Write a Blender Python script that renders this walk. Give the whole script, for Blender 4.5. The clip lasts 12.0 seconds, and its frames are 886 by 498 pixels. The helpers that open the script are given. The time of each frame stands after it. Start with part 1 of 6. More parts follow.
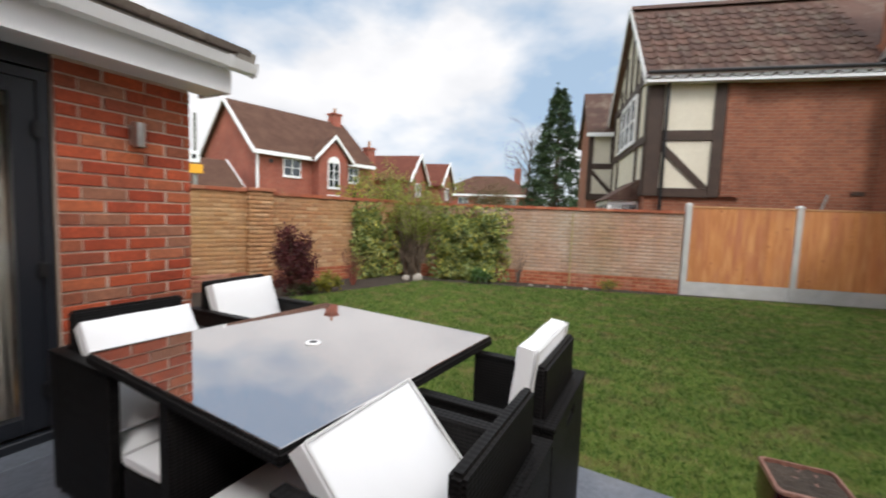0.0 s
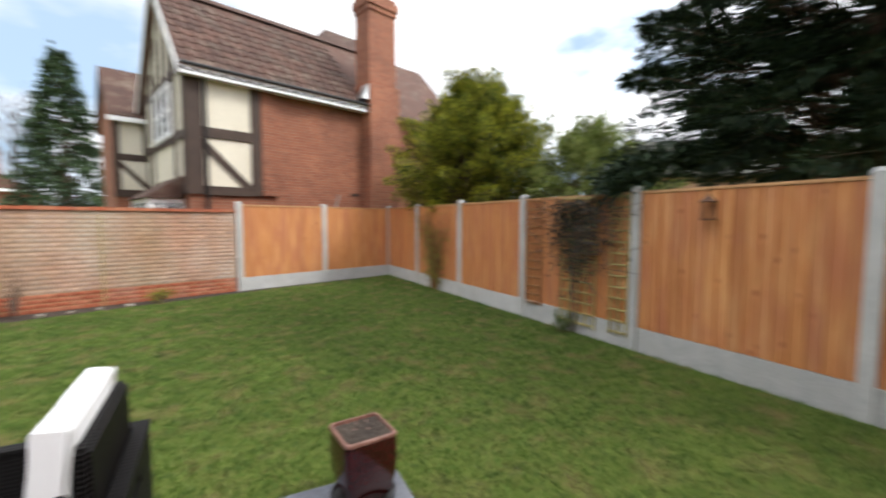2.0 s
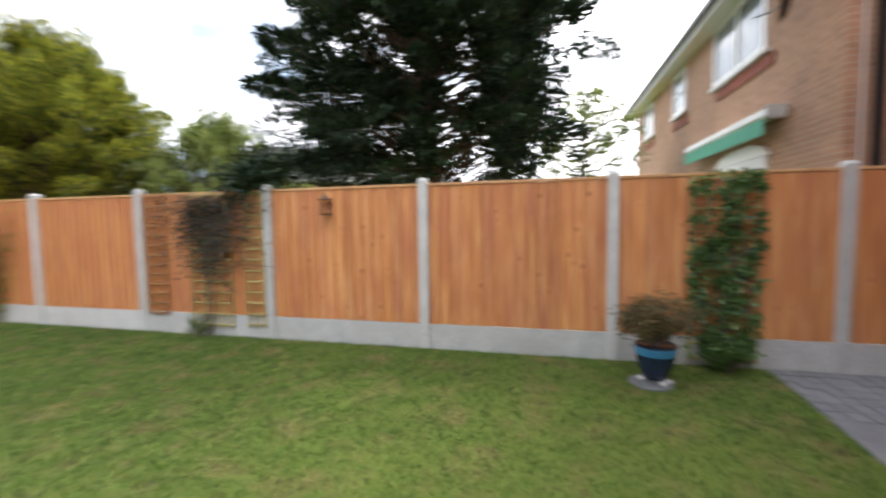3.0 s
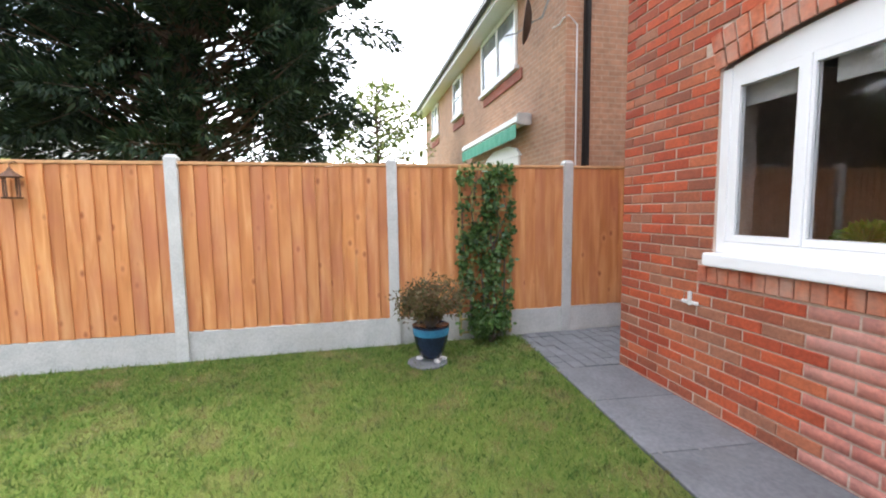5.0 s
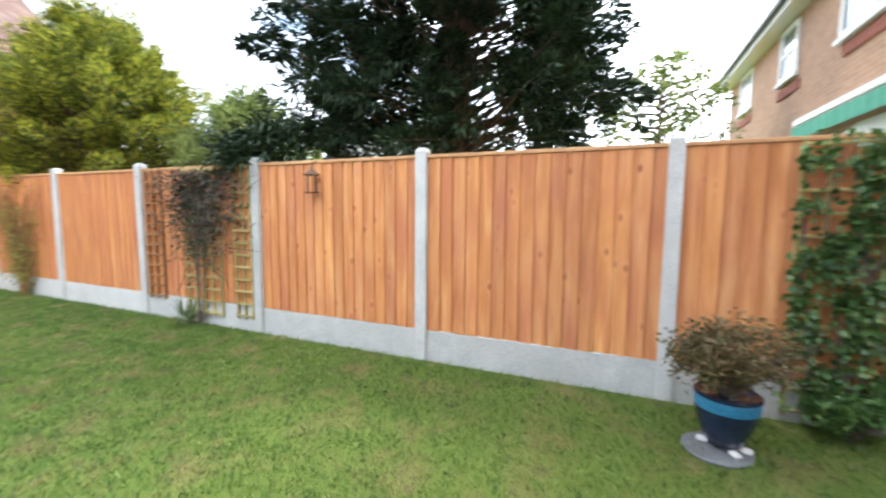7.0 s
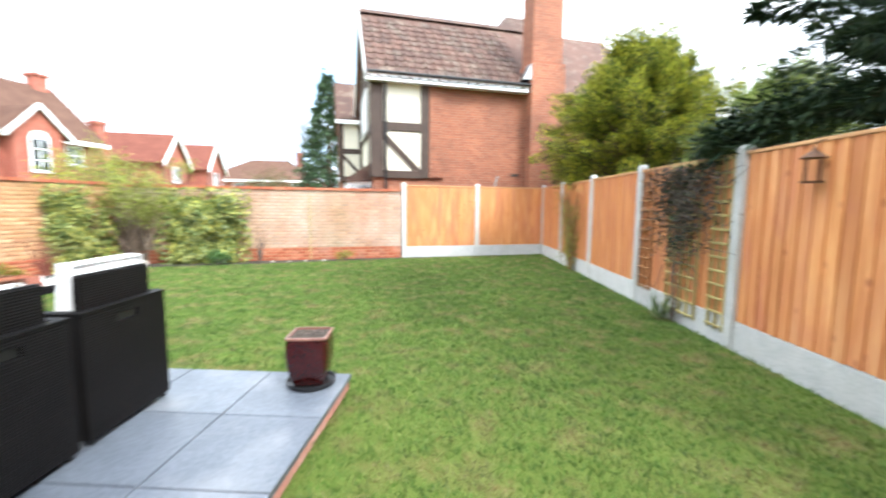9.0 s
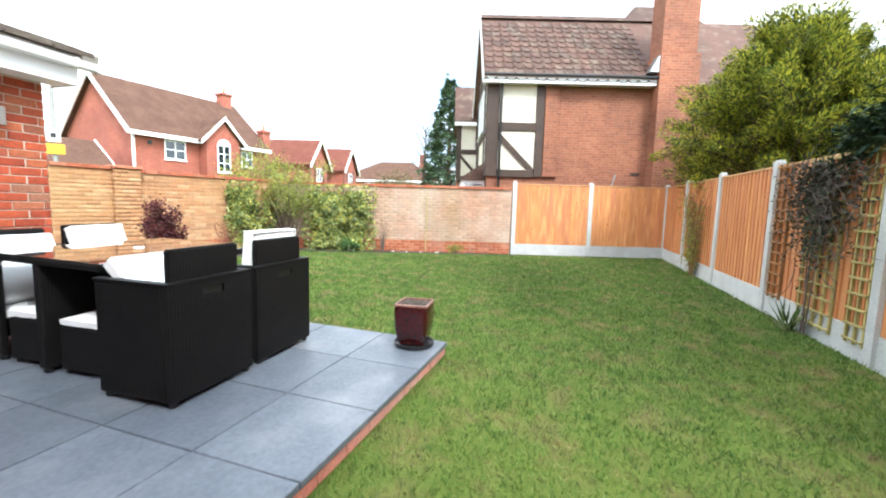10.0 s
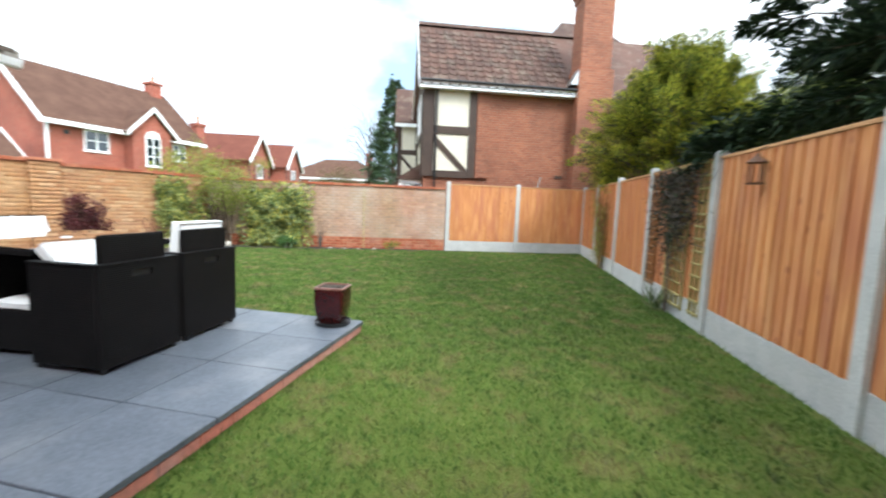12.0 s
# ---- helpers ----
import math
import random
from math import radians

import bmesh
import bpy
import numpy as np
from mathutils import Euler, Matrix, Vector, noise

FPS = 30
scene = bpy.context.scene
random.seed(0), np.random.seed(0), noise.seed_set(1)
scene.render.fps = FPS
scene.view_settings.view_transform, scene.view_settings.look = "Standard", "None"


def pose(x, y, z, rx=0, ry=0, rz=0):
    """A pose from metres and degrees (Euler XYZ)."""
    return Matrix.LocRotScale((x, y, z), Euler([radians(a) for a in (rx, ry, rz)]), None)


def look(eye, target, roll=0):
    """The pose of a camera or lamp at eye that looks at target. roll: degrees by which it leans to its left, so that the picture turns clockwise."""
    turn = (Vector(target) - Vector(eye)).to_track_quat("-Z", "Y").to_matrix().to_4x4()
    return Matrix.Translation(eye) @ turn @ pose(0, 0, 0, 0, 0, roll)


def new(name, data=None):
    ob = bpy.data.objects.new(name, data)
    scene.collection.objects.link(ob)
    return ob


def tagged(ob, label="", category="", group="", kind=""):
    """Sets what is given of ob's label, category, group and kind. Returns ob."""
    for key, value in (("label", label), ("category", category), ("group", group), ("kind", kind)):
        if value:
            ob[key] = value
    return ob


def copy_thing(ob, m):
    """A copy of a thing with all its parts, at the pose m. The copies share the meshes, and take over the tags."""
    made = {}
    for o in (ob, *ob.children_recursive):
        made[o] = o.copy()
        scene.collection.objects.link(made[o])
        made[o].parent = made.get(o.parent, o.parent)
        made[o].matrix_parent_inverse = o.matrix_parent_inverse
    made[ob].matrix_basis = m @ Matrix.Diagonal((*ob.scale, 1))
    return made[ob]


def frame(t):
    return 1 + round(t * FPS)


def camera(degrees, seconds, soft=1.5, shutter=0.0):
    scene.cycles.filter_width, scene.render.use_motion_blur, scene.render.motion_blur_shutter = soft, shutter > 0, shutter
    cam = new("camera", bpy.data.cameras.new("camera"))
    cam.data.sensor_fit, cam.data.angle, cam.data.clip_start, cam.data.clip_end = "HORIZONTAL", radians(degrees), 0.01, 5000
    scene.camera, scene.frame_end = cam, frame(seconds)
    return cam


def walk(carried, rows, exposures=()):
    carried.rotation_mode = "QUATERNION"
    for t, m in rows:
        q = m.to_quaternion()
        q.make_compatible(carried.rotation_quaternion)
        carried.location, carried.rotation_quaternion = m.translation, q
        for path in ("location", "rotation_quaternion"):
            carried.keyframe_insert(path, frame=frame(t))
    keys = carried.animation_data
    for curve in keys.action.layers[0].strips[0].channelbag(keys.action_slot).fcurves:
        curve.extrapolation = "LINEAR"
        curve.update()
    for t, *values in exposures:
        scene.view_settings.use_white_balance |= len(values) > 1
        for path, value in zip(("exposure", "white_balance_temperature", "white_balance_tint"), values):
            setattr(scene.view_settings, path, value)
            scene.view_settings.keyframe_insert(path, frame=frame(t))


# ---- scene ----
cam = camera(93.9, 12.0, soft=2.0, shutter=0.5)
PATH = [
    (0.0, look((0.128, 0.493, 1.44), (-0.805, 2.254, 1.273), 2.2)),
    (0.5, look((0.092, 0.553, 1.425), (-0.493, 2.46, 1.279), 1.9)),
    (1.0, look((0.08, 0.607, 1.439), (-0.061, 2.596, 1.292), 1.8)),
    (1.5, look((0.124, 0.673, 1.443), (0.457, 2.640, 1.305), 0.6)),
    (2.0, look((0.088, 0.631, 1.472), (1.054, 2.377, 1.335), 0.1)),
    (2.5, look((0.011, 0.555, 1.459), (1.606, 1.753, 1.318), -0.8)),
    (3.0, look((-0.07, 0.419, 1.388), (1.866, 0.904, 1.255), -0.9)),
    (3.5, look((-0.074, 0.339, 1.314), (1.92, 0.242, 1.189), -1.2)),
    (5.5, look((0.344, 0.167, 1.35), (2.289, -0.264, 1.168), -0.8)),
    (6.0, look((0.614, 0.172, 1.386), (2.603, 0.074, 1.2), -0.4)),
    (6.5, look((0.848, 0.109, 1.409), (2.807, 0.463, 1.218), -0.0)),
    (7.0, look((0.999, 0.113, 1.344), (2.827, 0.901, 1.149), 0.4)),
    (7.5, look((1.241, 0.163, 1.325), (2.863, 1.313, 1.11), 0.2)),
    (9.5, look((1.659, -0.291, 1.269), (1.236, 1.652, 1.059), 1.1)),
    (10.0, look((1.779, -0.464, 1.223), (1.228, 1.446, 1.008), 1.6)),
    (10.5, look((1.926, -0.624, 1.187), (1.334, 1.274, 0.975), 1.6)),
    (11.0, look((2.111, -0.741, 1.179), (1.485, 1.147, 0.967), 1.8)),
    (11.5, look((2.165, -0.827, 1.181), (1.581, 1.074, 0.968), 2.2)),
    (12.0, look((2.221, -0.911, 1.208), (1.911, 1.054, 0.999), 2.3)),
]

walk(cam, PATH, exposures=[(0.0, -0.5, 6350, 11), (1.0, -0.54, 6350, 11), (2.0, -0.06, 6350, 11), (3.0, 0.55, 6250, 13), (5.3, 1.12, 6000, 12), (7.5, 1.2, 5850, 8), (9.5, 1.05, 5900, 5), (11.0, 0.58, 5850, 4), (12.0, 0.46, 5850, 4)])

# ---- light ----
SUN_TURN, SUN_HEIGHT = radians(136), radians(50)
world = bpy.data.worlds.new("sky")
scene.world = world
world.use_nodes = True
wt = world.node_tree
bg = wt.nodes["Background"]
bg.inputs["Strength"].default_value = 0.1
sky = wt.nodes.new("ShaderNodeTexSky")
sky.sky_type, sky.sun_disc, sky.sun_elevation, sky.sun_rotation = "NISHITA", False, SUN_HEIGHT, SUN_TURN
coords = wt.nodes.new("ShaderNodeTexCoord")
cloud_map = wt.nodes.new("ShaderNodeMapping")
cloud_map.inputs["Scale"].default_value = (1.0, 1.0, 1.9)
cloud_map.inputs["Location"].default_value = (0.62, 0.34, 0.2)
cloud = wt.nodes.new("ShaderNodeTexNoise")
cloud.inputs["Scale"].default_value, cloud.inputs["Detail"].default_value, cloud.inputs["Roughness"].default_value = 2.1, 6.0, 0.5
cover = wt.nodes.new("ShaderNodeValToRGB")
cover.color_ramp.elements[0].position, cover.color_ramp.elements[1].position = 0.385, 0.52
shade = wt.nodes.new("ShaderNodeValToRGB")
shade.color_ramp.elements[0].color, shade.color_ramp.elements[1].color = (11.8, 11.9, 12.1, 1), (15.0, 14.8, 14.6, 1)
shade.color_ramp.elements[0].position, shade.color_ramp.elements[1].position = 0.35, 0.65
cloud2 = wt.nodes.new("ShaderNodeTexNoise")
cloud2.inputs["Scale"].default_value, cloud2.inputs["Detail"].default_value = 4.0, 5.0
haze = wt.nodes.new("ShaderNodeMix")
haze.data_type = "RGBA"
haze.inputs["Factor"].default_value = 0.72
haze.inputs["B"].default_value = (7.8, 10.3, 13.0, 1)
sky_mix = wt.nodes.new("ShaderNodeMix")
sky_mix.data_type = "RGBA"
wt.links.new(coords.outputs["Generated"], cloud_map.inputs["Vector"])
wt.links.new(cloud_map.outputs["Vector"], cloud.inputs["Vector"])
wt.links.new(cloud_map.outputs["Vector"], cloud2.inputs["Vector"])
wt.links.new(cloud2.outputs["Fac"], shade.inputs["Fac"])
open_sky = None
for aim_at, wide, most in (((-0.62, 0.60, 0.50), 0.985, 0.125), ((-0.12, 0.93, 0.30), 0.992, 0.045)):
    near_gap = wt.nodes.new("ShaderNodeVectorMath")
    near_gap.operation = "DOT_PRODUCT"
    near_gap.inputs[1].default_value = Vector(aim_at).normalized()
    wt.links.new(coords.outputs["Generated"], near_gap.inputs[0])
    span = wt.nodes.new("ShaderNodeMapRange")
    span.inputs["From Min"].default_value, span.inputs["From Max"].default_value = wide - 0.035, wide + 0.012
    span.inputs["To Min"].default_value, span.inputs["To Max"].default_value = 0.0, most
    wt.links.new(near_gap.outputs["Value"], span.inputs["Value"])
    thin = wt.nodes.new("ShaderNodeMath")
    thin.operation = "SUBTRACT"
    wt.links.new(open_sky or cloud.outputs["Fac"], thin.inputs[0])
    wt.links.new(span.outputs["Result"], thin.inputs[1])
    open_sky = thin.outputs[0]
wt.links.new(open_sky, cover.inputs["Fac"])
wt.links.new(cover.outputs["Color"], sky_mix.inputs["Factor"])
wt.links.new(sky.outputs["Color"], haze.inputs["A"])
wt.links.new(haze.outputs["Result"], sky_mix.inputs["A"])
# clouds brighten towards the veiled sun
aim = wt.nodes.new("ShaderNodeVectorMath")
aim.operation = "DOT_PRODUCT"
aim.inputs[1].default_value = (math.sin(SUN_TURN) * math.cos(SUN_HEIGHT), math.cos(SUN_TURN) * math.cos(SUN_HEIGHT), math.sin(SUN_HEIGHT))
glow = wt.nodes.new("ShaderNodeMapRange")
glow.inputs["From Min"].default_value, glow.inputs["From Max"].default_value = 0.0, 1.0
glow.inputs["To Min"].default_value, glow.inputs["To Max"].default_value = 1.0, 3.4
lit = wt.nodes.new("ShaderNodeVectorMath")
lit.operation = "SCALE"
wt.links.new(coords.outputs["Generated"], aim.inputs[0])
wt.links.new(aim.outputs["Value"], glow.inputs["Value"])
wt.links.new(shade.outputs["Color"], lit.inputs[0])
wt.links.new(glow.outputs["Result"], lit.inputs["Scale"])
wt.links.new(lit.outputs["Vector"], sky_mix.inputs["B"])
wt.links.new(sky_mix.outputs["Result"], bg.inputs["Color"])
sun = new("sun", bpy.data.lights.new("sun", "SUN"))
sun.data.energy, sun.data.angle, sun.data.color = 2.7, radians(14), (1.0, 0.95, 0.87)
sun.matrix_basis = look((math.sin(SUN_TURN) * math.cos(SUN_HEIGHT), math.cos(SUN_TURN) * math.cos(SUN_HEIGHT), math.sin(SUN_HEIGHT)), (0, 0, 0))

# ---- materials ----
def nodes_of(name):
    m = bpy.data.materials.new(name)
    m.use_nodes = True
    t = m.node_tree
    return m, t, t.nodes["Principled BSDF"]


def add(t, kind, **vals):
    n = t.nodes.new(kind)
    for k, v in vals.items():
        n.inputs[k.replace("_", " ")].default_value = v
    return n


def ramp(t, fac, stops):
    n = t.nodes.new("ShaderNodeValToRGB")
    el = n.color_ramp.elements
    while len(el) < len(stops):
        el.new(0.5)
    for e, (p, c) in zip(el, stops):
        e.position, e.color = p, (*c, 1)
    t.links.new(fac, n.inputs["Fac"])
    return n.outputs["Color"]


def mix(t, fac, a, b, kind="MIX"):
    n = t.nodes.new("ShaderNodeMix")
    n.data_type, n.blend_type = "RGBA", kind
    for sock, v in ((n.inputs["Factor"], fac), (n.inputs["A"], a), (n.inputs["B"], b)):
        if isinstance(v, (int, float)):
            sock.default_value = v
        elif isinstance(v, tuple):
            sock.default_value = (*v, 1)
        else:
            t.links.new(v, sock)
    return n.outputs["Result"]


def noise_at(t, scale, detail=4.0, stretch=(1, 1, 1), rough=0.55, space="Position"):
    src = t.nodes.new("ShaderNodeNewGeometry").outputs["Position"] if space == "Position" else t.nodes.new("ShaderNodeTexCoord").outputs[space]
    mp = t.nodes.new("ShaderNodeMapping")
    mp.inputs["Scale"].default_value = stretch
    t.links.new(src, mp.inputs["Vector"])
    n = add(t, "ShaderNodeTexNoise", Scale=scale, Detail=detail, Roughness=rough)
    t.links.new(mp.outputs["Vector"], n.inputs["Vector"])
    return n.outputs["Fac"]


def bump(t, b, height, strength, dist=0.01):
    n = add(t, "ShaderNodeBump", Strength=strength, Distance=dist)
    t.links.new(height, n.inputs["Height"])
    t.links.new(n.outputs["Normal"], b.inputs["Normal"])


def surface(name, dark, light, scale=6.0, fine=60.0, rough=0.7, metal=0.0, relief=0.3, vary=0.0, stretch=(1, 1, 1), stain=None, random_from="object", space="Position", spec=0.5):
    """A worn surface: two colours mixed by coarse noise, fine grain as relief, and a random tone per piece."""
    m, t, b = nodes_of(name)
    big = noise_at(t, scale, 5, stretch, space=space)
    col = ramp(t, big, [(0.3, dark), (0.7, light)])
    grain = noise_at(t, fine, 3, stretch, space=space)
    col = mix(t, 0.35, col, ramp(t, grain, [(0.3, tuple(c * 0.6 for c in dark)), (0.7, tuple(min(1, c * 1.2) for c in light))]))
    if vary:
        rnd = t.nodes.new("ShaderNodeObjectInfo").outputs["Random"] if random_from == "object" else t.nodes.new("ShaderNodeNewGeometry").outputs["Random Per Island"]
        col = mix(t, 1.0, col, ramp(t, rnd, [(0.0, (1 - vary,) * 3), (1.0, (1 + vary * 0.6,) * 3)]), "MULTIPLY")
    if stain:
        col = mix(t, ramp(t, noise_at(t, stain[1], 5, space=space), [(0.52, (0, 0, 0)), (0.72, (stain[2],) * 3)]), col, stain[0])
    t.links.new(col, b.inputs["Base Color"])
    b.inputs["Roughness"].default_value, b.inputs["Metallic"].default_value = rough, metal
    b.inputs["Specular IOR Level"].default_value = spec
    if relief:
        bump(t, b, grain, relief)
    return m


def bricks_joined(name, tones, random_from="object", weather=None, height=1.65):
    """Fired brick: each piece takes one of several tones, with sandy grain and weathering."""
    m, t, b = nodes_of(name)
    rnd = t.nodes.new("ShaderNodeObjectInfo").outputs["Random"] if random_from == "object" else t.nodes.new("ShaderNodeNewGeometry").outputs["Random Per Island"]
    n = len(tones)
    col = ramp(t, rnd, [((i + 0.5) / n, c) for i, c in enumerate(tones)])
    grain = noise_at(t, 45, 4)
    col = mix(t, 1.0, col, ramp(t, grain, [(0.25, (0.7, 0.7, 0.7)), (0.75, (1.2, 1.2, 1.2))]), "MULTIPLY")
    blot = noise_at(t, 9, 3)
    col = mix(t, 1.0, col, ramp(t, blot, [(0.3, (0.8, 0.82, 0.85)), (0.7, (1.1, 1.08, 1.05))]), "MULTIPLY")
    if weather:
        for tint, scale, low, high, most in weather:
            col = mix(t, ramp(t, noise_at(t, scale, 4, (1, 1, 0.6)), [(low, (0, 0, 0)), (high, (most,) * 3)]), col, tint)
    t.links.new(col, b.inputs["Base Color"])
    b.inputs["Roughness"].default_value = 0.85
    bump(t, b, grain, 0.5, 0.006)
    return m


def brick_pattern(name, a, b_, mortar, unit=(0.225, 0.075), turn=0.0):
    """Distant brickwork: courses and joints as a procedural pattern in the wall's own metres."""
    m, t, b = nodes_of(name)
    uv = t.nodes.new("ShaderNodeUVMap")
    br = add(t, "ShaderNodeTexBrick", Scale=1.0, Mortar_Size=0.006, Brick_Width=unit[0], Row_Height=unit[1])
    br.inputs["Color1"].default_value, br.inputs["Color2"].default_value, br.inputs["Mortar"].default_value = (*a, 1), (*b_, 1), (*mortar, 1)
    t.links.new(uv.outputs["UV"], br.inputs["Vector"])
    col = mix(t, 1.0, br.outputs["Color"], ramp(t, noise_at(t, 0.9, 5), [(0.3, (0.75, 0.75, 0.78)), (0.7, (1.12, 1.1, 1.08))]), "MULTIPLY")
    col = mix(t, 1.0, col, ramp(t, noise_at(t, 14, 3), [(0.3, (0.85, 0.85, 0.85)), (0.7, (1.12, 1.12, 1.12))]), "MULTIPLY")
    t.links.new(col, b.inputs["Base Color"])
    b.inputs["Roughness"].default_value = 0.88
    inv = t.nodes.new("ShaderNodeMath")
    inv.operation, inv.inputs[0].default_value = "SUBTRACT", 1.0
    t.links.new(br.outputs["Fac"], inv.inputs[1])
    bump(t, b, inv.outputs[0], 0.4, 0.008)
    return m


def leafy(name, tones, rough=0.55, through_light=0.25, space_scale=1.2):
    """Foliage: a tone per leaf, drifting over the crown, with light passing through."""
    m, t, b = nodes_of(name)
    rnd = t.nodes.new("ShaderNodeNewGeometry").outputs["Random Per Island"]
    n = len(tones)
    col = ramp(t, rnd, [((i + 0.5) / n, c) for i, c in enumerate(tones)])
    col = mix(t, 1.0, col, ramp(t, noise_at(t, space_scale, 3), [(0.3, (0.7, 0.72, 0.75)), (0.7, (1.25, 1.22, 1.1))]), "MULTIPLY")
    t.links.new(col, b.inputs["Base Color"])
    b.inputs["Roughness"].default_value = rough
    b.inputs["Specular IOR Level"].default_value = 0.3
    tr = t.nodes.new("ShaderNodeBsdfTranslucent")
    t.links.new(col, tr.inputs["Color"])
    mx = t.nodes.new("ShaderNodeMixShader")
    mx.inputs[0].default_value = through_light
    t.links.new(b.outputs[0], mx.inputs[1])
    t.links.new(tr.outputs[0], mx.inputs[2])
    t.links.new(mx.outputs[0], t.nodes["Material Output"].inputs["Surface"])
    return m


def plain(name, col, rough=0.4, metal=0.0, spec=0.5):
    """A painted or moulded surface: nearly even, with faint soiling and slight gloss changes."""
    m, t, b = nodes_of(name)
    t.links.new(ramp(t, noise_at(t, 2.5, 4), [(0.3, tuple(c * 0.95 for c in col)), (0.7, col)]), b.inputs["Base Color"])
    b.inputs["Roughness"].default_value, b.inputs["Metallic"].default_value = rough, metal
    b.inputs["Specular IOR Level"].default_value = spec
    bump(t, b, noise_at(t, 30, 2), 0.03)
    return m


def glass(name):
    m, t, b = nodes_of(name)
    b.inputs["Base Color"].default_value = (1, 1, 1, 1)
    b.inputs["Roughness"].default_value = 0.01
    b.inputs["IOR"].default_value = 1.45
    b.inputs["Transmission Weight"].default_value = 1.0
    return m


def dark_glass(name, col=(0.02, 0.025, 0.03)):
    m, t, b = nodes_of(name)
    col_n = ramp(t, noise_at(t, 1.7, 2), [(0.35, tuple(c * 0.6 for c in col)), (0.65, tuple(c * 1.6 for c in col))])
    t.links.new(col_n, b.inputs["Base Color"])
    b.inputs["Roughness"].default_value = 0.04
    b.inputs["Specular IOR Level"].default_value = 0.9
    return m


def table_glass(name):
    """Clear glass laid on dark brown weave: the weave shows through, the sky mirrors in it."""
    m, t, b = nodes_of(name)
    br = add(t, "ShaderNodeTexBrick", Scale=1.0, Mortar_Size=0.0025, Brick_Width=0.03, Row_Height=0.014)
    br.inputs["Color1"].default_value, br.inputs["Color2"].default_value, br.inputs["Mortar"].default_value = (0.07, 0.032, 0.022, 1), (0.045, 0.021, 0.015, 1), (0.16, 0.10, 0.08, 1)
    t.links.new(t.nodes.new("ShaderNodeNewGeometry").outputs["Position"], br.inputs["Vector"])
    t.links.new(br.outputs["Color"], b.inputs["Base Color"])
    b.inputs["Roughness"].default_value, b.inputs["IOR"].default_value = 0.02, 4.5
    b.inputs["Coat Weight"].default_value, b.inputs["Coat IOR"].default_value, b.inputs["Coat Roughness"].default_value = 1.0, 2.6, 0.01
    return m


def lawn_material(name):
    m, t, b = nodes_of(name)
    base = ramp(t, noise_at(t, 0.55, 4), [(0.3, (0.0672, 0.113, 0.0185)), (0.7, (0.118, 0.168, 0.0302))])
    dry = ramp(t, noise_at(t, 3.1, 6, rough=0.68), [(0.48, (0, 0, 0)), (0.66, (0.7, 0.7, 0.7))])
    col = mix(t, dry, base, (0.185, 0.151, 0.0588))
    col = mix(t, 0.5, col, ramp(t, noise_at(t, 38, 4), [(0.3, (0.0756, 0.101, 0.0151)), (0.7, (0.139, 0.16, 0.0353))]))
    t.links.new(col, b.inputs["Base Color"])
    b.inputs["Roughness"].default_value = 0.9
    b.inputs["Specular IOR Level"].default_value = 0.15
    bump(t, b, noise_at(t, 70, 4), 0.8, 0.03)
    return m


def grass_material(name):
    """Blades in several greens, drying to straw in the same patches as the turf below."""
    m, t, b = nodes_of(name)
    rnd = t.nodes.new("ShaderNodeNewGeometry").outputs["Random Per Island"]
    col = ramp(t, rnd, [(0.0, (0.0655, 0.13, 0.026)), (0.35, (0.0882, 0.168, 0.035)), (0.7, (0.122, 0.2, 0.048)), (1.0, (0.21, 0.239, 0.10))])
    dry = ramp(t, noise_at(t, 3.1, 6, rough=0.68), [(0.50, (0, 0, 0)), (0.63, (0.8, 0.8, 0.8))])
    col = mix(t, dry, col, (0.25, 0.20, 0.115))
    col = mix(t, 1.0, col, ramp(t, noise_at(t, 0.55, 4), [(0.3, (0.80, 0.84, 0.78)), (0.7, (1.26, 1.18, 1.06))]), "MULTIPLY")
    col = mix(t, 1.0, col, ramp(t, noise_at(t, 7.5, 4, rough=0.65), [(0.36, (0.55, 0.66, 0.66)), (0.62, (1.36, 1.26, 1.22))]), "MULTIPLY")
    t.links.new(col, b.inputs["Base Color"])
    b.inputs["Roughness"].default_value, b.inputs["Specular IOR Level"].default_value = 0.65, 0.2
    tr = t.nodes.new("ShaderNodeBsdfTranslucent")
    t.links.new(col, tr.inputs["Color"])
    mx = t.nodes.new("ShaderNodeMixShader")
    mx.inputs[0].default_value = 0.3
    t.links.new(b.outputs[0], mx.inputs[1])
    t.links.new(tr.outputs[0], mx.inputs[2])
    t.links.new(mx.outputs[0], t.nodes["Material Output"].inputs["Surface"])
    return m


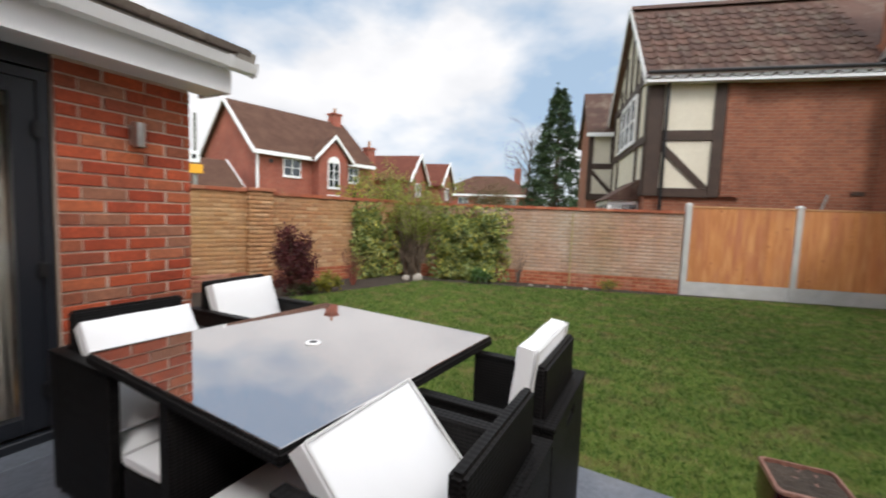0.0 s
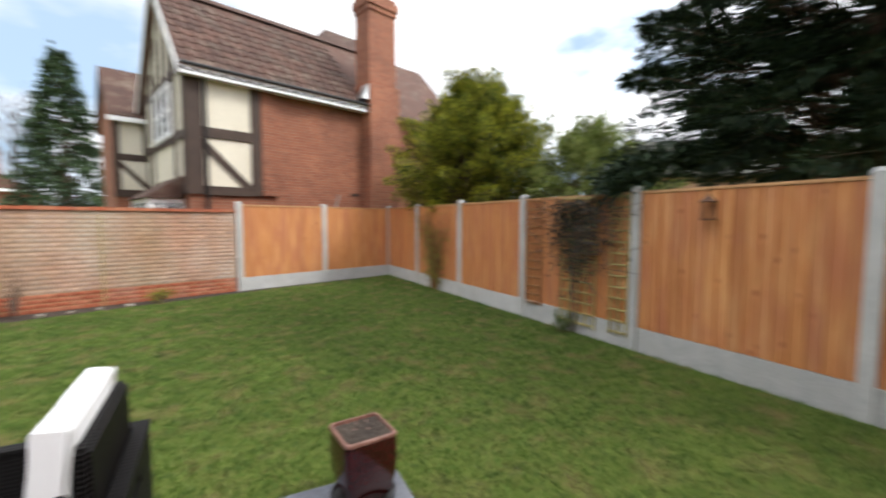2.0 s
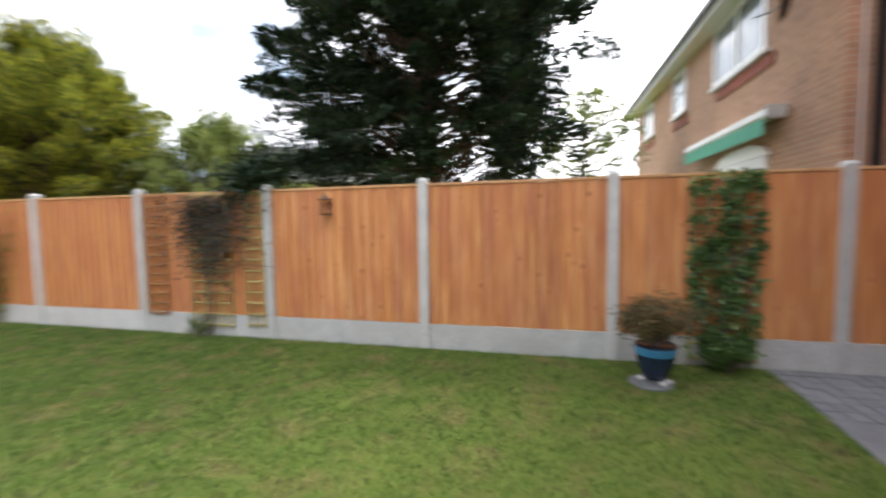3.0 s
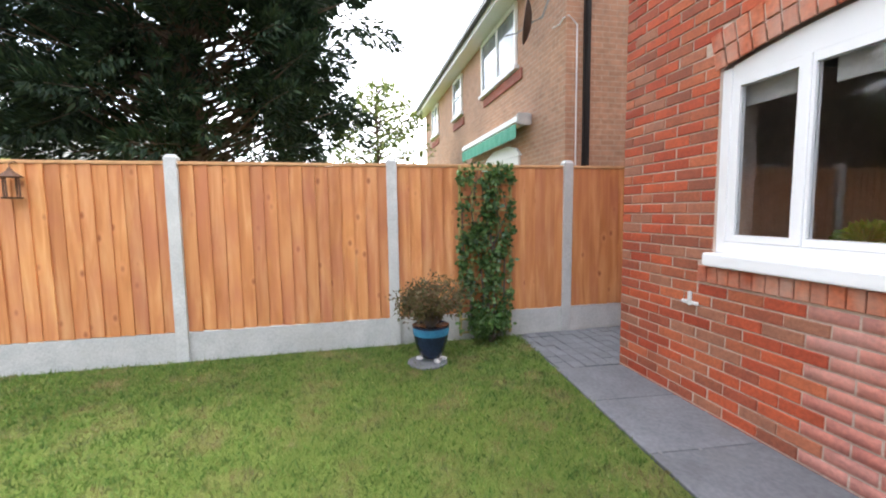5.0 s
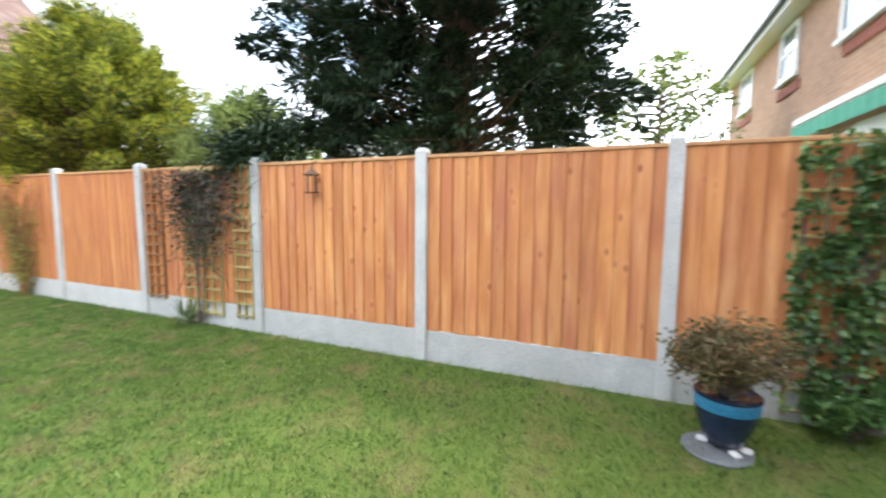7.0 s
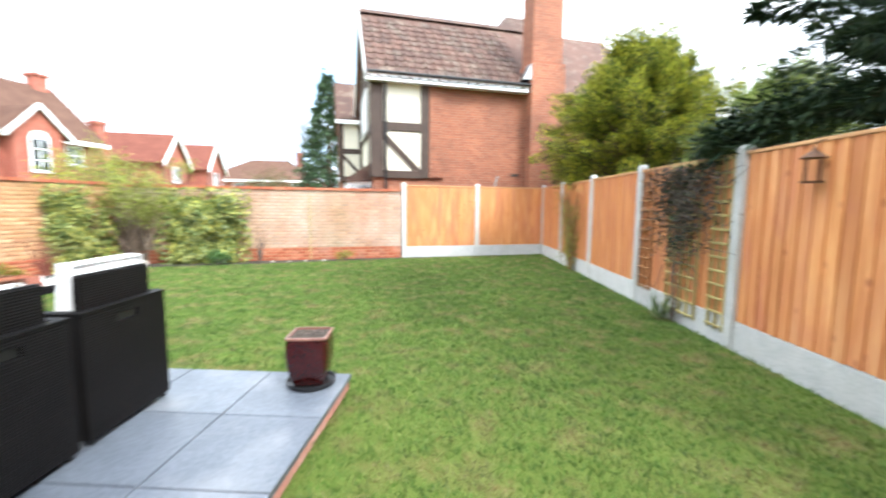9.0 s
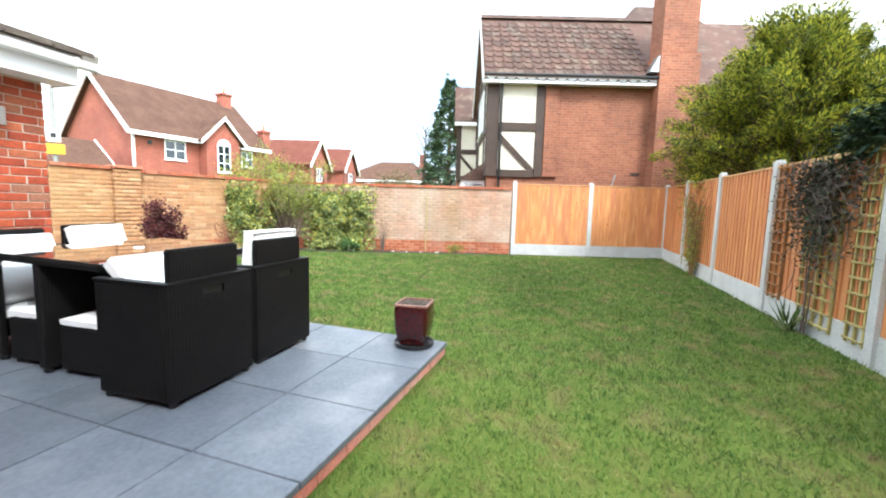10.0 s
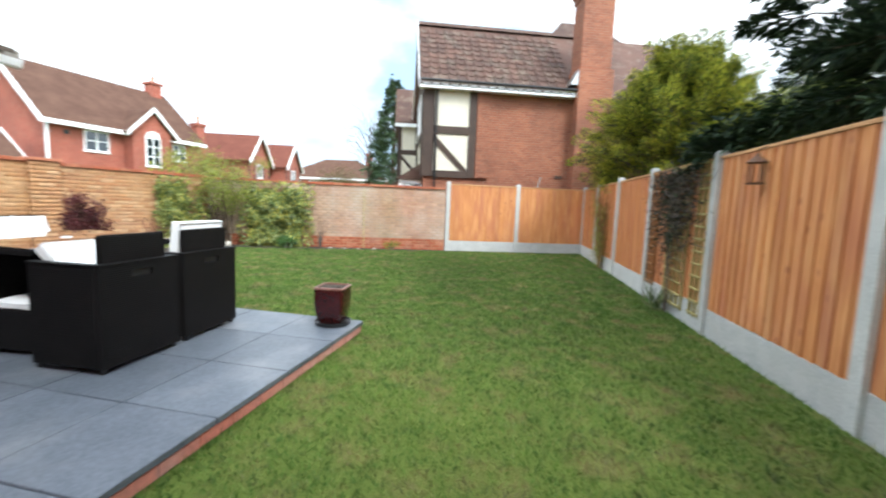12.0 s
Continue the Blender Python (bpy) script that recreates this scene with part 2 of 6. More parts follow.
def board_material(name):
    """Stained softwood: long grain, knots with pale halos, and its own tone on every board."""
    m, t, b = nodes_of(name)
    info = t.nodes.new("ShaderNodeObjectInfo")
    tc = t.nodes.new("ShaderNodeTexCoord").outputs["Object"]
    shift = t.nodes.new("ShaderNodeVectorMath")
    shift.operation = "MULTIPLY_ADD"
    comb = t.nodes.new("ShaderNodeCombineXYZ")
    for k in ("X", "Y", "Z"):
        t.links.new(info.outputs["Random"], comb.inputs[k])
    shift.inputs[1].default_value = (37.0, 11.0, 53.0)
    t.links.new(comb.outputs[0], shift.inputs[0])
    t.links.new(tc, shift.inputs[2])

    def grain(scale, stretch, detail=4):
        mp = t.nodes.new("ShaderNodeMapping")
        mp.inputs["Scale"].default_value = stretch
        t.links.new(shift.outputs[0], mp.inputs["Vector"])
        n = add(t, "ShaderNodeTexNoise", Scale=scale, Detail=detail, Distortion=0.6)
        t.links.new(mp.outputs["Vector"], n.inputs["Vector"])
        return n.outputs["Fac"]
    long = grain(14, (1, 1, 0.10))
    col = ramp(t, long, [(0.28, (0.44, 0.175, 0.055)), (0.5, (0.555, 0.245, 0.085)), (0.72, (0.665, 0.36, 0.15))])
    mp = t.nodes.new("ShaderNodeMapping")
    mp.inputs["Scale"].default_value = (6.0, 3.0, 3.6)
    t.links.new(shift.outputs[0], mp.inputs["Vector"])
    vor = add(t, "ShaderNodeTexVoronoi", Scale=1.0, Randomness=1.0)
    t.links.new(mp.outputs["Vector"], vor.inputs["Vector"])
    col = mix(t, ramp(t, vor.outputs["Distance"], [(0.10, (0.45, 0.45, 0.45)), (0.30, (0, 0, 0))]), col, (0.66, 0.31, 0.13))
    col = mix(t, ramp(t, vor.outputs["Distance"], [(0.04, (0.85, 0.85, 0.85)), (0.15, (0, 0, 0))]), col, (0.24, 0.07, 0.02))
    col = mix(t, ramp(t, grain(3.5, (1, 1, 0.35)), [(0.46, (0, 0, 0)), (0.70, (0.55, 0.55, 0.55))]), col, (0.42, 0.145, 0.085))
    col = mix(t, 1.0, col, ramp(t, info.outputs["Random"], [(0.0, (0.90, 0.84, 0.86)), (0.35, (1.04, 0.98, 0.95)), (0.7, (0.99, 0.92, 0.96)), (1.0, (1.13, 1.10, 1.04))]), "MULTIPLY")
    t.links.new(col, b.inputs["Base Color"])
    b.inputs["Roughness"].default_value = 0.75
    bump(t, b, grain(30, (1, 1, 0.08)), 0.3, 0.004)
    return m


def wicker_material(name):
    """Flat dark synthetic rattan: an over-under weave with a satin sheen."""
    m, t, b = nodes_of(name)
    tc = t.nodes.new("ShaderNodeTexCoord").outputs["Object"]
    waves = []
    for axis, scale in (("Z", 24.0), ("X", 16.0), ("Y", 16.0)):
        w = add(t, "ShaderNodeTexWave", Scale=scale, Distortion=0.5)
        w.bands_direction = axis
        t.links.new(tc, w.inputs["Vector"])
        waves.append(w.outputs["Fac"])
    a = mix(t, 0.5, waves[0], mix(t, 0.5, waves[1], waves[2]))
    rgb = ramp(t, a, [(0.25, (0.003, 0.0027, 0.0027)), (0.75, (0.011, 0.010, 0.010))])
    rgb = mix(t, 1.0, rgb, ramp(t, noise_at(t, 5, 3), [(0.3, (0.8, 0.8, 0.8)), (0.7, (1.3, 1.25, 1.2))]), "MULTIPLY")
    t.links.new(rgb, b.inputs["Base Color"])
    b.inputs["Roughness"].default_value, b.inputs["Specular IOR Level"].default_value = 0.55, 0.16
    bump(t, b, a, 0.6, 0.005)
    return m


M = {
    "lawn": lawn_material("lawn_soil"),
    "grass": grass_material("grass_blades"),
    "soil": surface("bed_soil", (0.02, 0.014, 0.01), (0.06, 0.043, 0.03), 9, 70, 0.95, relief=0.9),
    "slab": surface("grey_slab", (0.082, 0.093, 0.115), (0.14, 0.154, 0.182), 3.2, 40, 0.42, relief=0.12, vary=0.12, stain=((0.24, 0.24, 0.25), 2.2, 0.45)),
    "path_slab": surface("path_slab", (0.10, 0.105, 0.115), (0.17, 0.175, 0.185), 3.5, 40, 0.6, relief=0.2, vary=0.12, stain=((0.08, 0.08, 0.075), 3.0, 0.5)),
    "grout": surface("pale_grout", (0.09, 0.095, 0.10), (0.24, 0.24, 0.24), 8, 60, 0.9),
    "concrete": surface("fence_concrete", (0.42, 0.43, 0.42), (0.60, 0.60, 0.58), 5, 90, 0.85, relief=0.25, vary=0.1, stain=((0.25, 0.25, 0.21), 2.5, 0.4)),
    "board": board_material("fence_board"),
    "rail": surface("fence_rail", (0.42, 0.2, 0.08), (0.62, 0.36, 0.17), 6, 40, 0.75, stretch=(0.2, 0.2, 1)),
    "trellis": surface("trellis_wood", (0.30, 0.25, 0.08), (0.48, 0.40, 0.16), 8, 50, 0.8, vary=0.2, stretch=(1, 1, 0.3)),
    "trellis_brown": surface("trellis_brown_wood", (0.16, 0.075, 0.025), (0.33, 0.16, 0.06), 8, 50, 0.8, vary=0.2, stretch=(1, 1, 0.3)),
    "mortar": surface("mortar", (0.48, 0.37, 0.29), (0.62, 0.50, 0.41), 8, 80, 0.95, relief=0.5),
    "mortar_old": surface("old_mortar", (0.38, 0.22, 0.115), (0.47, 0.29, 0.16), 5, 70, 0.95, relief=0.5),
    "brick_ext": bricks_joined("red_brick", [(0.36, 0.058, 0.022), (0.48, 0.095, 0.034), (0.42, 0.072, 0.028), (0.27, 0.085, 0.045), (0.50, 0.13, 0.05), (0.34, 0.14, 0.08)]),
    "brick_house": bricks_joined("house_brick", [(0.49, 0.175, 0.125), (0.52, 0.20, 0.15), (0.48, 0.19, 0.15), (0.50, 0.18, 0.13), (0.50, 0.215, 0.17), (0.51, 0.165, 0.115)], weather=[((0.45, 0.25, 0.20), 1.6, 0.36, 0.66, 0.65), ((0.62, 0.48, 0.43), 2.6, 0.54, 0.74, 0.5)]),
    "brick_house_joined": bricks_joined("house_brick_joined", [(0.48, 0.165, 0.12), (0.51, 0.195, 0.145), (0.47, 0.185, 0.145), (0.49, 0.17, 0.12), (0.49, 0.21, 0.165)], "island", weather=[((0.46, 0.30, 0.24), 1.6, 0.5, 0.75, 0.45)]),
    "brick_orange": bricks_joined("orange_brick", [(0.50, 0.125, 0.05), (0.56, 0.17, 0.075), (0.44, 0.11, 0.05)], weather=[((0.50, 0.38, 0.30), 3.5, 0.45, 0.68, 0.6)]),
    "brick_wall": bricks_joined("garden_wall_brick", [(0.42, 0.21, 0.095), (0.48, 0.26, 0.125), (0.42, 0.195, 0.085), (0.36, 0.175, 0.085), (0.52, 0.31, 0.165)], "island", weather=[((0.40, 0.26, 0.09), 0.8, 0.45, 0.75, 0.4), ((0.46, 0.33, 0.22), 1.1, 0.52, 0.8, 0.4)]),
    "brick_wall_back": bricks_joined("back_wall_brick", [(0.40, 0.22, 0.15), (0.48, 0.29, 0.20), (0.44, 0.24, 0.165), (0.37, 0.22, 0.155)], "island", weather=[((0.54, 0.47, 0.40), 0.9, 0.38, 0.66, 0.75), ((0.20, 0.17, 0.07), 0.7, 0.5, 0.75, 0.45)]),
    "brick_wall_low": bricks_joined("red_course_brick", [(0.38, 0.10, 0.045), (0.32, 0.085, 0.04), (0.44, 0.15, 0.08)], "island", weather=[((0.5, 0.42, 0.36), 1.3, 0.5, 0.8, 0.5)]),
    "coping": bricks_joined("coping_brick", [(0.40, 0.11, 0.05), (0.34, 0.10, 0.05), (0.45, 0.17, 0.09)], "island"),
    "tudor_brick": brick_pattern("tudor_brick", (0.31, 0.112, 0.058), (0.235, 0.079, 0.043), (0.27, 0.17, 0.112)),
    "h1_brick": brick_pattern("far_red_brick", (0.34, 0.095, 0.06), (0.27, 0.07, 0.046), (0.32, 0.16, 0.11)),
    "nb_brick": brick_pattern("brown_brick", (0.50, 0.28, 0.175), (0.42, 0.235, 0.145), (0.50, 0.37, 0.27)),
    "roof_tile": surface("brown_roof_tile", (0.052, 0.025, 0.017), (0.10, 0.047, 0.031), 2.0, 40, 0.85, relief=0.5, vary=0.3, stain=((0.26, 0.23, 0.17), 3.2, 0.35)),
    "roof_far": surface("far_roof", (0.07, 0.036, 0.026), (0.115, 0.065, 0.046), 1.2, 12, 0.9, relief=0.6, spec=0.1),
    "ext_tile": surface("weathered_tile", (0.11, 0.085, 0.068), (0.20, 0.16, 0.13), 5.0, 60, 0.9, relief=0.6, vary=0.25, stain=((0.30, 0.27, 0.22), 7.0, 0.5)),
    "roof_red": surface("far_red_roof", (0.10, 0.036, 0.026), (0.15, 0.055, 0.038), 1.2, 12, 0.9, relief=0.6, spec=0.1),
    "roof_grey": surface("grey_roof", (0.15, 0.15, 0.13), (0.23, 0.23, 0.20), 1.5, 14, 0.9, relief=0.6),
    "upvc": plain("white_upvc", (0.88, 0.88, 0.88), 0.35),
    "white_paint": plain("white_paint", (0.74, 0.74, 0.73), 0.5),
    "render": surface("cream_render", (0.62, 0.56, 0.44), (0.72, 0.67, 0.55), 2, 60, 0.85, relief=0.2),
    "timber": surface("dark_timber", (0.032, 0.018, 0.012), (0.065, 0.038, 0.026), 4, 40, 0.7, relief=0.3),
    "anthracite": plain("anthracite_frame", (0.016, 0.018, 0.023), 0.35),
    "black": plain("black_plastic", (0.012, 0.012, 0.013), 0.4),
    "steel": surface("brushed_steel", (0.50, 0.49, 0.47), (0.66, 0.65, 0.62), 6, 120, 0.3, 1.0, 0.1, stretch=(1, 1, 6)),
    "glass": glass("clear_glass"),
    "dark_pane": dark_glass("dark_pane"),
    # pane with the sky's reflection put into a paler blue-grey base colour
    "sky_pane": dark_glass("sky_reflection_pane", (0.16, 0.18, 0.20)),
    "wicker": wicker_material("dark_rattan"),
    "cushion": plain("white_cushion", (0.83, 0.83, 0.84), 0.9, spec=0.2),
    "piping": plain("cushion_piping", (0.66, 0.66, 0.65), 0.9),
    "pot_glaze": surface("maroon_glaze", (0.022, 0.0035, 0.004), (0.048, 0.007, 0.007), 5, 40, 0.12, relief=0.04),
    "pot_rim": surface("worn_glaze_rim", (0.09, 0.022, 0.018), (0.28, 0.15, 0.11), 20, 60, 0.3),
    "blue_glaze": surface("blue_glaze", (0.03, 0.16, 0.30), (0.06, 0.27, 0.44), 9, 50, 0.15, relief=0.05),
    "navy_glaze": surface("navy_glaze", (0.008, 0.012, 0.03), (0.02, 0.035, 0.075), 9, 50, 0.12, relief=0.05),
    "terracotta": surface("terracotta_rim", (0.30, 0.15, 0.09), (0.45, 0.26, 0.17), 9, 50, 0.7),
    "stone": surface("pale_stone", (0.26, 0.23, 0.19), (0.45, 0.41, 0.36), 7, 50, 0.9, relief=0.6),
    "bark": surface("bark", (0.06, 0.04, 0.026), (0.15, 0.105, 0.07), 9, 40, 0.95, relief=0.9, stretch=(1, 1, 0.3)),
    "twig": surface("dry_twig", (0.07, 0.055, 0.045), (0.16, 0.125, 0.10), 9, 40, 0.95),
    "red_twig": surface("red_twig", (0.14, 0.035, 0.025), (0.25, 0.08, 0.05), 9, 40, 0.9),
    "wood_floor": surface("oak_floor", (0.34, 0.20, 0.09), (0.48, 0.31, 0.16), 3, 30, 0.4, stretch=(1, 0.15, 1)),
    "inside": surface("inside_wall", (0.30, 0.28, 0.25), (0.36, 0.34, 0.31), 1.5, 30, 0.9),
    "curtain": surface("linen_curtain", (0.45, 0.42, 0.36), (0.6, 0.57, 0.5), 5, 90, 0.9, stretch=(1, 1, 0.2)),
    "blind": surface("roller_blind", (0.5, 0.5, 0.48), (0.6, 0.6, 0.58), 4, 90, 0.9),
    "awning": surface("green_awning", (0.10, 0.36, 0.25), (0.16, 0.47, 0.34), 4, 60, 0.9),
    "yellow": plain("yellow_sign", (0.75, 0.36, 0.015), 0.5),
    "pole": surface("grey_pole", (0.2, 0.2, 0.19), (0.3, 0.3, 0.28), 4, 40, 0.8),
    "rust": surface("rusty_metal", (0.07, 0.035, 0.02), (0.16, 0.08, 0.045), 12, 60, 0.8),
    "table_glass": table_glass("table_glass"),
    "conifer": leafy("dark_conifer", [(0.014, 0.029, 0.016), (0.022, 0.043, 0.022), (0.033, 0.062, 0.030), (0.052, 0.08, 0.036)], 0.7, 0.08, 1.6),
    "golden": leafy("golden_conifer", [(0.06, 0.09, 0.017), (0.20, 0.25, 0.03), (0.58, 0.54, 0.055), (0.025, 0.04, 0.012)], 0.65, 0.35, 2.2),
    "pale_bush": leafy("pale_bush", [(0.15, 0.21, 0.05), (0.26, 0.32, 0.085), (0.44, 0.47, 0.18), (0.08, 0.12, 0.03)], 0.6, 0.35, 1.6),
    "spruce": leafy("far_spruce", [(0.04, 0.075, 0.04), (0.07, 0.115, 0.06), (0.11, 0.155, 0.08)], 0.7, 0.15, 0.6),
    "ivy": leafy("variegated_ivy", [(0.10, 0.15, 0.04), (0.22, 0.27, 0.08), (0.42, 0.43, 0.13), (0.54, 0.49, 0.11), (0.05, 0.09, 0.022), (0.34, 0.39, 0.17)], 0.4, 0.2, 2.4),
    "climber": leafy("dark_climber", [(0.035, 0.085, 0.022), (0.06, 0.125, 0.032), (0.11, 0.18, 0.055)], 0.35, 0.15, 2.5),
    "acer": leafy("red_acer", [(0.05, 0.012, 0.016), (0.085, 0.018, 0.022), (0.12, 0.03, 0.03)], 0.5, 0.2, 3),
    "yellow_shrub": leafy("yellow_shrub", [(0.22, 0.20, 0.02), (0.34, 0.29, 0.04), (0.12, 0.15, 0.02)], 0.5, 0.2, 3),
    "brown_shrub": leafy("brown_shrub", [(0.095, 0.08, 0.03), (0.14, 0.10, 0.05), (0.07, 0.085, 0.025), (0.15, 0.09, 0.05)], 0.6, 0.15, 3),
    "dead_leaf": leafy("dead_leaf", [(0.03, 0.028, 0.02), (0.05, 0.05, 0.03), (0.045, 0.035, 0.03)], 0.7, 0.1, 3),
    "willow": leafy("spring_shrub", [(0.26, 0.31, 0.05), (0.40, 0.44, 0.09), (0.18, 0.21, 0.045), (0.30, 0.30, 0.10)], 0.5, 0.35, 2),
    "strap": leafy("strap_leaf", [(0.06, 0.10, 0.03), (0.10, 0.15, 0.05), (0.25, 0.27, 0.14)], 0.4, 0.1, 3),
    "houseplant": leafy("house_plant", [(0.14, 0.26, 0.02), (0.22, 0.34, 0.04)], 0.4, 0.3, 5),
}


# ---- builders ----
def thing(name, at=(0, 0, 0), turn=0.0, label="", category="", group=""):
    ob = new(name)
    ob.matrix_basis = pose(*at, 0, 0, turn)
    return tagged(ob, label, category, group)


def link(name, me, material, parent=None, label="", at=None):
    ob = new(name, me)
    if not me.materials:
        me.materials.append(material)
    if parent is not None:
        ob.parent = parent
    if at is not None:
        ob.matrix_basis = at
    return tagged(ob, label) if label else ob


def to_mesh(name, bm, smooth=False):
    me = bpy.data.meshes.new(name)
    bmesh.ops.recalc_face_normals(bm, faces=bm.faces)
    bm.to_mesh(me)
    bm.free()
    if smooth:
        me.polygons.foreach_set("use_smooth", [True] * len(me.polygons))
        me.set_sharp_from_angle(angle=radians(40))
    return me


def part(name, bm, material, parent=None, label="", at=None, smooth=False):
    return link(name, to_mesh(name, bm, smooth), material, parent, label, at)


def solid(bm, verts, faces):
    vs = [bm.verts.new(v) for v in verts]
    for f in faces:
        bm.faces.new([vs[i] for i in f])
    return vs


BOX = ((0, 3, 2, 1), (4, 5, 6, 7), (0, 1, 5, 4), (1, 2, 6, 5), (2, 3, 7, 6), (3, 0, 4, 7))


def add_box(bm, x0, x1, y0, y1, z0, z1, m=None):
    pts = [Vector(p) for p in ((x0, y0, z0), (x1, y0, z0), (x1, y1, z0), (x0, y1, z0), (x0, y0, z1), (x1, y0, z1), (x1, y1, z1), (x0, y1, z1))]
    solid(bm, [m @ p for p in pts] if m else pts, BOX)
    return bm


def box(x0, x1, y0, y1, z0, z1, bevel=0.0, seg=1, m=None):
    bm = add_box(bmesh.new(), x0, x1, y0, y1, z0, z1, m)
    if bevel:
        bmesh.ops.bevel(bm, geom=bm.edges[:], offset=bevel, segments=seg, affect="EDGES")
    return bm


def boxes(*rows):
    bm = bmesh.new()
    for r in rows:
        add_box(bm, *r)
    return bm


def prism(points, y0, y1, axes="xz"):
    """A flat outline in x,z (or y,z) pushed from y0 to y1 along the third axis."""
    bm, n = bmesh.new(), len(points)
    if axes == "xz":
        v = [(a, y0, b) for a, b in points] + [(a, y1, b) for a, b in points]
    else:
        v = [(y0, a, b) for a, b in points] + [(y1, a, b) for a, b in points]
    solid(bm, v, [tuple(range(n)), tuple(range(2 * n - 1, n - 1, -1))] + [(i, i + n, (i + 1) % n + n, (i + 1) % n) for i in range(n)])
    return bm


def tube(bm, pts, radii, sides=7):
    """A tapered tube along a line of points."""
    rings = []
    for i, p in enumerate(pts):
        p = Vector(p)
        d = (Vector(pts[min(i + 1, len(pts) - 1)]) - Vector(pts[max(i - 1, 0)])).normalized()
        a = d.orthogonal().normalized()
        b = d.cross(a)
        rings.append([bm.verts.new(p + (a * math.cos(k * math.tau / sides) + b * math.sin(k * math.tau / sides)) * radii[i]) for k in range(sides)])
    for r, s in zip(rings, rings[1:]):
        for k in range(sides):
            bm.faces.new((r[k], r[(k + 1) % sides], s[(k + 1) % sides], s[k]))
    bm.faces.new(rings[0][::-1])
    bm.faces.new(rings[-1])
    return bm


def lathe(profile, sides=28):
    """A turned body from (radius, height) steps."""
    bm = bmesh.new()
    rings = [[bm.verts.new((r * math.cos(k * math.tau / sides), r * math.sin(k * math.tau / sides), z)) for k in range(sides)] for r, z in profile]
    for r, s in zip(rings, rings[1:]):
        for k in range(sides):
            bm.faces.new((r[k], r[(k + 1) % sides], s[(k + 1) % sides], s[k]))
    bm.faces.new(rings[0][::-1])
    bm.faces.new(rings[-1])
    return bm


def fast_mesh(name, verts, faces):
    """A mesh straight from number arrays: verts (n, 3), faces (m, 3 or 4)."""
    me = bpy.data.meshes.new(name)
    k = faces.shape[1]
    me.vertices.add(len(verts))
    me.vertices.foreach_set("co", verts.astype(np.float32).ravel())
    me.loops.add(faces.size)
    me.loops.foreach_set("vertex_index", faces.astype(np.int32).ravel())
    me.polygons.add(len(faces))
    me.polygons.foreach_set("loop_start", np.arange(0, faces.size, k, dtype=np.int32))
    me.update(calc_edges=True)
    return me


def unit(v):
    return v / np.maximum(np.linalg.norm(v, axis=-1, keepdims=True), 1e-9)


def leaf_mesh(name, at, along, face, length, width, fold=0.25):
    """Many folded, pointed leaves: where each starts, its direction, the way its face looks, its length and width."""
    n = len(at)
    along = unit(along)
    side = unit(np.cross(along, face))
    up = np.cross(side, along)
    length, width = np.broadcast_to(length, n)[:, None], np.broadcast_to(width, n)[:, None]
    mid = at + along * length * 0.5
    v = np.stack([at, mid + side * width * 0.5 + up * width * fold, at + along * length, mid - side * width * 0.5 + up * width * fold], 1).reshape(-1, 3)
    base = np.arange(n)[:, None] * 4
    return fast_mesh(name, v, np.concatenate([base + [0, 1, 2], base + [0, 2, 3]]))


RNG = np.random.default_rng(7)


def rand_dirs(n):
    return unit(RNG.normal(size=(n, 3)))


# ---- the plan ----
FENCE_X = 4.27
POSTS_Y = [11.28, 9.40, 7.49, 5.60, 3.66, 1.72, -0.21, -2.09, -4.0]
PATIO = 0.11
TURN = 15.4
CORNER = Vector((4.27, 11.28, 0))
ALONG, AWAY = Vector((math.cos(radians(TURN)), math.sin(radians(TURN)), 0)), Vector((-math.sin(radians(TURN)), math.cos(radians(TURN)), 0))


def back(u, v, z=0.0):
    """A place by its metres along the back boundary and beyond it."""
    return CORNER + ALONG * u + AWAY * v + Vector((0, 0, z))


def in_box(p, x0, x1, y0, y1):
    return x0 < p[0] < x1 and y0 < p[1] < y1


# ground: one sheet, rising nowhere
bm = bmesh.new()
solid(bm, [(-400, -400, -0.02), (400, -400, -0.02), (400, 400, -0.02), (-400, 400, -0.02)], [(0, 1, 2, 3)])
tagged(part("ground", bm, M["lawn"]), "grassy open ground around the gardens", "ground", kind="structure")

WALL_A, WALL_B = back(-10.0, 0), Vector((-6.35, 5.45, 0))
LEFT_DIR = (WALL_B - WALL_A).normalized()
WALL_C = WALL_B + LEFT_DIR * 7.5


def lawn_outline():
    bed = back(-9.2, -0.75)
    return [(0.90, 2.67), (0.70, -1.26), (1.9, -1.33), (4.2, -1.53), (4.22, 11.1), tuple(back(-3.9, -0.35)[:2]), tuple(back(-6.5, -0.6)[:2]), tuple(bed[:2]), (-4.55, 7.2), (-5.15, 5.1), (-5.6, 3.0), (-2.8, 2.85)]


bm = bmesh.new()
f = bm.faces.new([bm.verts.new((x, y, 0.0)) for x, y in lawn_outline()])
bmesh.ops.triangulate(bm, faces=[f])
tagged(part("lawn", bm, M["lawn"]), "mown green lawn with dry patches", "lawn", kind="structure")

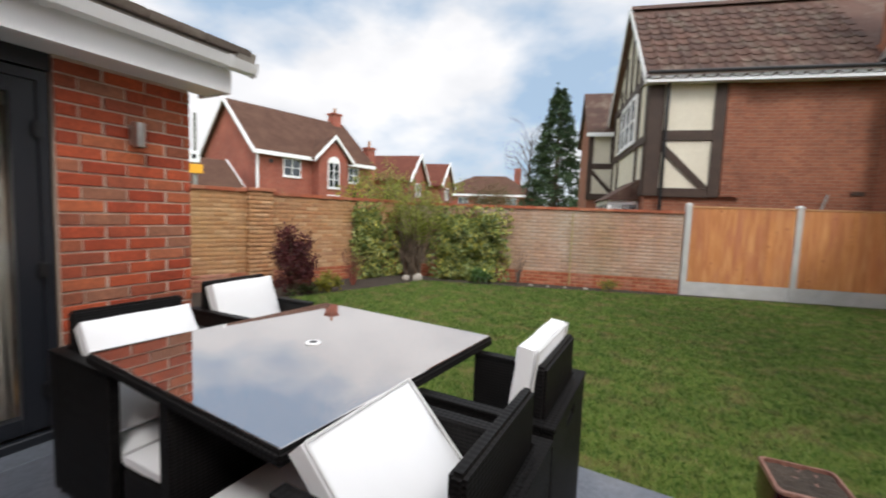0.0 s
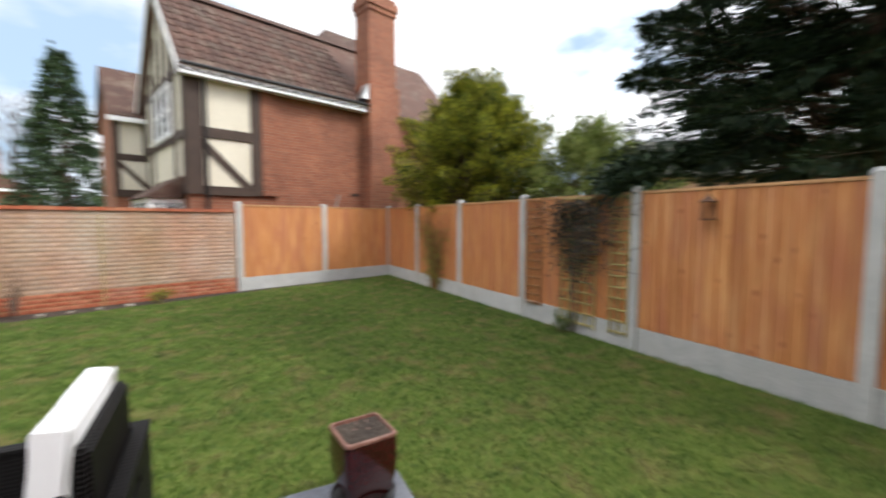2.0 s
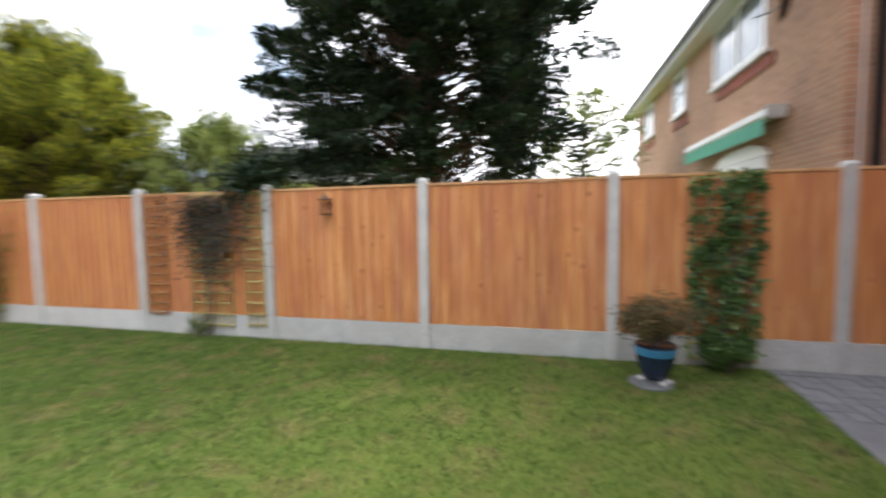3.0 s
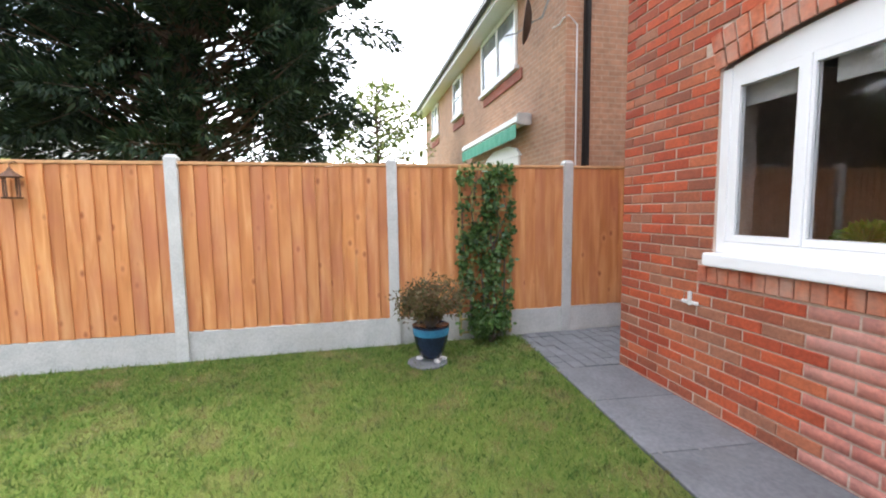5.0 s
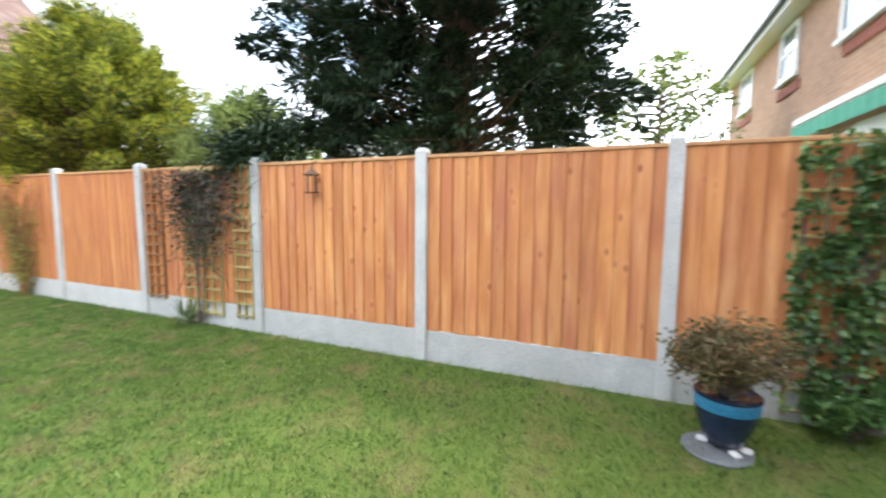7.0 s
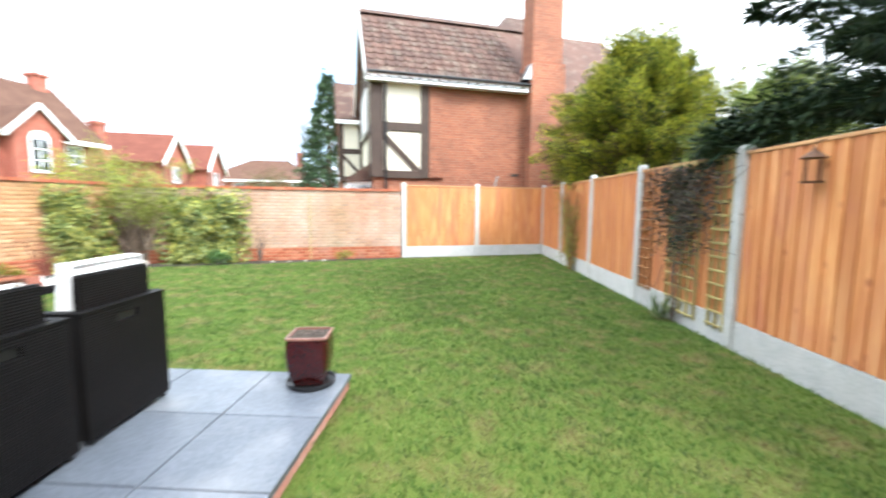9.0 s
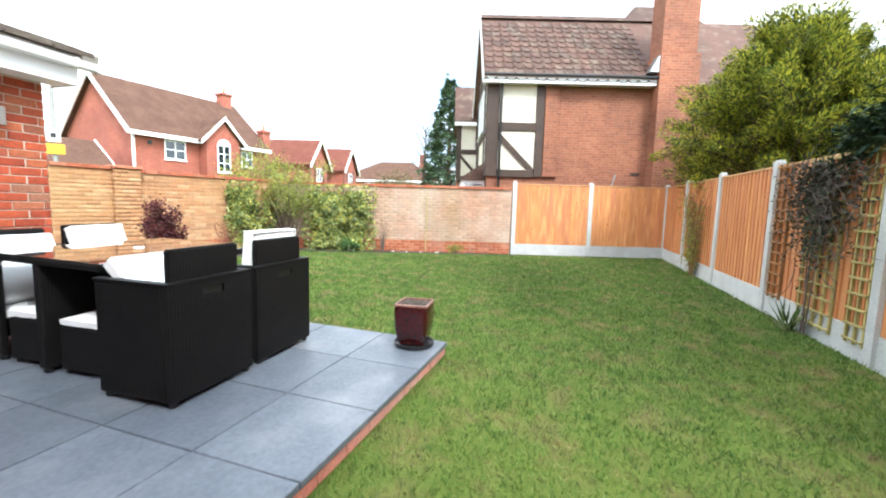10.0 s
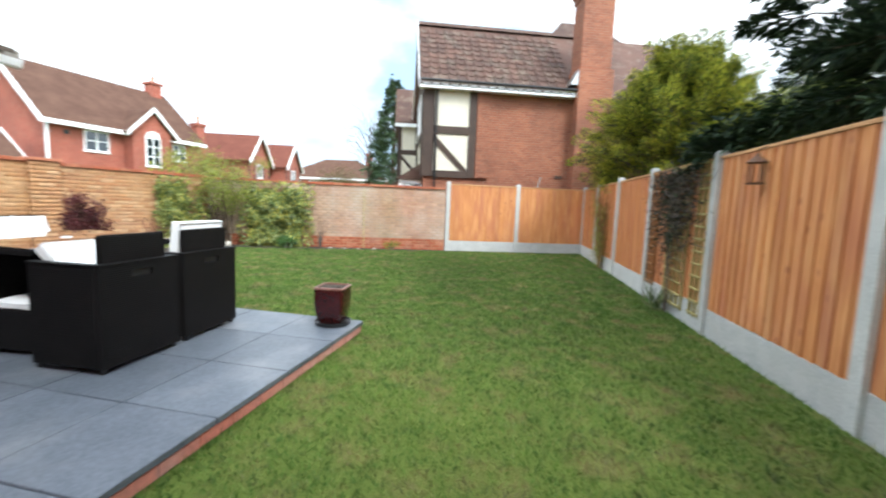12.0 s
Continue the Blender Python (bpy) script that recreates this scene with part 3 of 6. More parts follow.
# planting beds of soil, a little below the turf
bm = bmesh.new()
solid(bm, [(*back(-10.2, 0)[:2], -0.012), (*back(0, 0)[:2], -0.012), (*back(0.0, -1.2)[:2], -0.012), (*back(-10.2, -2.0)[:2], -0.012)], [(0, 1, 2, 3)])
tagged(part("flower_bed", bm, M["soil"]), "dark soil bed under the back wall", "flower bed", kind="structure")
bm = bmesh.new()
solid(bm, [(*WALL_A[:2], -0.008), (*WALL_C[:2], -0.008), (-4.6, -1.0, -0.008), (-4.0, 7.6, -0.008)], [(0, 1, 2, 3)])
tagged(part("flower_bed", bm, M["soil"]), "dark soil bed under the yellow brick wall", "flower bed", kind="structure")


# ---- brickwork ----
def courses(length, z0, z1, unit_l=0.225, unit_h=0.075, holes=(), skip=None):
    """Stretcher bond: (start, end, bottom) of every brick, cut at the ends and round the openings."""
    out, row = [], 0
    z = z0
    while z + unit_h <= z1 + 0.012:
        a = -(unit_l / 2) * (row % 2)
        while a < length:
            s, e = max(a, 0.0), min(a + unit_l - 0.01, length)
            pieces = [(s, e)]
            for h0, h1, g0, g1 in holes:
                if z + unit_h * 0.5 > g0 and z + unit_h * 0.5 < g1:
                    pieces = [q for p, r in pieces for q in ((p, min(r, h0)), (max(p, h1), r)) if q[1] - q[0] > 0.03]
            for s2, e2 in pieces:
                if e2 - s2 > 0.03 and not (skip and skip((s2 + e2) / 2, z + unit_h / 2)):
                    out.append((s2, e2, z))
            a += unit_l
        z += unit_h
        row += 1
    return out


BRICKS = {}


def brick_mesh(length, height, proud):
    """One brick face with eased edges, sharing its mesh with all of its length."""
    key = (round(length, 2), height, proud)
    if key not in BRICKS:
        l, h, c = key[0] / 2, height / 2, 0.004
        bm = bmesh.new()
        v = [(-l, 0, -h), (l, 0, -h), (l, 0, h), (-l, 0, h), (-l, -proud + c, -h), (l, -proud + c, -h), (l, -proud + c, h), (-l, -proud + c, h), (-l + c, -proud, -h + c), (l - c, -proud, -h + c), (l - c, -proud, h - c), (-l + c, -proud, h - c)]
        solid(bm, v, [(0, 1, 5, 4), (1, 2, 6, 5), (2, 3, 7, 6), (3, 0, 4, 7), (4, 5, 9, 8), (5, 6, 10, 9), (6, 7, 11, 10), (7, 4, 8, 11), (8, 9, 10, 11)])
        BRICKS[key] = to_mesh("brick", bm)
    return BRICKS[key]


def wall_frame(start, end):
    """The pose of a wall face: x along it, -y out of it."""
    d = Vector(end) - Vector(start)
    return Matrix.Translation(start) @ Matrix.Rotation(math.atan2(d.y, d.x), 4, "Z"), d.length


def lay_parts(wall, m, rows, material, height=0.065, proud=0.007, name="brick"):
    inv = wall.matrix_basis.inverted()
    for s, e, z in rows:
        me = brick_mesh(e - s, height, proud)
        link(name, me, material, wall, at=inv @ m @ pose((s + e) / 2, RNG.uniform(-0.0015, 0.0015), z + height / 2 + 0.005))


def lay_joined(wall, m, rows, material, height=0.065, proud=0.007, name="bricks"):
    if not rows:
        return
    inv = wall.matrix_basis.inverted()
    r = np.array(rows)
    n = len(r)
    s, e, z = r[:, 0], r[:, 1], r[:, 2] + 0.005
    p = -proud + RNG.uniform(-0.3, 0.3, n) * proud
    c = 0.004
    zero = np.zeros(n)
    v = np.stack([np.stack(q, 1) for q in ((s, zero, z), (e, zero, z), (e, zero, z + height), (s, zero, z + height), (s + c, p, z + c), (e - c, p, z + c), (e - c, p, z + height - c), (s + c, p, z + height - c))], 1).reshape(-1, 3)
    mm = np.array(inv @ m)
    v = v @ mm[:3, :3].T + mm[:3, 3]
    b = np.arange(n)[:, None] * 8
    f = np.concatenate([b + q for q in ([4, 5, 6, 7], [0, 1, 5, 4], [1, 2, 6, 5], [2, 3, 7, 6], [3, 0, 4, 7])])
    tagged(link(name, fast_mesh(name, v, f), material, wall), kind="stuff")


def garden_wall(name, start, end, height, material, label, courses_low=4, thick=0.22):
    m, length = wall_frame(start, end)
    ob = part(name, box(0, length, 0.001, thick, -0.1, height), M["mortar_old"], at=m)
    tagged(ob, label, "wall", kind="structure")
    rows = courses(length, -0.02, height)
    lay_joined(ob, m, [r for r in rows if r[2] < 0.075 * courses_low - 0.05], M["brick_wall_low"], proud=0.003, name="bricks_low")
    lay_joined(ob, m, [r for r in rows if r[2] >= 0.075 * courses_low - 0.05], material, proud=0.003)
    # coping: bricks on edge with a slight overhang
    bm, x = bmesh.new(), -0.02
    while x < length:
        add_box(bm, x, min(x + 0.215, length), -0.035, thick + 0.03, height + 0.004, height + 0.062 + RNG.uniform(-0.003, 0.003))
        x += 0.225
    tagged(part("coping", bm, M["coping"], ob), "red brick coping", kind="stuff")
    return ob


garden_wall("wall_back", back(-10.0, 0), back(-3.93, 0), 1.63, M["brick_wall_back"], "weathered brick garden wall with red coping")
garden_wall("wall_left", WALL_B, WALL_A, 1.66, M["brick_wall"], "yellowish brick garden wall with red coping")
garden_wall("wall_left_far", WALL_C, WALL_B - LEFT_DIR * 0.002, 1.70, M["brick_wall"], "yellowish brick garden wall beside the extension")
m, _ = wall_frame(WALL_B + LEFT_DIR * 0.12, WALL_B - LEFT_DIR * 0.3)
pier = tagged(part("wall_pier", box(0, 0.42, -0.13, 0.2, -0.05, 1.72), M["mortar_old"], at=m), "projecting brick pier of the garden wall", "wall pier", kind="structure")
lay_joined(pier, m @ pose(0, -0.131, 0), courses(0.42, -0.02, 1.70), M["brick_wall"])
lay_joined(pier, m @ pose(0.421, -0.131, 0, 0, 0, 90), courses(0.13, -0.02, 1.70), M["brick_wall"])
lay_joined(pier, m @ pose(-0.001, 0.0, 0, 0, 0, -90), courses(0.13, -0.02, 1.70), M["brick_wall"])
part("coping", box(-0.03, 0.45, -0.17, 0.22, 1.724, 1.78, 0.006), M["coping"], pier)


# ---- fence ----
def post_mesh(height=1.86):
    bm = bmesh.new()
    s, t = 0.05, 0.03
    v = [(-s, -s, -0.1), (s, -s, -0.1), (s, s, -0.1), (-s, s, -0.1), (-s, -s, height - 0.03), (s, -s, height - 0.03), (s, s, height - 0.03), (-s, s, height - 0.03), (-t, -t, height), (t, -t, height), (t, t, height), (-t, t, height)]
    solid(bm, v, [(0, 3, 2, 1), (0, 1, 5, 4), (1, 2, 6, 5), (2, 3, 7, 6), (3, 0, 4, 7), (4, 5, 9, 8), (5, 6, 10, 9), (6, 7, 11, 10), (7, 4, 8, 11), (8, 9, 10, 11)])
    return to_mesh("concrete_post", bm)


POST = post_mesh()
BOARD = {}


def board_mesh(width, height):
    """A feather-edged board: thick on one side, thin on the other."""
    key = (round(width, 3), round(height, 3))
    if key not in BOARD:
        w, h = key
        bm = bmesh.new()
        solid(bm, [(0, -0.005, 0), (w, -0.022, 0), (w, 0, 0), (0, 0, 0), (0, -0.005, h), (w, -0.022, h), (w, 0, h), (0, 0, h)], BOX)
        BOARD[key] = to_mesh("board", bm)
    return BOARD[key]


def fence_bay(start, end, group, top=1.80, label="orange-stained featheredge timber fence panel above concrete"):
    """One bay: gravel board below, a panel of overlapping boards above, between posts 0.1 wide. The face looks to -y."""
    m, length = wall_frame(start, end)
    a, b = 0.045, length - 0.045
    g = tagged(part("gravel_board", box(a, b, -0.02, 0.02, -0.08, 0.262, 0.004), M["concrete"], at=m), "pale concrete gravel board under the fence panel", "gravel board", "concrete gravel boards")
    p = tagged(new("fence_panel"), label, "fence panel", group)
    p.matrix_basis = m @ pose(0, 0, 0.264)
    h = top - 0.264
    n = 16
    step = (b - a) / n
    for i in range(n):
        link("board", board_mesh(step + 0.014, h - 0.035), M["board"], p, at=pose(a + i * step, -0.004 + RNG.uniform(-0.0015, 0.0015), 0.004 + RNG.uniform(-0.003, 0.003), 0, RNG.uniform(-0.22, 0.22), 0))
    part("capping_rail", box(a, b, -0.03, 0.03, h - 0.028, h, 0.003), M["rail"], p)
    part("back_rail", box(a, b, 0.002, 0.04, 0.25, 0.33), M["rail"], p)
    part("back_rail", box(a, b, 0.002, 0.04, 0.95, 1.03), M["rail"], p)
    return p


for i, y in enumerate(POSTS_Y):
    ob = link("concrete_post", POST, M["concrete"], at=pose(FENCE_X, y, RNG.uniform(-0.012, 0.012), RNG.uniform(-0.4, 0.4), RNG.uniform(-0.4, 0.4), 0))
    tagged(ob, "grey concrete fence post with a pointed top", "fence post", "concrete fence posts")
for a, b in zip(POSTS_Y, POSTS_Y[1:]):
    fence_bay((FENCE_X, a, 0), (FENCE_X, b, 0), "side fence panels")
for u in (-1.93, -3.86):
    ob = link("concrete_post", POST, M["concrete"], at=Matrix.Translation(back(u, 0)) @ pose(0, 0, 0, 0, 0, TURN))
    tagged(ob, "grey concrete fence post with a pointed top", "fence post", "concrete fence posts")
fence_bay(back(-3.86, 0), back(-1.93, 0), "back fence panels")
fence_bay(back(-1.93, 0), back(-0.02, 0), "back fence panels")


def trellis(y0, y1, z0, z1, material, label, bars, rungs):
    """A panel of crossed laths fixed on the fence, the face to -x."""
    t = thing("trellis", (FENCE_X - 0.035, y0, z0), -90, label, "trellis", "fence trellises")
    w = y0 - y1
    for i in range(bars):
        x = 0.012 + (w - 0.024) * i / (bars - 1)
        part("upright", box(x - 0.012, x + 0.012, -0.012, 0.012, 0, z1 - z0, 0.002), material, t)
    for k in range(rungs):
        z = 0.04 + (z1 - z0 - 0.08) * k / (rungs - 1)
        part("rung", box(0, w, -0.028, -0.0125, z - 0.01, z + 0.01, 0.002), material, t)
    return t


trellis(5.47, 5.18, 0.22, 1.80, M["trellis_brown"], "narrow brown wooden trellis on the fence panel", 3, 13)
trellis(4.78, 4.20, 0.10, 1.80, M["trellis"], "greenish wooden trellis with a bare climber", 5, 13)
trellis(3.98, 3.73, 0.12, 1.80, M["trellis"], "greenish narrow wooden trellis beside a concrete post", 3, 13)
trellis(-0.88, -1.45, 0.03, 1.79, M["trellis"], "greenish trellis overgrown with dark climber", 5, 13)

# ---- patio and path ----
patio = tagged(part("patio", box(-3.9, -0.022, -4.9, -0.02, -0.05, PATIO - 0.012), M["grout"]), "raised patio of large grey slabs", "patio", kind="structure")
SLABS = {}


def slab(parent, x0, x1, y0, y1, z, thick=0.035, material=None, gap=0.004):
    w, d = round(x1 - x0 - 2 * gap, 3), round(y1 - y0 - 2 * gap, 3)
    if (w, d, thick) not in SLABS:
        SLABS[(w, d, thick)] = to_mesh("slab", box(-w / 2, w / 2, -d / 2, d / 2, -thick, 0, 0.003))
    link("slab", SLABS[(w, d, thick)], material, parent, at=pose((x0 + x1) / 2, (y0 + y1) / 2, z + RNG.uniform(-0.0012, 0.0012)))


# laid out from its outer corner, a few degrees askew to the fence
for i in range(7):
    for k in range(8):
        slab(patio, -0.58 * (i + 1), -0.58 * i, -0.615 * (k + 1), -0.615 * k, PATIO, material=M["slab"])
m, length = wall_frame((-0.022, -4.3, 0), (-0.022, -0.02, 0))
lay_parts(patio, m, courses(length, -0.075, 0.07), M["brick_house"], proud=0.008)
m, length = wall_frame((-0.022, -0.02, 0), (-3.8, -0.02, 0))
lay_joined(patio, m, courses(length, -0.075, 0.07), M["brick_wall_low"], proud=0.008)
patio.matrix_basis = pose(0.93, 2.70, 0, 0, 0, -2.8)

path = tagged(part("path", box(-2.6, 0.0, -0.80, -0.02, -0.06, -0.004), M["grout"]), "grey slab path along the house wall", "path", kind="structure")
for xa, xb in ((-2.58, -1.90), (-1.90, -1.24), (-1.24, -0.60), (-0.60, -0.002)):
    slab(path, xa, xb, -0.79, 0.0, 0.008, material=M["path_slab"])
path.matrix_basis = pose(3.22, -1.445, 0, 0, 0, -4.6)
for u, v in ((-1.245, -0.06), (-1.25, -0.30), (-0.60, -0.12)):
    bm = bmesh.new()
    bmesh.ops.create_icosphere(bm, subdivisions=2, radius=0.014)
    for q in bm.verts:
        q.co = Vector((q.co.x * 1.3, q.co.y * 0.8, q.co.z * 0.3)) * (1 + 0.4 * noise.noise(q.co * 60 + Vector((u, v, 0))))
    part("mortar_crumb", bm, M["grout"], path, "chipped pale mortar", at=pose(u, v, 0.010))

side = tagged(part("side_path", box(3.20, 4.215, -9, -1.47, -0.07, -0.012), M["grout"]), "dark stone sett path down the side of the house", "path", kind="structure")
for i in range(7):
    for k in range(14):
        x, y = 3.205 + 0.144 * i, -1.48 - 0.12 * k
        slab(side, x, x + 0.145, y - 0.118, y, 0.004 + RNG.uniform(-0.003, 0.003), 0.03, M["path_slab"], 0.002)
part("slab", box(3.18, 4.21, -9, -3.24, -0.03, 0.003), M["path_slab"], side)


# ---- our house: extension with folding doors ----
EXT_X, EXT_Y = -2.80, 2.222
EAVE = pose(0, 0.095, 0.045)
m, length = wall_frame((EXT_X, 1.505, 0), (EXT_X, EXT_Y, 0))
ext_wall = tagged(part("wall_extension", box(0, length - 0.001, 0.001, 0.30, 0, 2.24), M["mortar"], at=m), "red brick end pier of the extension", "wall", kind="structure")
lay_parts(ext_wall, m, courses(length, 0.02, 2.22), M["brick_ext"])
m, length = wall_frame((EXT_X, EXT_Y, 0), (EXT_X - 3.2, EXT_Y, 0))
ext_side = tagged(part("wall_extension_side", box(0, length, 0.001, 0.30, 0, 2.3), M["mortar"], at=m), "red brick side wall of the extension", "wall", kind="structure")
lay_joined(ext_side, m, courses(length, 0.02, 2.25), M["brick_house_joined"])
tagged(part("wall_extension_left", box(EXT_X - 0.3, EXT_X, -2.0, -1.30, 0, 2.24), M["mortar"]), "brick pier beside the folding doors", "wall", kind="structure")
tagged(part("lintel", box(EXT_X - 0.3, EXT_X - 0.02, -1.30, 1.505, 2.12, 2.24), M["anthracite"]), "dark head trim over the folding doors", "lintel", kind="structure")
tagged(part("ceiling", box(EXT_X - 3.3, EXT_X - 0.3, -2.0, EXT_Y - 0.3, 2.24, 2.30), M["white_paint"]), "white ceiling of the extension", "ceiling", kind="structure")
tagged(part("floor", box(EXT_X - 3.3, EXT_X - 0.02, -2.0, EXT_Y - 0.3, 0.0, 0.16), M["wood_floor"]), "pale oak floor inside the extension", "floor", kind="structure")
tagged(part("wall_room_back", box(EXT_X - 3.5, EXT_X - 3.3, -2.2, EXT_Y, 0.0, 2.3), M["inside"]), "inside back wall of the extension", "wall", kind="structure")
tagged(part("wall_room_side", box(EXT_X - 3.3, EXT_X, -2.2, -2.0, 0.0, 2.3), M["inside"]), "inside side wall of the extension", "wall", kind="structure")

doors = thing("door_folding", (EXT_X - 0.08, 1.495, 0.16), -90, "dark grey folding glass doors, closed", "door")
part("sill", box(-0.005, 2.70, -0.08, 0.10, -0.06, 0.0, 0.004), M["anthracite"], doors)
part("outer_frame", boxes((0.0, 0.045, -0.05, 0.05, 0.002, 1.95), (2.655, 2.70, -0.05, 0.05, 0.002, 1.95), (0.047, 2.653, -0.05, 0.05, 1.90, 1.95)), M["anthracite"], doors)
for i in range(3):
    x = 0.049 + i * 0.869
    leaf = part("door_leaf", boxes((x, x + 0.10, -0.035, 0.035, 0.004, 1.895), (x + 0.766, x + 0.866, -0.035, 0.035, 0.004, 1.895), (x + 0.102, x + 0.764, -0.035, 0.035, 0.004, 0.09), (x + 0.102, x + 0.764, -0.035, 0.035, 1.82, 1.895)), M["anthracite"], doors)
    g = part("pane", box(x + 0.101, x + 0.765, -0.006, 0.006, 0.091, 1.819), M["glass"], leaf)
    g.visible_shadow = False
    for z in (0.18, 0.85, 1.60):
        part("hinge", box(x - 0.018, x + 0.022, 0.036, 0.07, z, z + 0.09, 0.008, 2), M["black"], leaf)
curtain = bmesh.new()
wave = [(0.10 + i * 0.012, 0.18 + 0.025 * math.sin(i * 1.3)) for i in range(22)]
vs = [[curtain.verts.new((EXT_X - y - 0.02, 1.455 - x, z)) for x, y in wave] for z in (0.19, 1.2, 2.2)]
for r, s in zip(vs, vs[1:]):
    for k in range(len(r) - 1):
        curtain.faces.new((r[k], r[k + 1], s[k + 1], s[k]))
ob = part("curtain", curtain, M["curtain"], smooth=True)
ob.modifiers.new("thick", "SOLIDIFY").thickness = 0.004
tagged(ob, "pale linen curtain hanging inside the glass doors", "curtain")

lamp = thing("wall_lamp", (EXT_X, 1.882, 1.85), 90, "brushed steel cylindrical wall lamp on red brick", "wall lamp")
part("back_plate", box(-0.03, 0.03, -0.03, -0.012, -0.06, 0.06, 0.004), M["steel"], lamp)
part("body", lathe([(0.028, -0.075), (0.033, -0.07), (0.033, 0.07), (0.028, 0.075)], 24), M["steel"], lamp, at=pose(0, -0.066, 0), smooth=True)
part("lens", lathe([(0.024, -0.079), (0.024, -0.0755)], 20), M["dark_pane"], lamp, at=pose(0, -0.066, 0))

# eaves of the extension
FAS_X = -2.55
tagged(part("soffit", box(EXT_X - 0.02, FAS_X - 0.02, -2.12, 2.27, 2.165, 2.18), M["upvc"], at=EAVE), "white soffit board under the eaves", "soffit", kind="structure")
tagged(part("fascia", box(FAS_X - 0.02, FAS_X, -2.12, 2.27, 2.16, 2.345), M["upvc"], at=EAVE), "white fascia board", "fascia", kind="structure")
tagged(part("verge_board", prism([(FAS_X - 0.021, 2.16), (FAS_X - 0.021, 2.36), (FAS_X - 3.2, 3.30), (FAS_X - 3.2, 3.10), (EXT_X - 0.1, 2.2), (EXT_X - 0.1, 2.16)], 2.255, 2.275), M["upvc"], at=EAVE), "white barge board on the extension's end", "barge board", kind="structure")
gutter = thing("gutter", (FAS_X, 0.08, 0.045), 0, "white plastic eaves gutter", "gutter")
bm = bmesh.new()
prof = [(0.004, 2.37), (0.012, 2.32), (0.045, 2.30), (0.085, 2.315), (0.105, 2.375), (0.098, 2.378), (0.08, 2.325), (0.045, 2.31), (0.018, 2.328), (0.011, 2.372)]
v = [[bm.verts.new((x, y, z)) for x, z in prof] for y in (-2.0, 2.40)]
for k in range(len(prof)):
    bm.faces.new((v[0][k], v[0][(k + 1) % len(prof)], v[1][(k + 1) % len(prof)], v[1][k]))
bm.faces.new(v[0])
bm.faces.new(v[1])
part("channel", bm, M["upvc"], gutter)
part("stop_end", prism([(0.002, 2.38), (0.01, 2.315), (0.045, 2.293), (0.09, 2.308), (0.112, 2.382)], 2.401, 2.42), M["upvc"], gutter)
for y in (2.22, 1.3, 0.4, -0.5):
    part("bracket", prism([(0.0, 2.36), (0.008, 2.312), (0.045, 2.292), (0.09, 2.308), (0.111, 2.384), (0.106, 2.384), (0.088, 2.312), (0.045, 2.298), (0.012, 2.317)], y - 0.02, y + 0.02), M["upvc"], gutter)
ext_roof = tagged(part("roof_extension", prism([(FAS_X + 0.01, 2.40), (FAS_X - 3.3, 3.42), (FAS_X - 3.3, 3.36), (FAS_X + 0.01, 2.35)], -2.1, 2.30), M["ext_tile"], at=EAVE), "brown tiled lean-to roof of the extension", "roof", kind="structure")
part("eaves_bedding", box(FAS_X - 0.03, FAS_X + 0.035, -2.0, 2.33, 2.386, 2.418), M["stone"], ext_roof, "pale mortar bedding")
TILE = to_mesh("roof_tile", box(-0.21, 0.02, -0.1615, 0.1615, -0.022, 0.028, 0.008, 2))
slope = math.degrees(math.atan2(1.02, 3.31))
for i in range(13):
    for k in range(3):
        link("tile", TILE, M["ext_tile"], ext_roof, at=pose(FAS_X + 0.06 - 0.19 * k, 2.21 - 0.328 * i, 2.442 + 0.062 * k, 0, slope - 4, 0))
part("verge_tile", box(-0.25, 0.02, -0.06, 0.08, -0.03, 0.045, 0.006), M["stone"], ext_roof, "pale mortar-bedded verge end", at=pose(FAS_X + 0.05, 2.33, 2.415, 0, slope, 0))

# ---- our house: kitchen wall with the arched window ----
H_Y, H_X = -2.03, 3.195
W0, W1, SILL, SPRING, RISE = 0.50, 2.31, 1.05, 2.15, 0.10
RAD = ((W1 - W0) ** 2 / 4 + RISE ** 2) / (2 * RISE)
MIDX = (W0 + W1) / 2


def arch_z(x):
    return SPRING + RISE - RAD + math.sqrt(RAD ** 2 - (x - MIDX) ** 2)


house = tagged(part("wall_kitchen", boxes((W1, H_X, H_Y - 0.3, H_Y - 0.001, -0.1, 5.2), (-2.8, W0, H_Y - 0.3, H_Y - 0.001, -0.1, 5.2), (W0, W1, H_Y - 0.3, H_Y - 0.001, -0.1, SILL - 0.09), (W0, W1, H_Y - 0.3, H_Y - 0.001, SPRING + RISE + 0.03, 5.2)), M["mortar"]), "red brick rear wall of the house", "wall", kind="structure")
m, length = wall_frame((H_X, H_Y, 0), (-2.8, H_Y, 0))


def under_arch(a, z):
    x = H_X - a
    return W0 < x < W1 and SPRING - 0.02 < z < arch_z(min(max(x, W0), W1)) + 0.225


rows = courses(length, -0.06, 3.3, holes=[(H_X - W1, H_X - W0, SILL - 0.10, SPRING + RISE + 0.05), (H_X - W1 - 0.105, H_X - W0 + 0.105, SILL - 0.21, SILL - 0.085)], skip=under_arch)
near = [r for r in rows if r[0] < 1.36 and r[2] < 3.0][:300]
picked = set(near)
lay_parts(house, m, near, M["brick_house"])
lay_joined(house, m, [r for r in rows if r not in picked], M["brick_house_joined"])
mm, length = wall_frame((H_X, H_Y - 3.5, 0), (H_X, H_Y, 0))
end = tagged(part("wall_house_end", box(H_X - 0.3, H_X - 0.001, -9, H_Y - 0.3, -0.1, 5.2), M["mortar"]), "red brick side wall of the house", "wall", kind="structure")
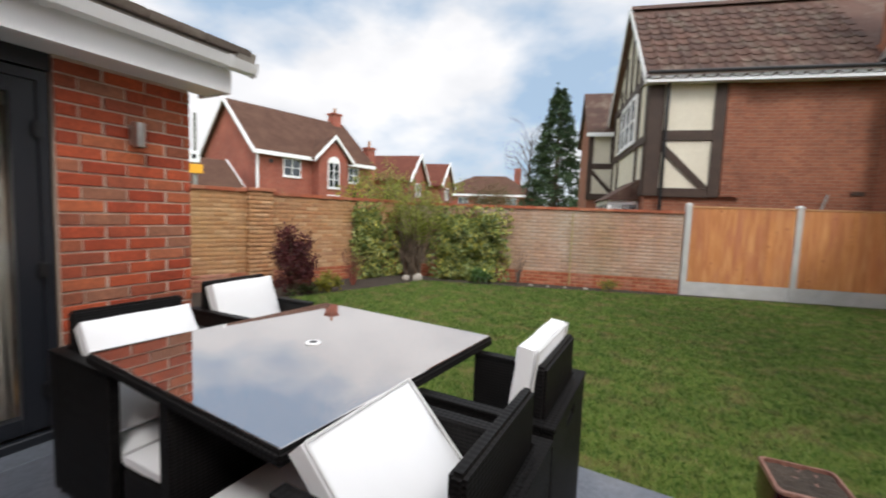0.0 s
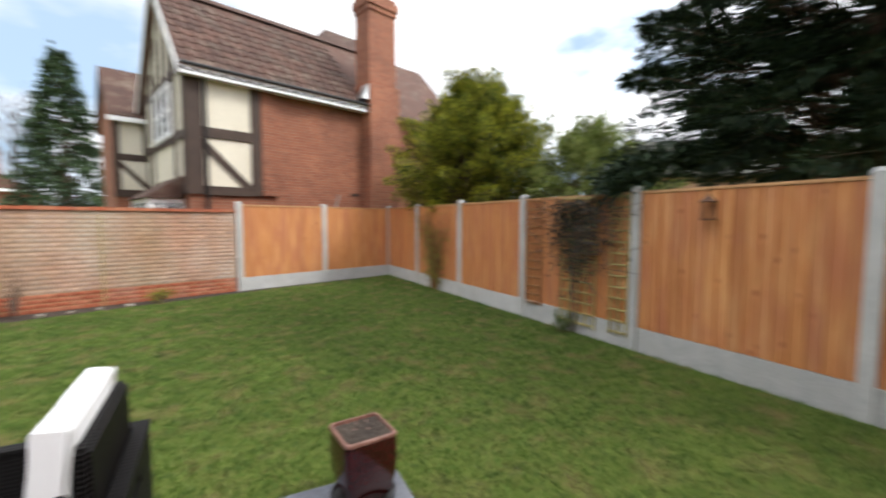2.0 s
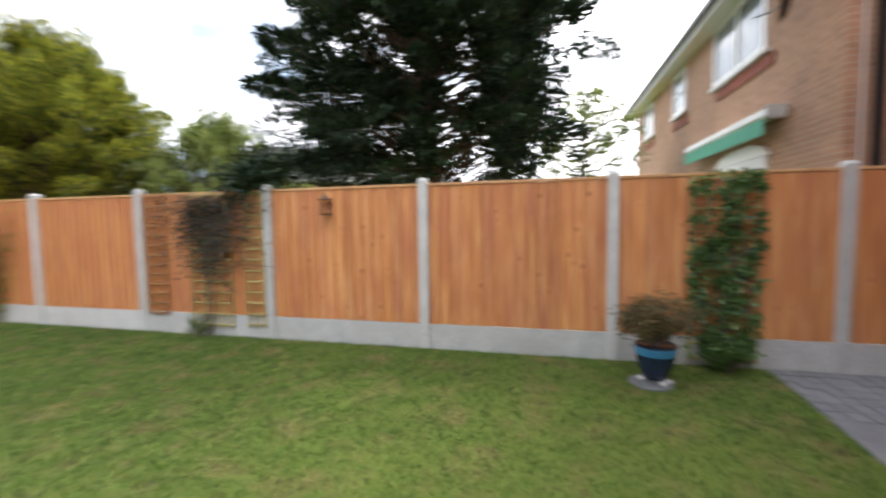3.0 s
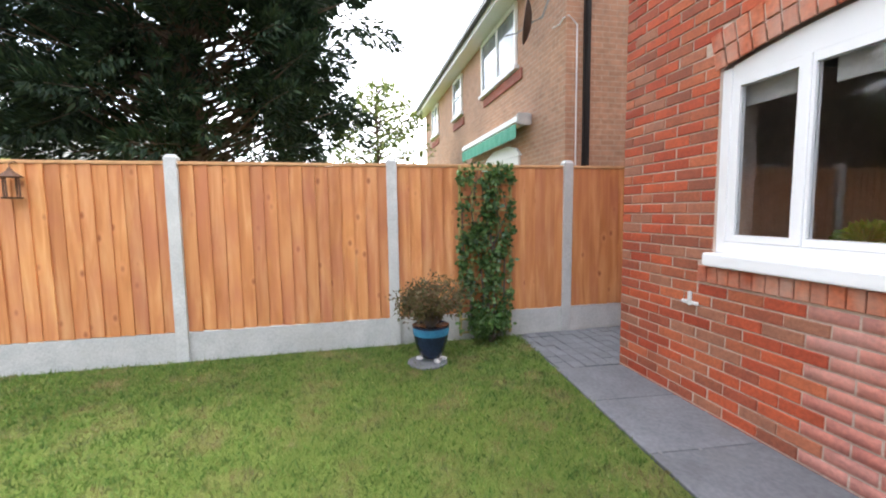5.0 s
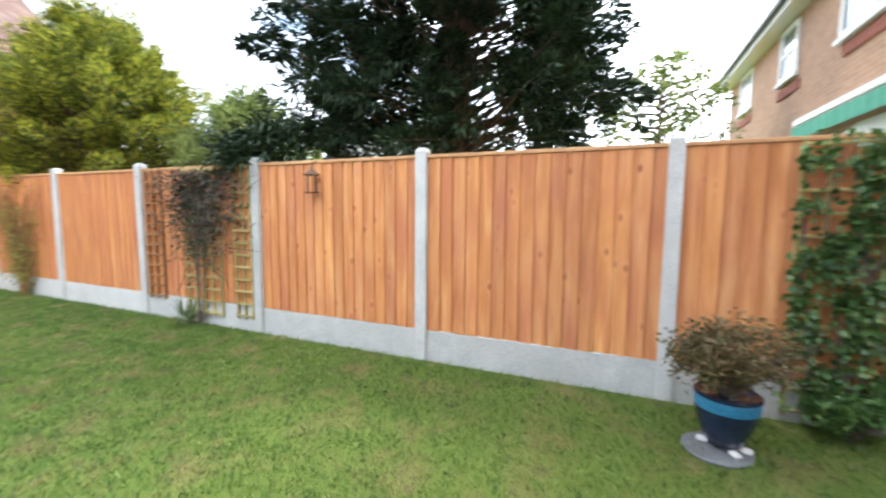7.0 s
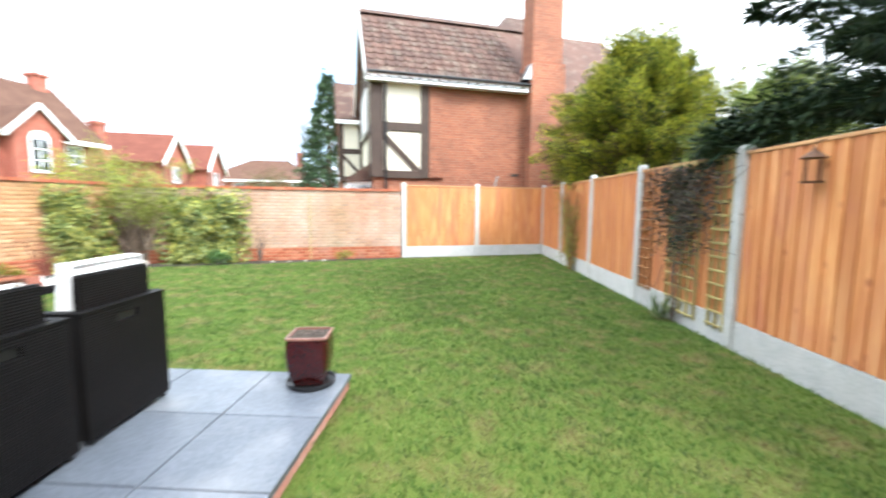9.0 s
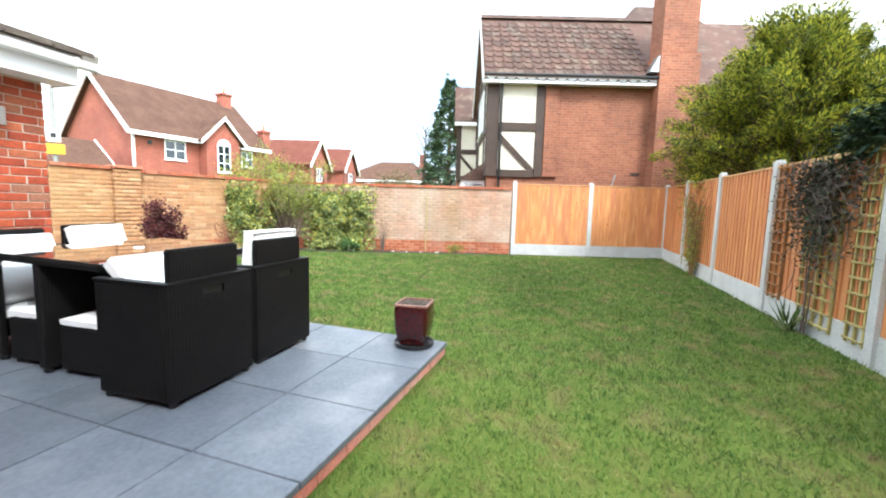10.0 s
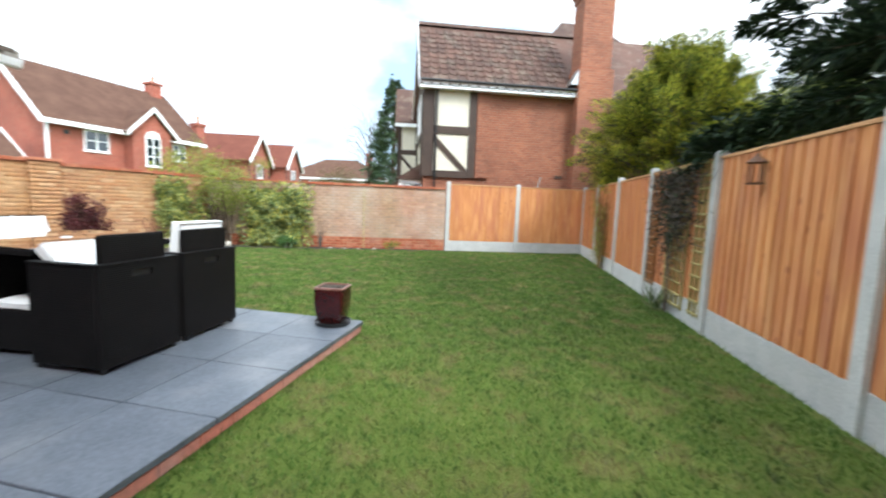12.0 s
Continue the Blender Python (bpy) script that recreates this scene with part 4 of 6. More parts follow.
lay_joined(end, mm, courses(length, -0.06, 3.3), M["brick_house_joined"])
tagged(part("wall_house_upper", box(-2.8, 3.14, H_Y - 0.29, H_Y - 0.004, 3.32, 5.2), M["brick_house_joined"]), "brick upper wall of the house", "wall", kind="structure")
for ring in range(2):
    r = RAD + 0.06 + ring * 0.115
    half = math.asin((W1 - W0) / 2 / RAD) * 1.03
    n = 23
    for i in range(n):
        a = -half + 2 * half * (i + 0.5) / n
        link("arch_brick", brick_mesh(0.075, 0.105, 0.014), M["brick_orange"], house, at=pose(MIDX - r * math.sin(a), H_Y, SPRING + RISE - RAD + r * math.cos(a), 0, math.degrees(a), 180))
for i in range(26):
    x = W1 + 0.10 - 0.038 - i * 0.0765
    link("sill_brick", brick_mesh(0.066, 0.105, 0.016), M["brick_orange"], house, at=pose(x, H_Y, SILL - 0.145, 0, 0, 180))

win = thing("window_kitchen", (0, H_Y, 0), 0, "white plastic casement window with an arched head", "window")


def arch_strip(x0, x1, drop0, drop1, y0, y1):
    """A curved head: between two drops under the arch line."""
    bm, n = bmesh.new(), 24
    top = [(x0 + (x1 - x0) * i / n, arch_z(x0 + (x1 - x0) * i / n) - drop0) for i in range(n + 1)]
    low = [(x, (arch_z(x) - d if (d := drop1) < 0.5 else drop1)) for x, _ in top]
    for i in range(n):
        q = [top[i], top[i + 1], low[i + 1], low[i]]
        solid(bm, [(a, y0, b) for a, b in q] + [(a, y1, b) for a, b in q], [(0, 3, 2, 1), (4, 5, 6, 7), (0, 1, 5, 4), (1, 2, 6, 5), (2, 3, 7, 6), (3, 0, 4, 7)])
    bmesh.ops.remove_doubles(bm, verts=bm.verts, dist=1e-5)
    return bm


part("head", arch_strip(W0 + 0.062, W1 - 0.062, 0.002, 2.085, -0.09, -0.03), M["upvc"], win)
part("window_frame", boxes((W0 + 0.002, W0 + 0.06, -0.09, -0.02, SILL, SPRING), (W1 - 0.06, W1 - 0.002, -0.09, -0.02, SILL, SPRING), (W0 + 0.062, W1 - 0.062, -0.09, -0.02, SILL, SILL + 0.07)), M["upvc"], win)
part("window_sill", box(W0 - 0.03, W1 + 0.03, -0.05, 0.055, SILL - 0.085, SILL - 0.003, 0.008, 2), M["upvc"], win)
for x in (1.83, 0.98):
    part("mullion", box(x - 0.022, x + 0.022, -0.085, -0.018, SILL + 0.072, 2.083, 0.004), M["upvc"], win)
for x0, x1, r0, r1 in ((1.854, W1 - 0.062, 0.018, 0.05), (1.004, 1.806, 0.018, 0.016), (W0 + 0.062, 0.956, 0.05, 0.018)):
    sash = part("sash", boxes((x0, x0 + r0, -0.075, -0.028, SILL + 0.073, 2.083), (x1 - r1, x1, -0.075, -0.028, SILL + 0.073, 2.083), (x0 + r0, x1 - r1, -0.075, -0.028, SILL + 0.073, SILL + 0.113), (x0 + r0, x1 - r1, -0.075, -0.028, 2.035, 2.083)), M["upvc"], win)
    g = part("pane", box(x0 + r0, x1 - r1, -0.056, -0.048, SILL + 0.113, 2.035), M["glass"], sash)
    g.visible_shadow = False
tagged(part("window_board", box(W0, W1, H_Y - 0.5, H_Y - 0.09, SILL - 0.05, SILL), M["white_paint"]), "white inside window board", "window board", kind="structure")
tagged(part("wall_kitchen_inside", boxes((-2.5, 2.85, -5.6, -5.5, 0, 2.5), (-2.6, -2.5, -5.5, -2.3, 0, 2.5), (-2.5, 2.85, -5.5, -2.3, 2.45, 2.55), (-2.5, 2.85, -5.5, -2.3, 0.0, 0.1)), M["inside"]), "plain walls of the room behind the window", "wall", kind="structure")
for x0, x1 in ((1.90, 2.24), (1.05, 1.76)):
    tagged(part("roller_blind", box(x0, x1, H_Y - 0.135, H_Y - 0.12, 1.93, 2.12, 0.003), M["blind"]), "grey roller blind drawn up inside the window", "blind", "window blinds")
pot = thing("house_plant", (1.66, H_Y - 0.24, SILL), 0, "bright green plant in a white pot on the window board", "plant")
part("pot", lathe([(0.04, 0), (0.055, 0.005), (0.065, 0.09), (0.06, 0.09), (0.055, 0.075)], 20), M["white_paint"], pot, smooth=True)
d = rand_dirs(140)
d[:, 2] = np.abs(d[:, 2]) * 0.8
link("leaves", leaf_mesh("leaves", np.array([0, 0, 0.08]) + d * 0.05, d, rand_dirs(140), 0.1, 0.05), M["houseplant"], pot)

tap = thing("wall_spout", (2.455, H_Y + 0.0075, 0.70), 0, "white-painted cross-shaped outlet on red brick", "outlet")
part("pipe", box(-0.07, 0.07, 0.0, 0.018, -0.012, 0.012, 0.005, 2), M["white_paint"], tap)
part("spindle", box(-0.012, 0.012, 0.0, 0.024, -0.02, 0.075, 0.005, 2), M["white_paint"], tap)
tagged(part("roof_house", prism([(H_Y + 0.35, 5.15), (-6.0, 8.6), (-11.5, 5.15)], -3.2, 3.5, "yz"), M["roof_far"]), "tiled roof of the house", "roof", kind="structure")


# ---- houses around ----
def metre_uv(me):
    """Lay every face out in metres, so that courses run level."""
    uv = me.uv_layers.new(name="UVMap")
    for p in me.polygons:
        n = p.normal
        flat = Vector((-n.y, n.x, 0))
        flat = flat.normalized() if flat.length > 1e-4 else Vector((1, 0, 0))
        for li in p.loop_indices:
            co = me.vertices[me.loops[li].vertex_index].co
            uv.data[li].uv = (co.dot(flat), co.z)
    return me


def brick_part(name, bm, material, parent, label=""):
    me = metre_uv(to_mesh(name, bm))
    return link(name, me, material, parent, label)


def gable_block(x0, x1, y0, y1, eave, ridge):
    """Walls of a house whose ridge runs along x."""
    ym = (y0 + y1) / 2
    return prism([(y0, -0.5), (y1, -0.5), (y1, eave), (ym, ridge), (y0, eave)], x0, x1, "yz")


def roof_slabs(x0, x1, y0, y1, eave, ridge, over=0.3, thick=0.12):
    """Two roof slopes with a ridge along x and an overhang at the eaves."""
    ym = (y0 + y1) / 2
    k = (ridge - eave) / (ym - y0)
    return prism([(y0 - over, eave - k * over), (ym, ridge), (y1 + over, eave - k * over), (y1 + over, eave - k * over + thick), (ym, ridge + thick), (y0 - over, eave - k * over + thick)], x0, x1, "yz")


def house_window(parent, x, z, w, h, depth=0.0, face=None, bars=(1, 1), pane="dark_pane", name="window"):
    """A white framed window on a face: lower left corner and size; the face looks to -y."""
    m = face or Matrix.Identity(4)
    fw = 0.075
    rows = [(x, x + fw, -0.05, 0.03, z, z + h), (x + w - fw, x + w, -0.05, 0.03, z, z + h), (x + fw, x + w - fw, -0.05, 0.03, z, z + fw), (x + fw, x + w - fw, -0.05, 0.03, z + h - fw, z + h)]
    glazing = []
    for i in range(1, bars[0] + 1):
        c = x + w * i / (bars[0] + 1)
        glazing.append((c - 0.035, c + 0.035, -0.045, 0.02, z + fw, z + h - fw))
    for i in range(1, bars[1] + 1):
        c = z + h * i / (bars[1] + 1)
        glazing.append((x + fw, x + w - fw, -0.042, 0.02, c - 0.025, c + 0.025))
    win = part(name, boxes(*rows), M["upvc"], parent, at=m)
    for g in glazing:
        part("glazing_bar", boxes(g), M["upvc"], win)
    part("sill", box(x - 0.06, x + w + 0.06, -0.09, 0.0, z - 0.07, z - 0.004), M["white_paint"], win)
    part("pane", box(x + fw, x + w - fw, -0.02, -0.008, z + fw, z + h - fw), M[pane], win)
    return win


def place(ob, origin, angle):
    ob.matrix_basis = Matrix.Translation(origin) @ Matrix.Rotation(radians(angle), 4, "Z")
    return ob


# the half-timbered house behind the back boundary
NEARER = Matrix.Translation((2.22, -0.91, 1.2)) @ Matrix.Scale(0.925, 4) @ Matrix.Translation((-2.22, 0.91, -1.2))
tudor = tagged(place(new("half_timbered_house"), back(-4.45, 1.91), TURN), "brick house with dark timber framing and cream render", "house")
tudor.matrix_basis = NEARER @ tudor.matrix_basis
brick_part("wall", boxes((0.0, 5.0, 0.0, 4.6, -0.4, 5.0), (3.0, 9.8, 0.02, 8.0, -0.4, 5.0)), M["tudor_brick"], tudor)
part("gable_wall", prism([(-0.02, 2.16), (4.62, 2.16), (4.62, 5.0), (2.3, 7.42), (-0.02, 5.0)], -0.03, 0.02, "yz"), M["render"], tudor, "cream rendered gable")
part("render_panel", box(0.0, 1.56, -0.035, -0.002, 2.16, 4.92), M["render"], tudor, "cream rendered panel")
brick_part("pilaster", box(1.62, 2.0, -0.07, -0.004, 2.25, 4.9), M["tudor_brick"], tudor)
brick_part("corbel", box(1.62, 2.04, -0.09, -0.004, 2.12, 2.245), M["tudor_brick"], tudor)
for row in ((-0.06, 0.28, 2.1, 4.92), (1.36, 1.60, 2.1, 4.92), (0.282, 1.358, 2.08, 2.30), (0.282, 1.358, 3.42, 3.66), (0.282, 1.358, 4.80, 4.92)):
    part("timber_beam", box(row[0], row[1], -0.075, -0.036, row[2], row[3], 0.008), M["timber"], tudor)
part("timber_brace", prism([(0.282, 3.41), (0.282, 3.16), (1.15, 2.305), (1.357, 2.305), (1.357, 2.34)], -0.07, -0.037), M["timber"], tudor)
for y, z0, z1 in ((0.15, 2.1, 5.0), (1.0, 2.1, 5.6), (2.25, 4.9, 7.2), (3.6, 2.1, 5.6), (4.45, 2.1, 5.0), (1.55, 5.0, 6.4), (3.0, 5.0, 6.4)):
    part("timber_beam", box(-0.075, -0.031, y - 0.09, y + 0.09, z0, z1, 0.006), M["timber"], tudor)
for z in (2.12, 3.4, 4.92):
    part("timber_beam", box(-0.08, -0.032, -0.03, 4.6, z, z + 0.2, 0.006), M["timber"], tudor)
gable_face = pose(-0.04, 0, 0, 0, 0, -90)
house_window(tudor, -3.3, 3.62, 2.0, 1.28, face=gable_face, bars=(2, 1), pane="sky_pane")
bay = part("bay_window", boxes((-0.75, -0.03, 0.5, 0.57, 1.0, 2.0), (-0.75, -0.03, 2.6, 2.67, 1.0, 2.0), (-0.75, -0.68, 0.572, 2.598, 1.0, 1.12), (-0.75, -0.68, 0.572, 2.598, 1.9, 2.0), (-0.75, -0.68, 1.2, 1.28, 1.12, 1.9), (-0.75, -0.68, 1.9, 1.98, 1.12, 1.9), (-0.70, -0.03, 0.49, 0.499, 1.9, 2.0)), M["upvc"], tudor, "white bay window")
part("pane", boxes((-0.72, -0.70, 0.572, 2.598, 1.122, 1.898), (-0.66, -0.06, 0.50, 0.51, 1.12, 1.89)), M["dark_pane"], bay)
brick_part("bay_base", box(-0.72, -0.03, 0.52, 2.65, -0.1, 0.998), M["tudor_brick"], tudor)
part("bay_roof", prism([(-0.85, 2.004), (-0.03, 2.004), (-0.03, 2.55)], 0.4, 2.78), M["roof_tile"], tudor)
roof = part("roof", roof_slabs(-0.22, 9.0, 0.0, 4.6, 5.0, 7.45, 0.28, 0.08), M["roof_tile"], tudor, "brown interlocking tiled roof")
bm = bmesh.new()
solid(bm, [(2.6, 0.75, 5.0), (10.1, 0.75, 5.0), (10.1, 8.3, 5.0), (2.6, 8.3, 5.0), (5.6, 3.9, 8.75), (7.2, 3.9, 8.75)], [(3, 2, 1, 0), (0, 1, 5, 4), (1, 2, 5), (2, 3, 4, 5), (3, 0, 4)])
part("roof_main", bm, M["roof_tile"], tudor)
k = (7.45 - 5.0) / 2.3
pitch = math.degrees(math.atan(k))
run = math.hypot(2.58, 2.58 * k)
bm = bmesh.new()
cols, W, D = 6, 0.30, 0.34
prof = [(-0.15 + W * i / 8, (0.048 * math.sin(math.pi * min(i / 3.2, 1.0)) if i < 4 else -0.004 * math.sin(math.pi * (i - 3.2) / 4.8))) for i in range(9)]
top = [[bm.verts.new((x, y, z + lift)) for x, z in prof] for y, lift in ((0, 0.03), (D, 0.006))]
low = [[bm.verts.new((x, 0, z + 0.012)) for x, z in prof]]
for r, s in ((top[0], top[1]), (low[0], top[0])):
    for i in range(8):
        bm.faces.new((r[i], r[i + 1], s[i + 1], s[i]))
PAN = to_mesh("roof_tile", bm, True)
for i in range(17):
    for j in range(11):
        x = -0.06 + i * 0.287
        dd = j * 0.316
        if x < 4.95 and dd + 0.3 < run + 0.12:
            link("tile", PAN, M["roof_tile"], roof, at=pose(x, -0.29 + dd * math.cos(radians(pitch)), 5.0 - k * 0.29 + 0.085 + dd * math.sin(radians(pitch)), pitch, 0, 0))
part("ridge_tiles", prism([(2.16, 7.50), (2.3, 7.66), (2.44, 7.50), (2.40, 7.50), (2.3, 7.60), (2.20, 7.50)], -0.24, 6.0, "yz"), M["roof_tile"], tudor)
part("fascia", box(-0.2, 4.72, -0.30, -0.275, 4.72, 4.89), M["upvc"], tudor, "white fascia board")
part("soffit", box(-0.2, 4.72, -0.272, -0.002, 4.73, 4.75), M["upvc"], tudor)
part("gutter", box(-0.2, 4.72, -0.40, -0.303, 4.895, 4.965, 0.02), M["black"], tudor, "black gutter")
part("bargeboard", prism([(-0.30, 4.70), (2.3, 7.47), (4.9, 4.70), (4.9, 4.92), (2.3, 7.68), (-0.30, 4.92)], -0.245, -0.222, "yz"), M["white_paint"], tudor, "white bargeboard")
part("downpipe", box(0.30, 0.37, -0.15, -0.08, 0.0, 4.9, 0.02, 2), M["black"], tudor, "black downpipe")
ch = brick_part("chimney", box(4.74, 5.72, -0.30, 0.42, 5.60, 7.75), M["tudor_brick"], tudor, "tall brick chimney stack")
brick_part("chimney_breast", box(4.68, 5.78, -0.42, 0.45, -0.1, 5.598), M["tudor_brick"], tudor)
for row in ((4.70, 5.76, -0.34, 0.46, 7.752, 7.9), (4.66, 5.80, -0.38, 0.50, 7.902, 8.12), (4.72, 5.74, -0.32, 0.44, 8.122, 8.25)):
    brick_part("chimney_course", box(*row), M["tudor_brick"], ch)
part("chimney_pot", lathe([(0.12, 8.25), (0.11, 8.5), (0.13, 8.52), (0.13, 8.58), (0.09, 8.58)], 16), M["terracotta"], ch, at=pose(5.2, 0.05, 0), smooth=True)
part("flashing", prism([(4.42, 5.02), (4.675, 5.02), (4.675, 5.5)], -0.36, 0.0), M["steel"], tudor, "grey lead flashing", at=pose(0, -0.02, 0.06))
part("vent", box(4.25, 4.5, -0.03, -0.002, 2.22, 2.30), M["timber"], tudor)
part("prop", box(-0.02, 0.02, -0.015, 0.015, 0, 0.75, m=pose(3.55, -0.12, 1.5, 0, 16, 0)), M["pole"], tudor)
# its front wing further back
wing = tagged(place(new("house_wing"), back(-5.26, 6.9), TURN), "timbered front wing with a brown tiled roof", "house")
wing.matrix_basis = NEARER @ wing.matrix_basis
brick_part("wall", gable_block(0, 3.2, 0, 3.0, 4.75, 6.3), M["tudor_brick"], wing)
part("render_panel", box(0.0, 0.9, -0.03, -0.002, 2.3, 4.7), M["render"], wing, "cream rendered panel")
for row in ((-0.04, 0.14, 2.2, 4.7), (0.142, 0.9, 2.2, 2.42), (0.142, 0.9, 3.3, 3.5), (0.72, 0.9, 3.52, 4.7)):
    part("timber_beam", box(row[0], row[1], -0.06, -0.031, row[2], row[3], 0.005), M["timber"], wing)
part("timber_brace", prism([(0.142, 3.28), (0.142, 3.1), (0.75, 2.43), (0.9, 2.43), (0.9, 2.46)], -0.058, -0.032), M["timber"], wing)
part("roof", roof_slabs(-0.15, 3.3, 0, 3.0, 4.75, 6.3, 0.25, 0.1), M["roof_tile"], wing)
part("fascia", box(-0.15, 3.2, -0.29, -0.262, 4.42, 4.56), M["upvc"], wing)

# red brick house beyond the left wall
H1 = Vector((-23.6, 18.8, 0.35))
h1 = tagged(place(new("red_brick_house"), H1, 79), "red brick house with white bargeboards and brown roof", "house")
brick_part("wall", gable_block(0, 9.6, 0, 8.0, 5.0, 8.5), M["h1_brick"], h1)
part("roof", roof_slabs(-0.3, 9.9, 0, 8.0, 5.0, 8.5, 0.4, 0.14), M["roof_far"], h1, "weathered brown roof")
part("bargeboard", prism([(-0.42, 4.55), (4.0, 8.43), (8.42, 4.55), (8.42, 4.85), (4.0, 8.71), (-0.42, 4.85)], -0.40, -0.302, "yz"), M["upvc"], h1, "white bargeboard")
part("fascia", box(-0.3, 9.9, -0.50, -0.42, 4.55, 4.80), M["upvc"], h1, "white fascia and gutter")
part("downpipe", box(0.0, 0.12, -0.14, -0.02, -0.4, 4.6), M["upvc"], h1, "white downpipe")
brick_part("porch_gable", prism([(4.2, -0.5), (6.7, -0.5), (6.7, 4.95), (5.45, 6.25), (4.2, 4.95)], -0.85, -0.005), M["h1_brick"], h1)
part("porch_roof", prism([(3.8, 4.62), (5.45, 6.33), (7.1, 4.62), (7.1, 4.76), (5.45, 6.49), (3.8, 4.76)], -1.05, 3.0), M["roof_far"], h1)
part("porch_bargeboard", prism([(3.72, 4.5), (5.45, 6.30), (7.18, 4.5), (7.18, 4.76), (5.45, 6.55), (3.72, 4.76)], -1.15, -1.055), M["upvc"], h1, "white bargeboard")
house_window(h1, 1.9, 3.3, 1.35, 1.25, bars=(1, 1))
house_window(h1, 4.95, 2.7, 1.0, 1.9, face=pose(0, -0.86, 0), bars=(1, 2))
part("arch_head", prism([(4.95, 4.606), (5.95, 4.606), (5.8, 4.9), (5.45, 5.02), (5.1, 4.9)], -0.93, -0.862), M["upvc"], h1)
house_window(h1, 7.45, 3.3, 1.0, 1.2, bars=(1, 1))
house_window(h1, 4.9, 0.9, 1.1, 1.3, face=pose(0, -0.86, 0), bars=(1, 1))
brick_part("chimney", boxes((8.6, 9.4, 3.6, 4.4, 7.6, 9.25), (8.5, 9.5, 3.5, 4.5, 9.25, 9.4)), M["h1_brick"], h1)
part("chimney_pot", lathe([(0.13, 9.4), (0.12, 9.8), (0.15, 9.85), (0.1, 9.85)], 12), M["terracotta"], h1, at=pose(9.0, 4.0, 0))
part("alarm_box", box(0.9, 1.15, -0.08, -0.004, 4.1, 4.35, 0.02), M["black"], h1)
ch2 = brick_part("chimney_low", boxes((10.0, 10.7, 0.6, 1.3, -0.5, 6.3), (9.93, 10.77, 0.53, 1.37, 6.3, 6.5)), M["h1_brick"], h1)
part("chimney_pot", lathe([(0.12, 6.5), (0.11, 7.0), (0.14, 7.05), (0.1, 7.05)], 12), M["terracotta"], ch2, at=pose(10.35, 0.95, 0))
garage = tagged(place(new("garage"), H1 + Vector((1.47, -5.75, -0.35)), 79), "low brick garage with a brown tiled roof", "garage")
brick_part("wall", gable_block(0, 3.6, 0.5, 6.0, 2.3, 4.2), M["h1_brick"], garage)
part("roof", roof_slabs(-0.3, 3.8, 0.5, 6.0, 2.3, 4.2, 0.3, 0.12), M["roof_far"], garage)
part("bargeboard", prism([(0.15, 1.95), (3.25, 4.2), (6.35, 1.95), (6.35, 2.12), (3.25, 4.4), (0.15, 2.12)], 3.802, 3.86, "yz"), M["upvc"], garage)


def twin(origin, angle, label, brick="h1_brick", roofing="roof_red", scale=1.0, timber=True):
    """A distant red house showing a gable with white bargeboards."""
    h = tagged(place(new("distant_house"), origin, angle), label, "house", "distant houses")
    brick_part("wall", gable_block(0, 8.0, 0, 6.0, 4.9, 7.4), M[brick], h)
    part("roof", roof_slabs(-0.3, 8.3, 0, 6.0, 4.9, 7.4, 0.35, 0.14), M[roofing], h)
    part("bargeboard", prism([(-0.4, 4.45), (3.0, 7.35), (6.4, 4.45), (6.4, 4.8), (3.0, 7.72), (-0.4, 4.8)], 8.302, 8.42, "yz"), M["upvc"], h)
    g = pose(8.02, 0, 0, 0, 0, 90)
    house_window(h, 2.2, 3.2, 1.6, 1.4, face=g, bars=(1, 0), pane="sky_pane")
    if timber:
        for y in (0.1, 1.6, 4.3, 5.8):
            part("timber_beam", box(8.005, 8.06, y - 0.1, y + 0.1, 2.6, 5.0), M["timber"], h)
        part("timber_beam", box(8.005, 8.065, 0.22, 5.66, 2.4, 2.59), M["timber"], h)
    house_window(h, 2.0, 3.2, 1.6, 1.3, bars=(1, 0))
    return h


twin(Vector((-30.4, 33.7, 0)), 14, "distant red brick house with a white-edged gable")
twin(Vector((-30.6, 40.7, 0)), 14, "distant smaller red brick house with timbered gable")
far = tagged(place(new("distant_house"), Vector((-34.8, 62, 0)), 10), "far brick house with a hipped brown roof", "house", "distant houses")
brick_part("wall", box(0, 17, 0, 9, -0.1, 4.9), M["h1_brick"], far)
bm = bmesh.new()
solid(bm, [(-0.5, -0.5, 4.8), (17.5, -0.5, 4.8), (17.5, 9.5, 4.8), (-0.5, 9.5, 4.8), (6.0, 4.5, 8.3), (11.5, 4.5, 8.3)], [(3, 2, 1, 0), (0, 1, 5, 4), (1, 2, 5), (2, 3, 4, 5), (3, 0, 4)])
part("roof", bm, M["roof_far"], far)
part("fascia", box(-0.5, 17.5, -0.62, -0.51, 4.6, 4.9), M["upvc"], far)
for x in (1.5, 4.5, 8.0, 12.5):
    house_window(far, x, 3.1, 1.7, 1.3, bars=(1, 0), pane="sky_pane")
brick_part("chimney", box(13.0, 14.0, 4, 5, 6.5, 9.6), M["h1_brick"], far)

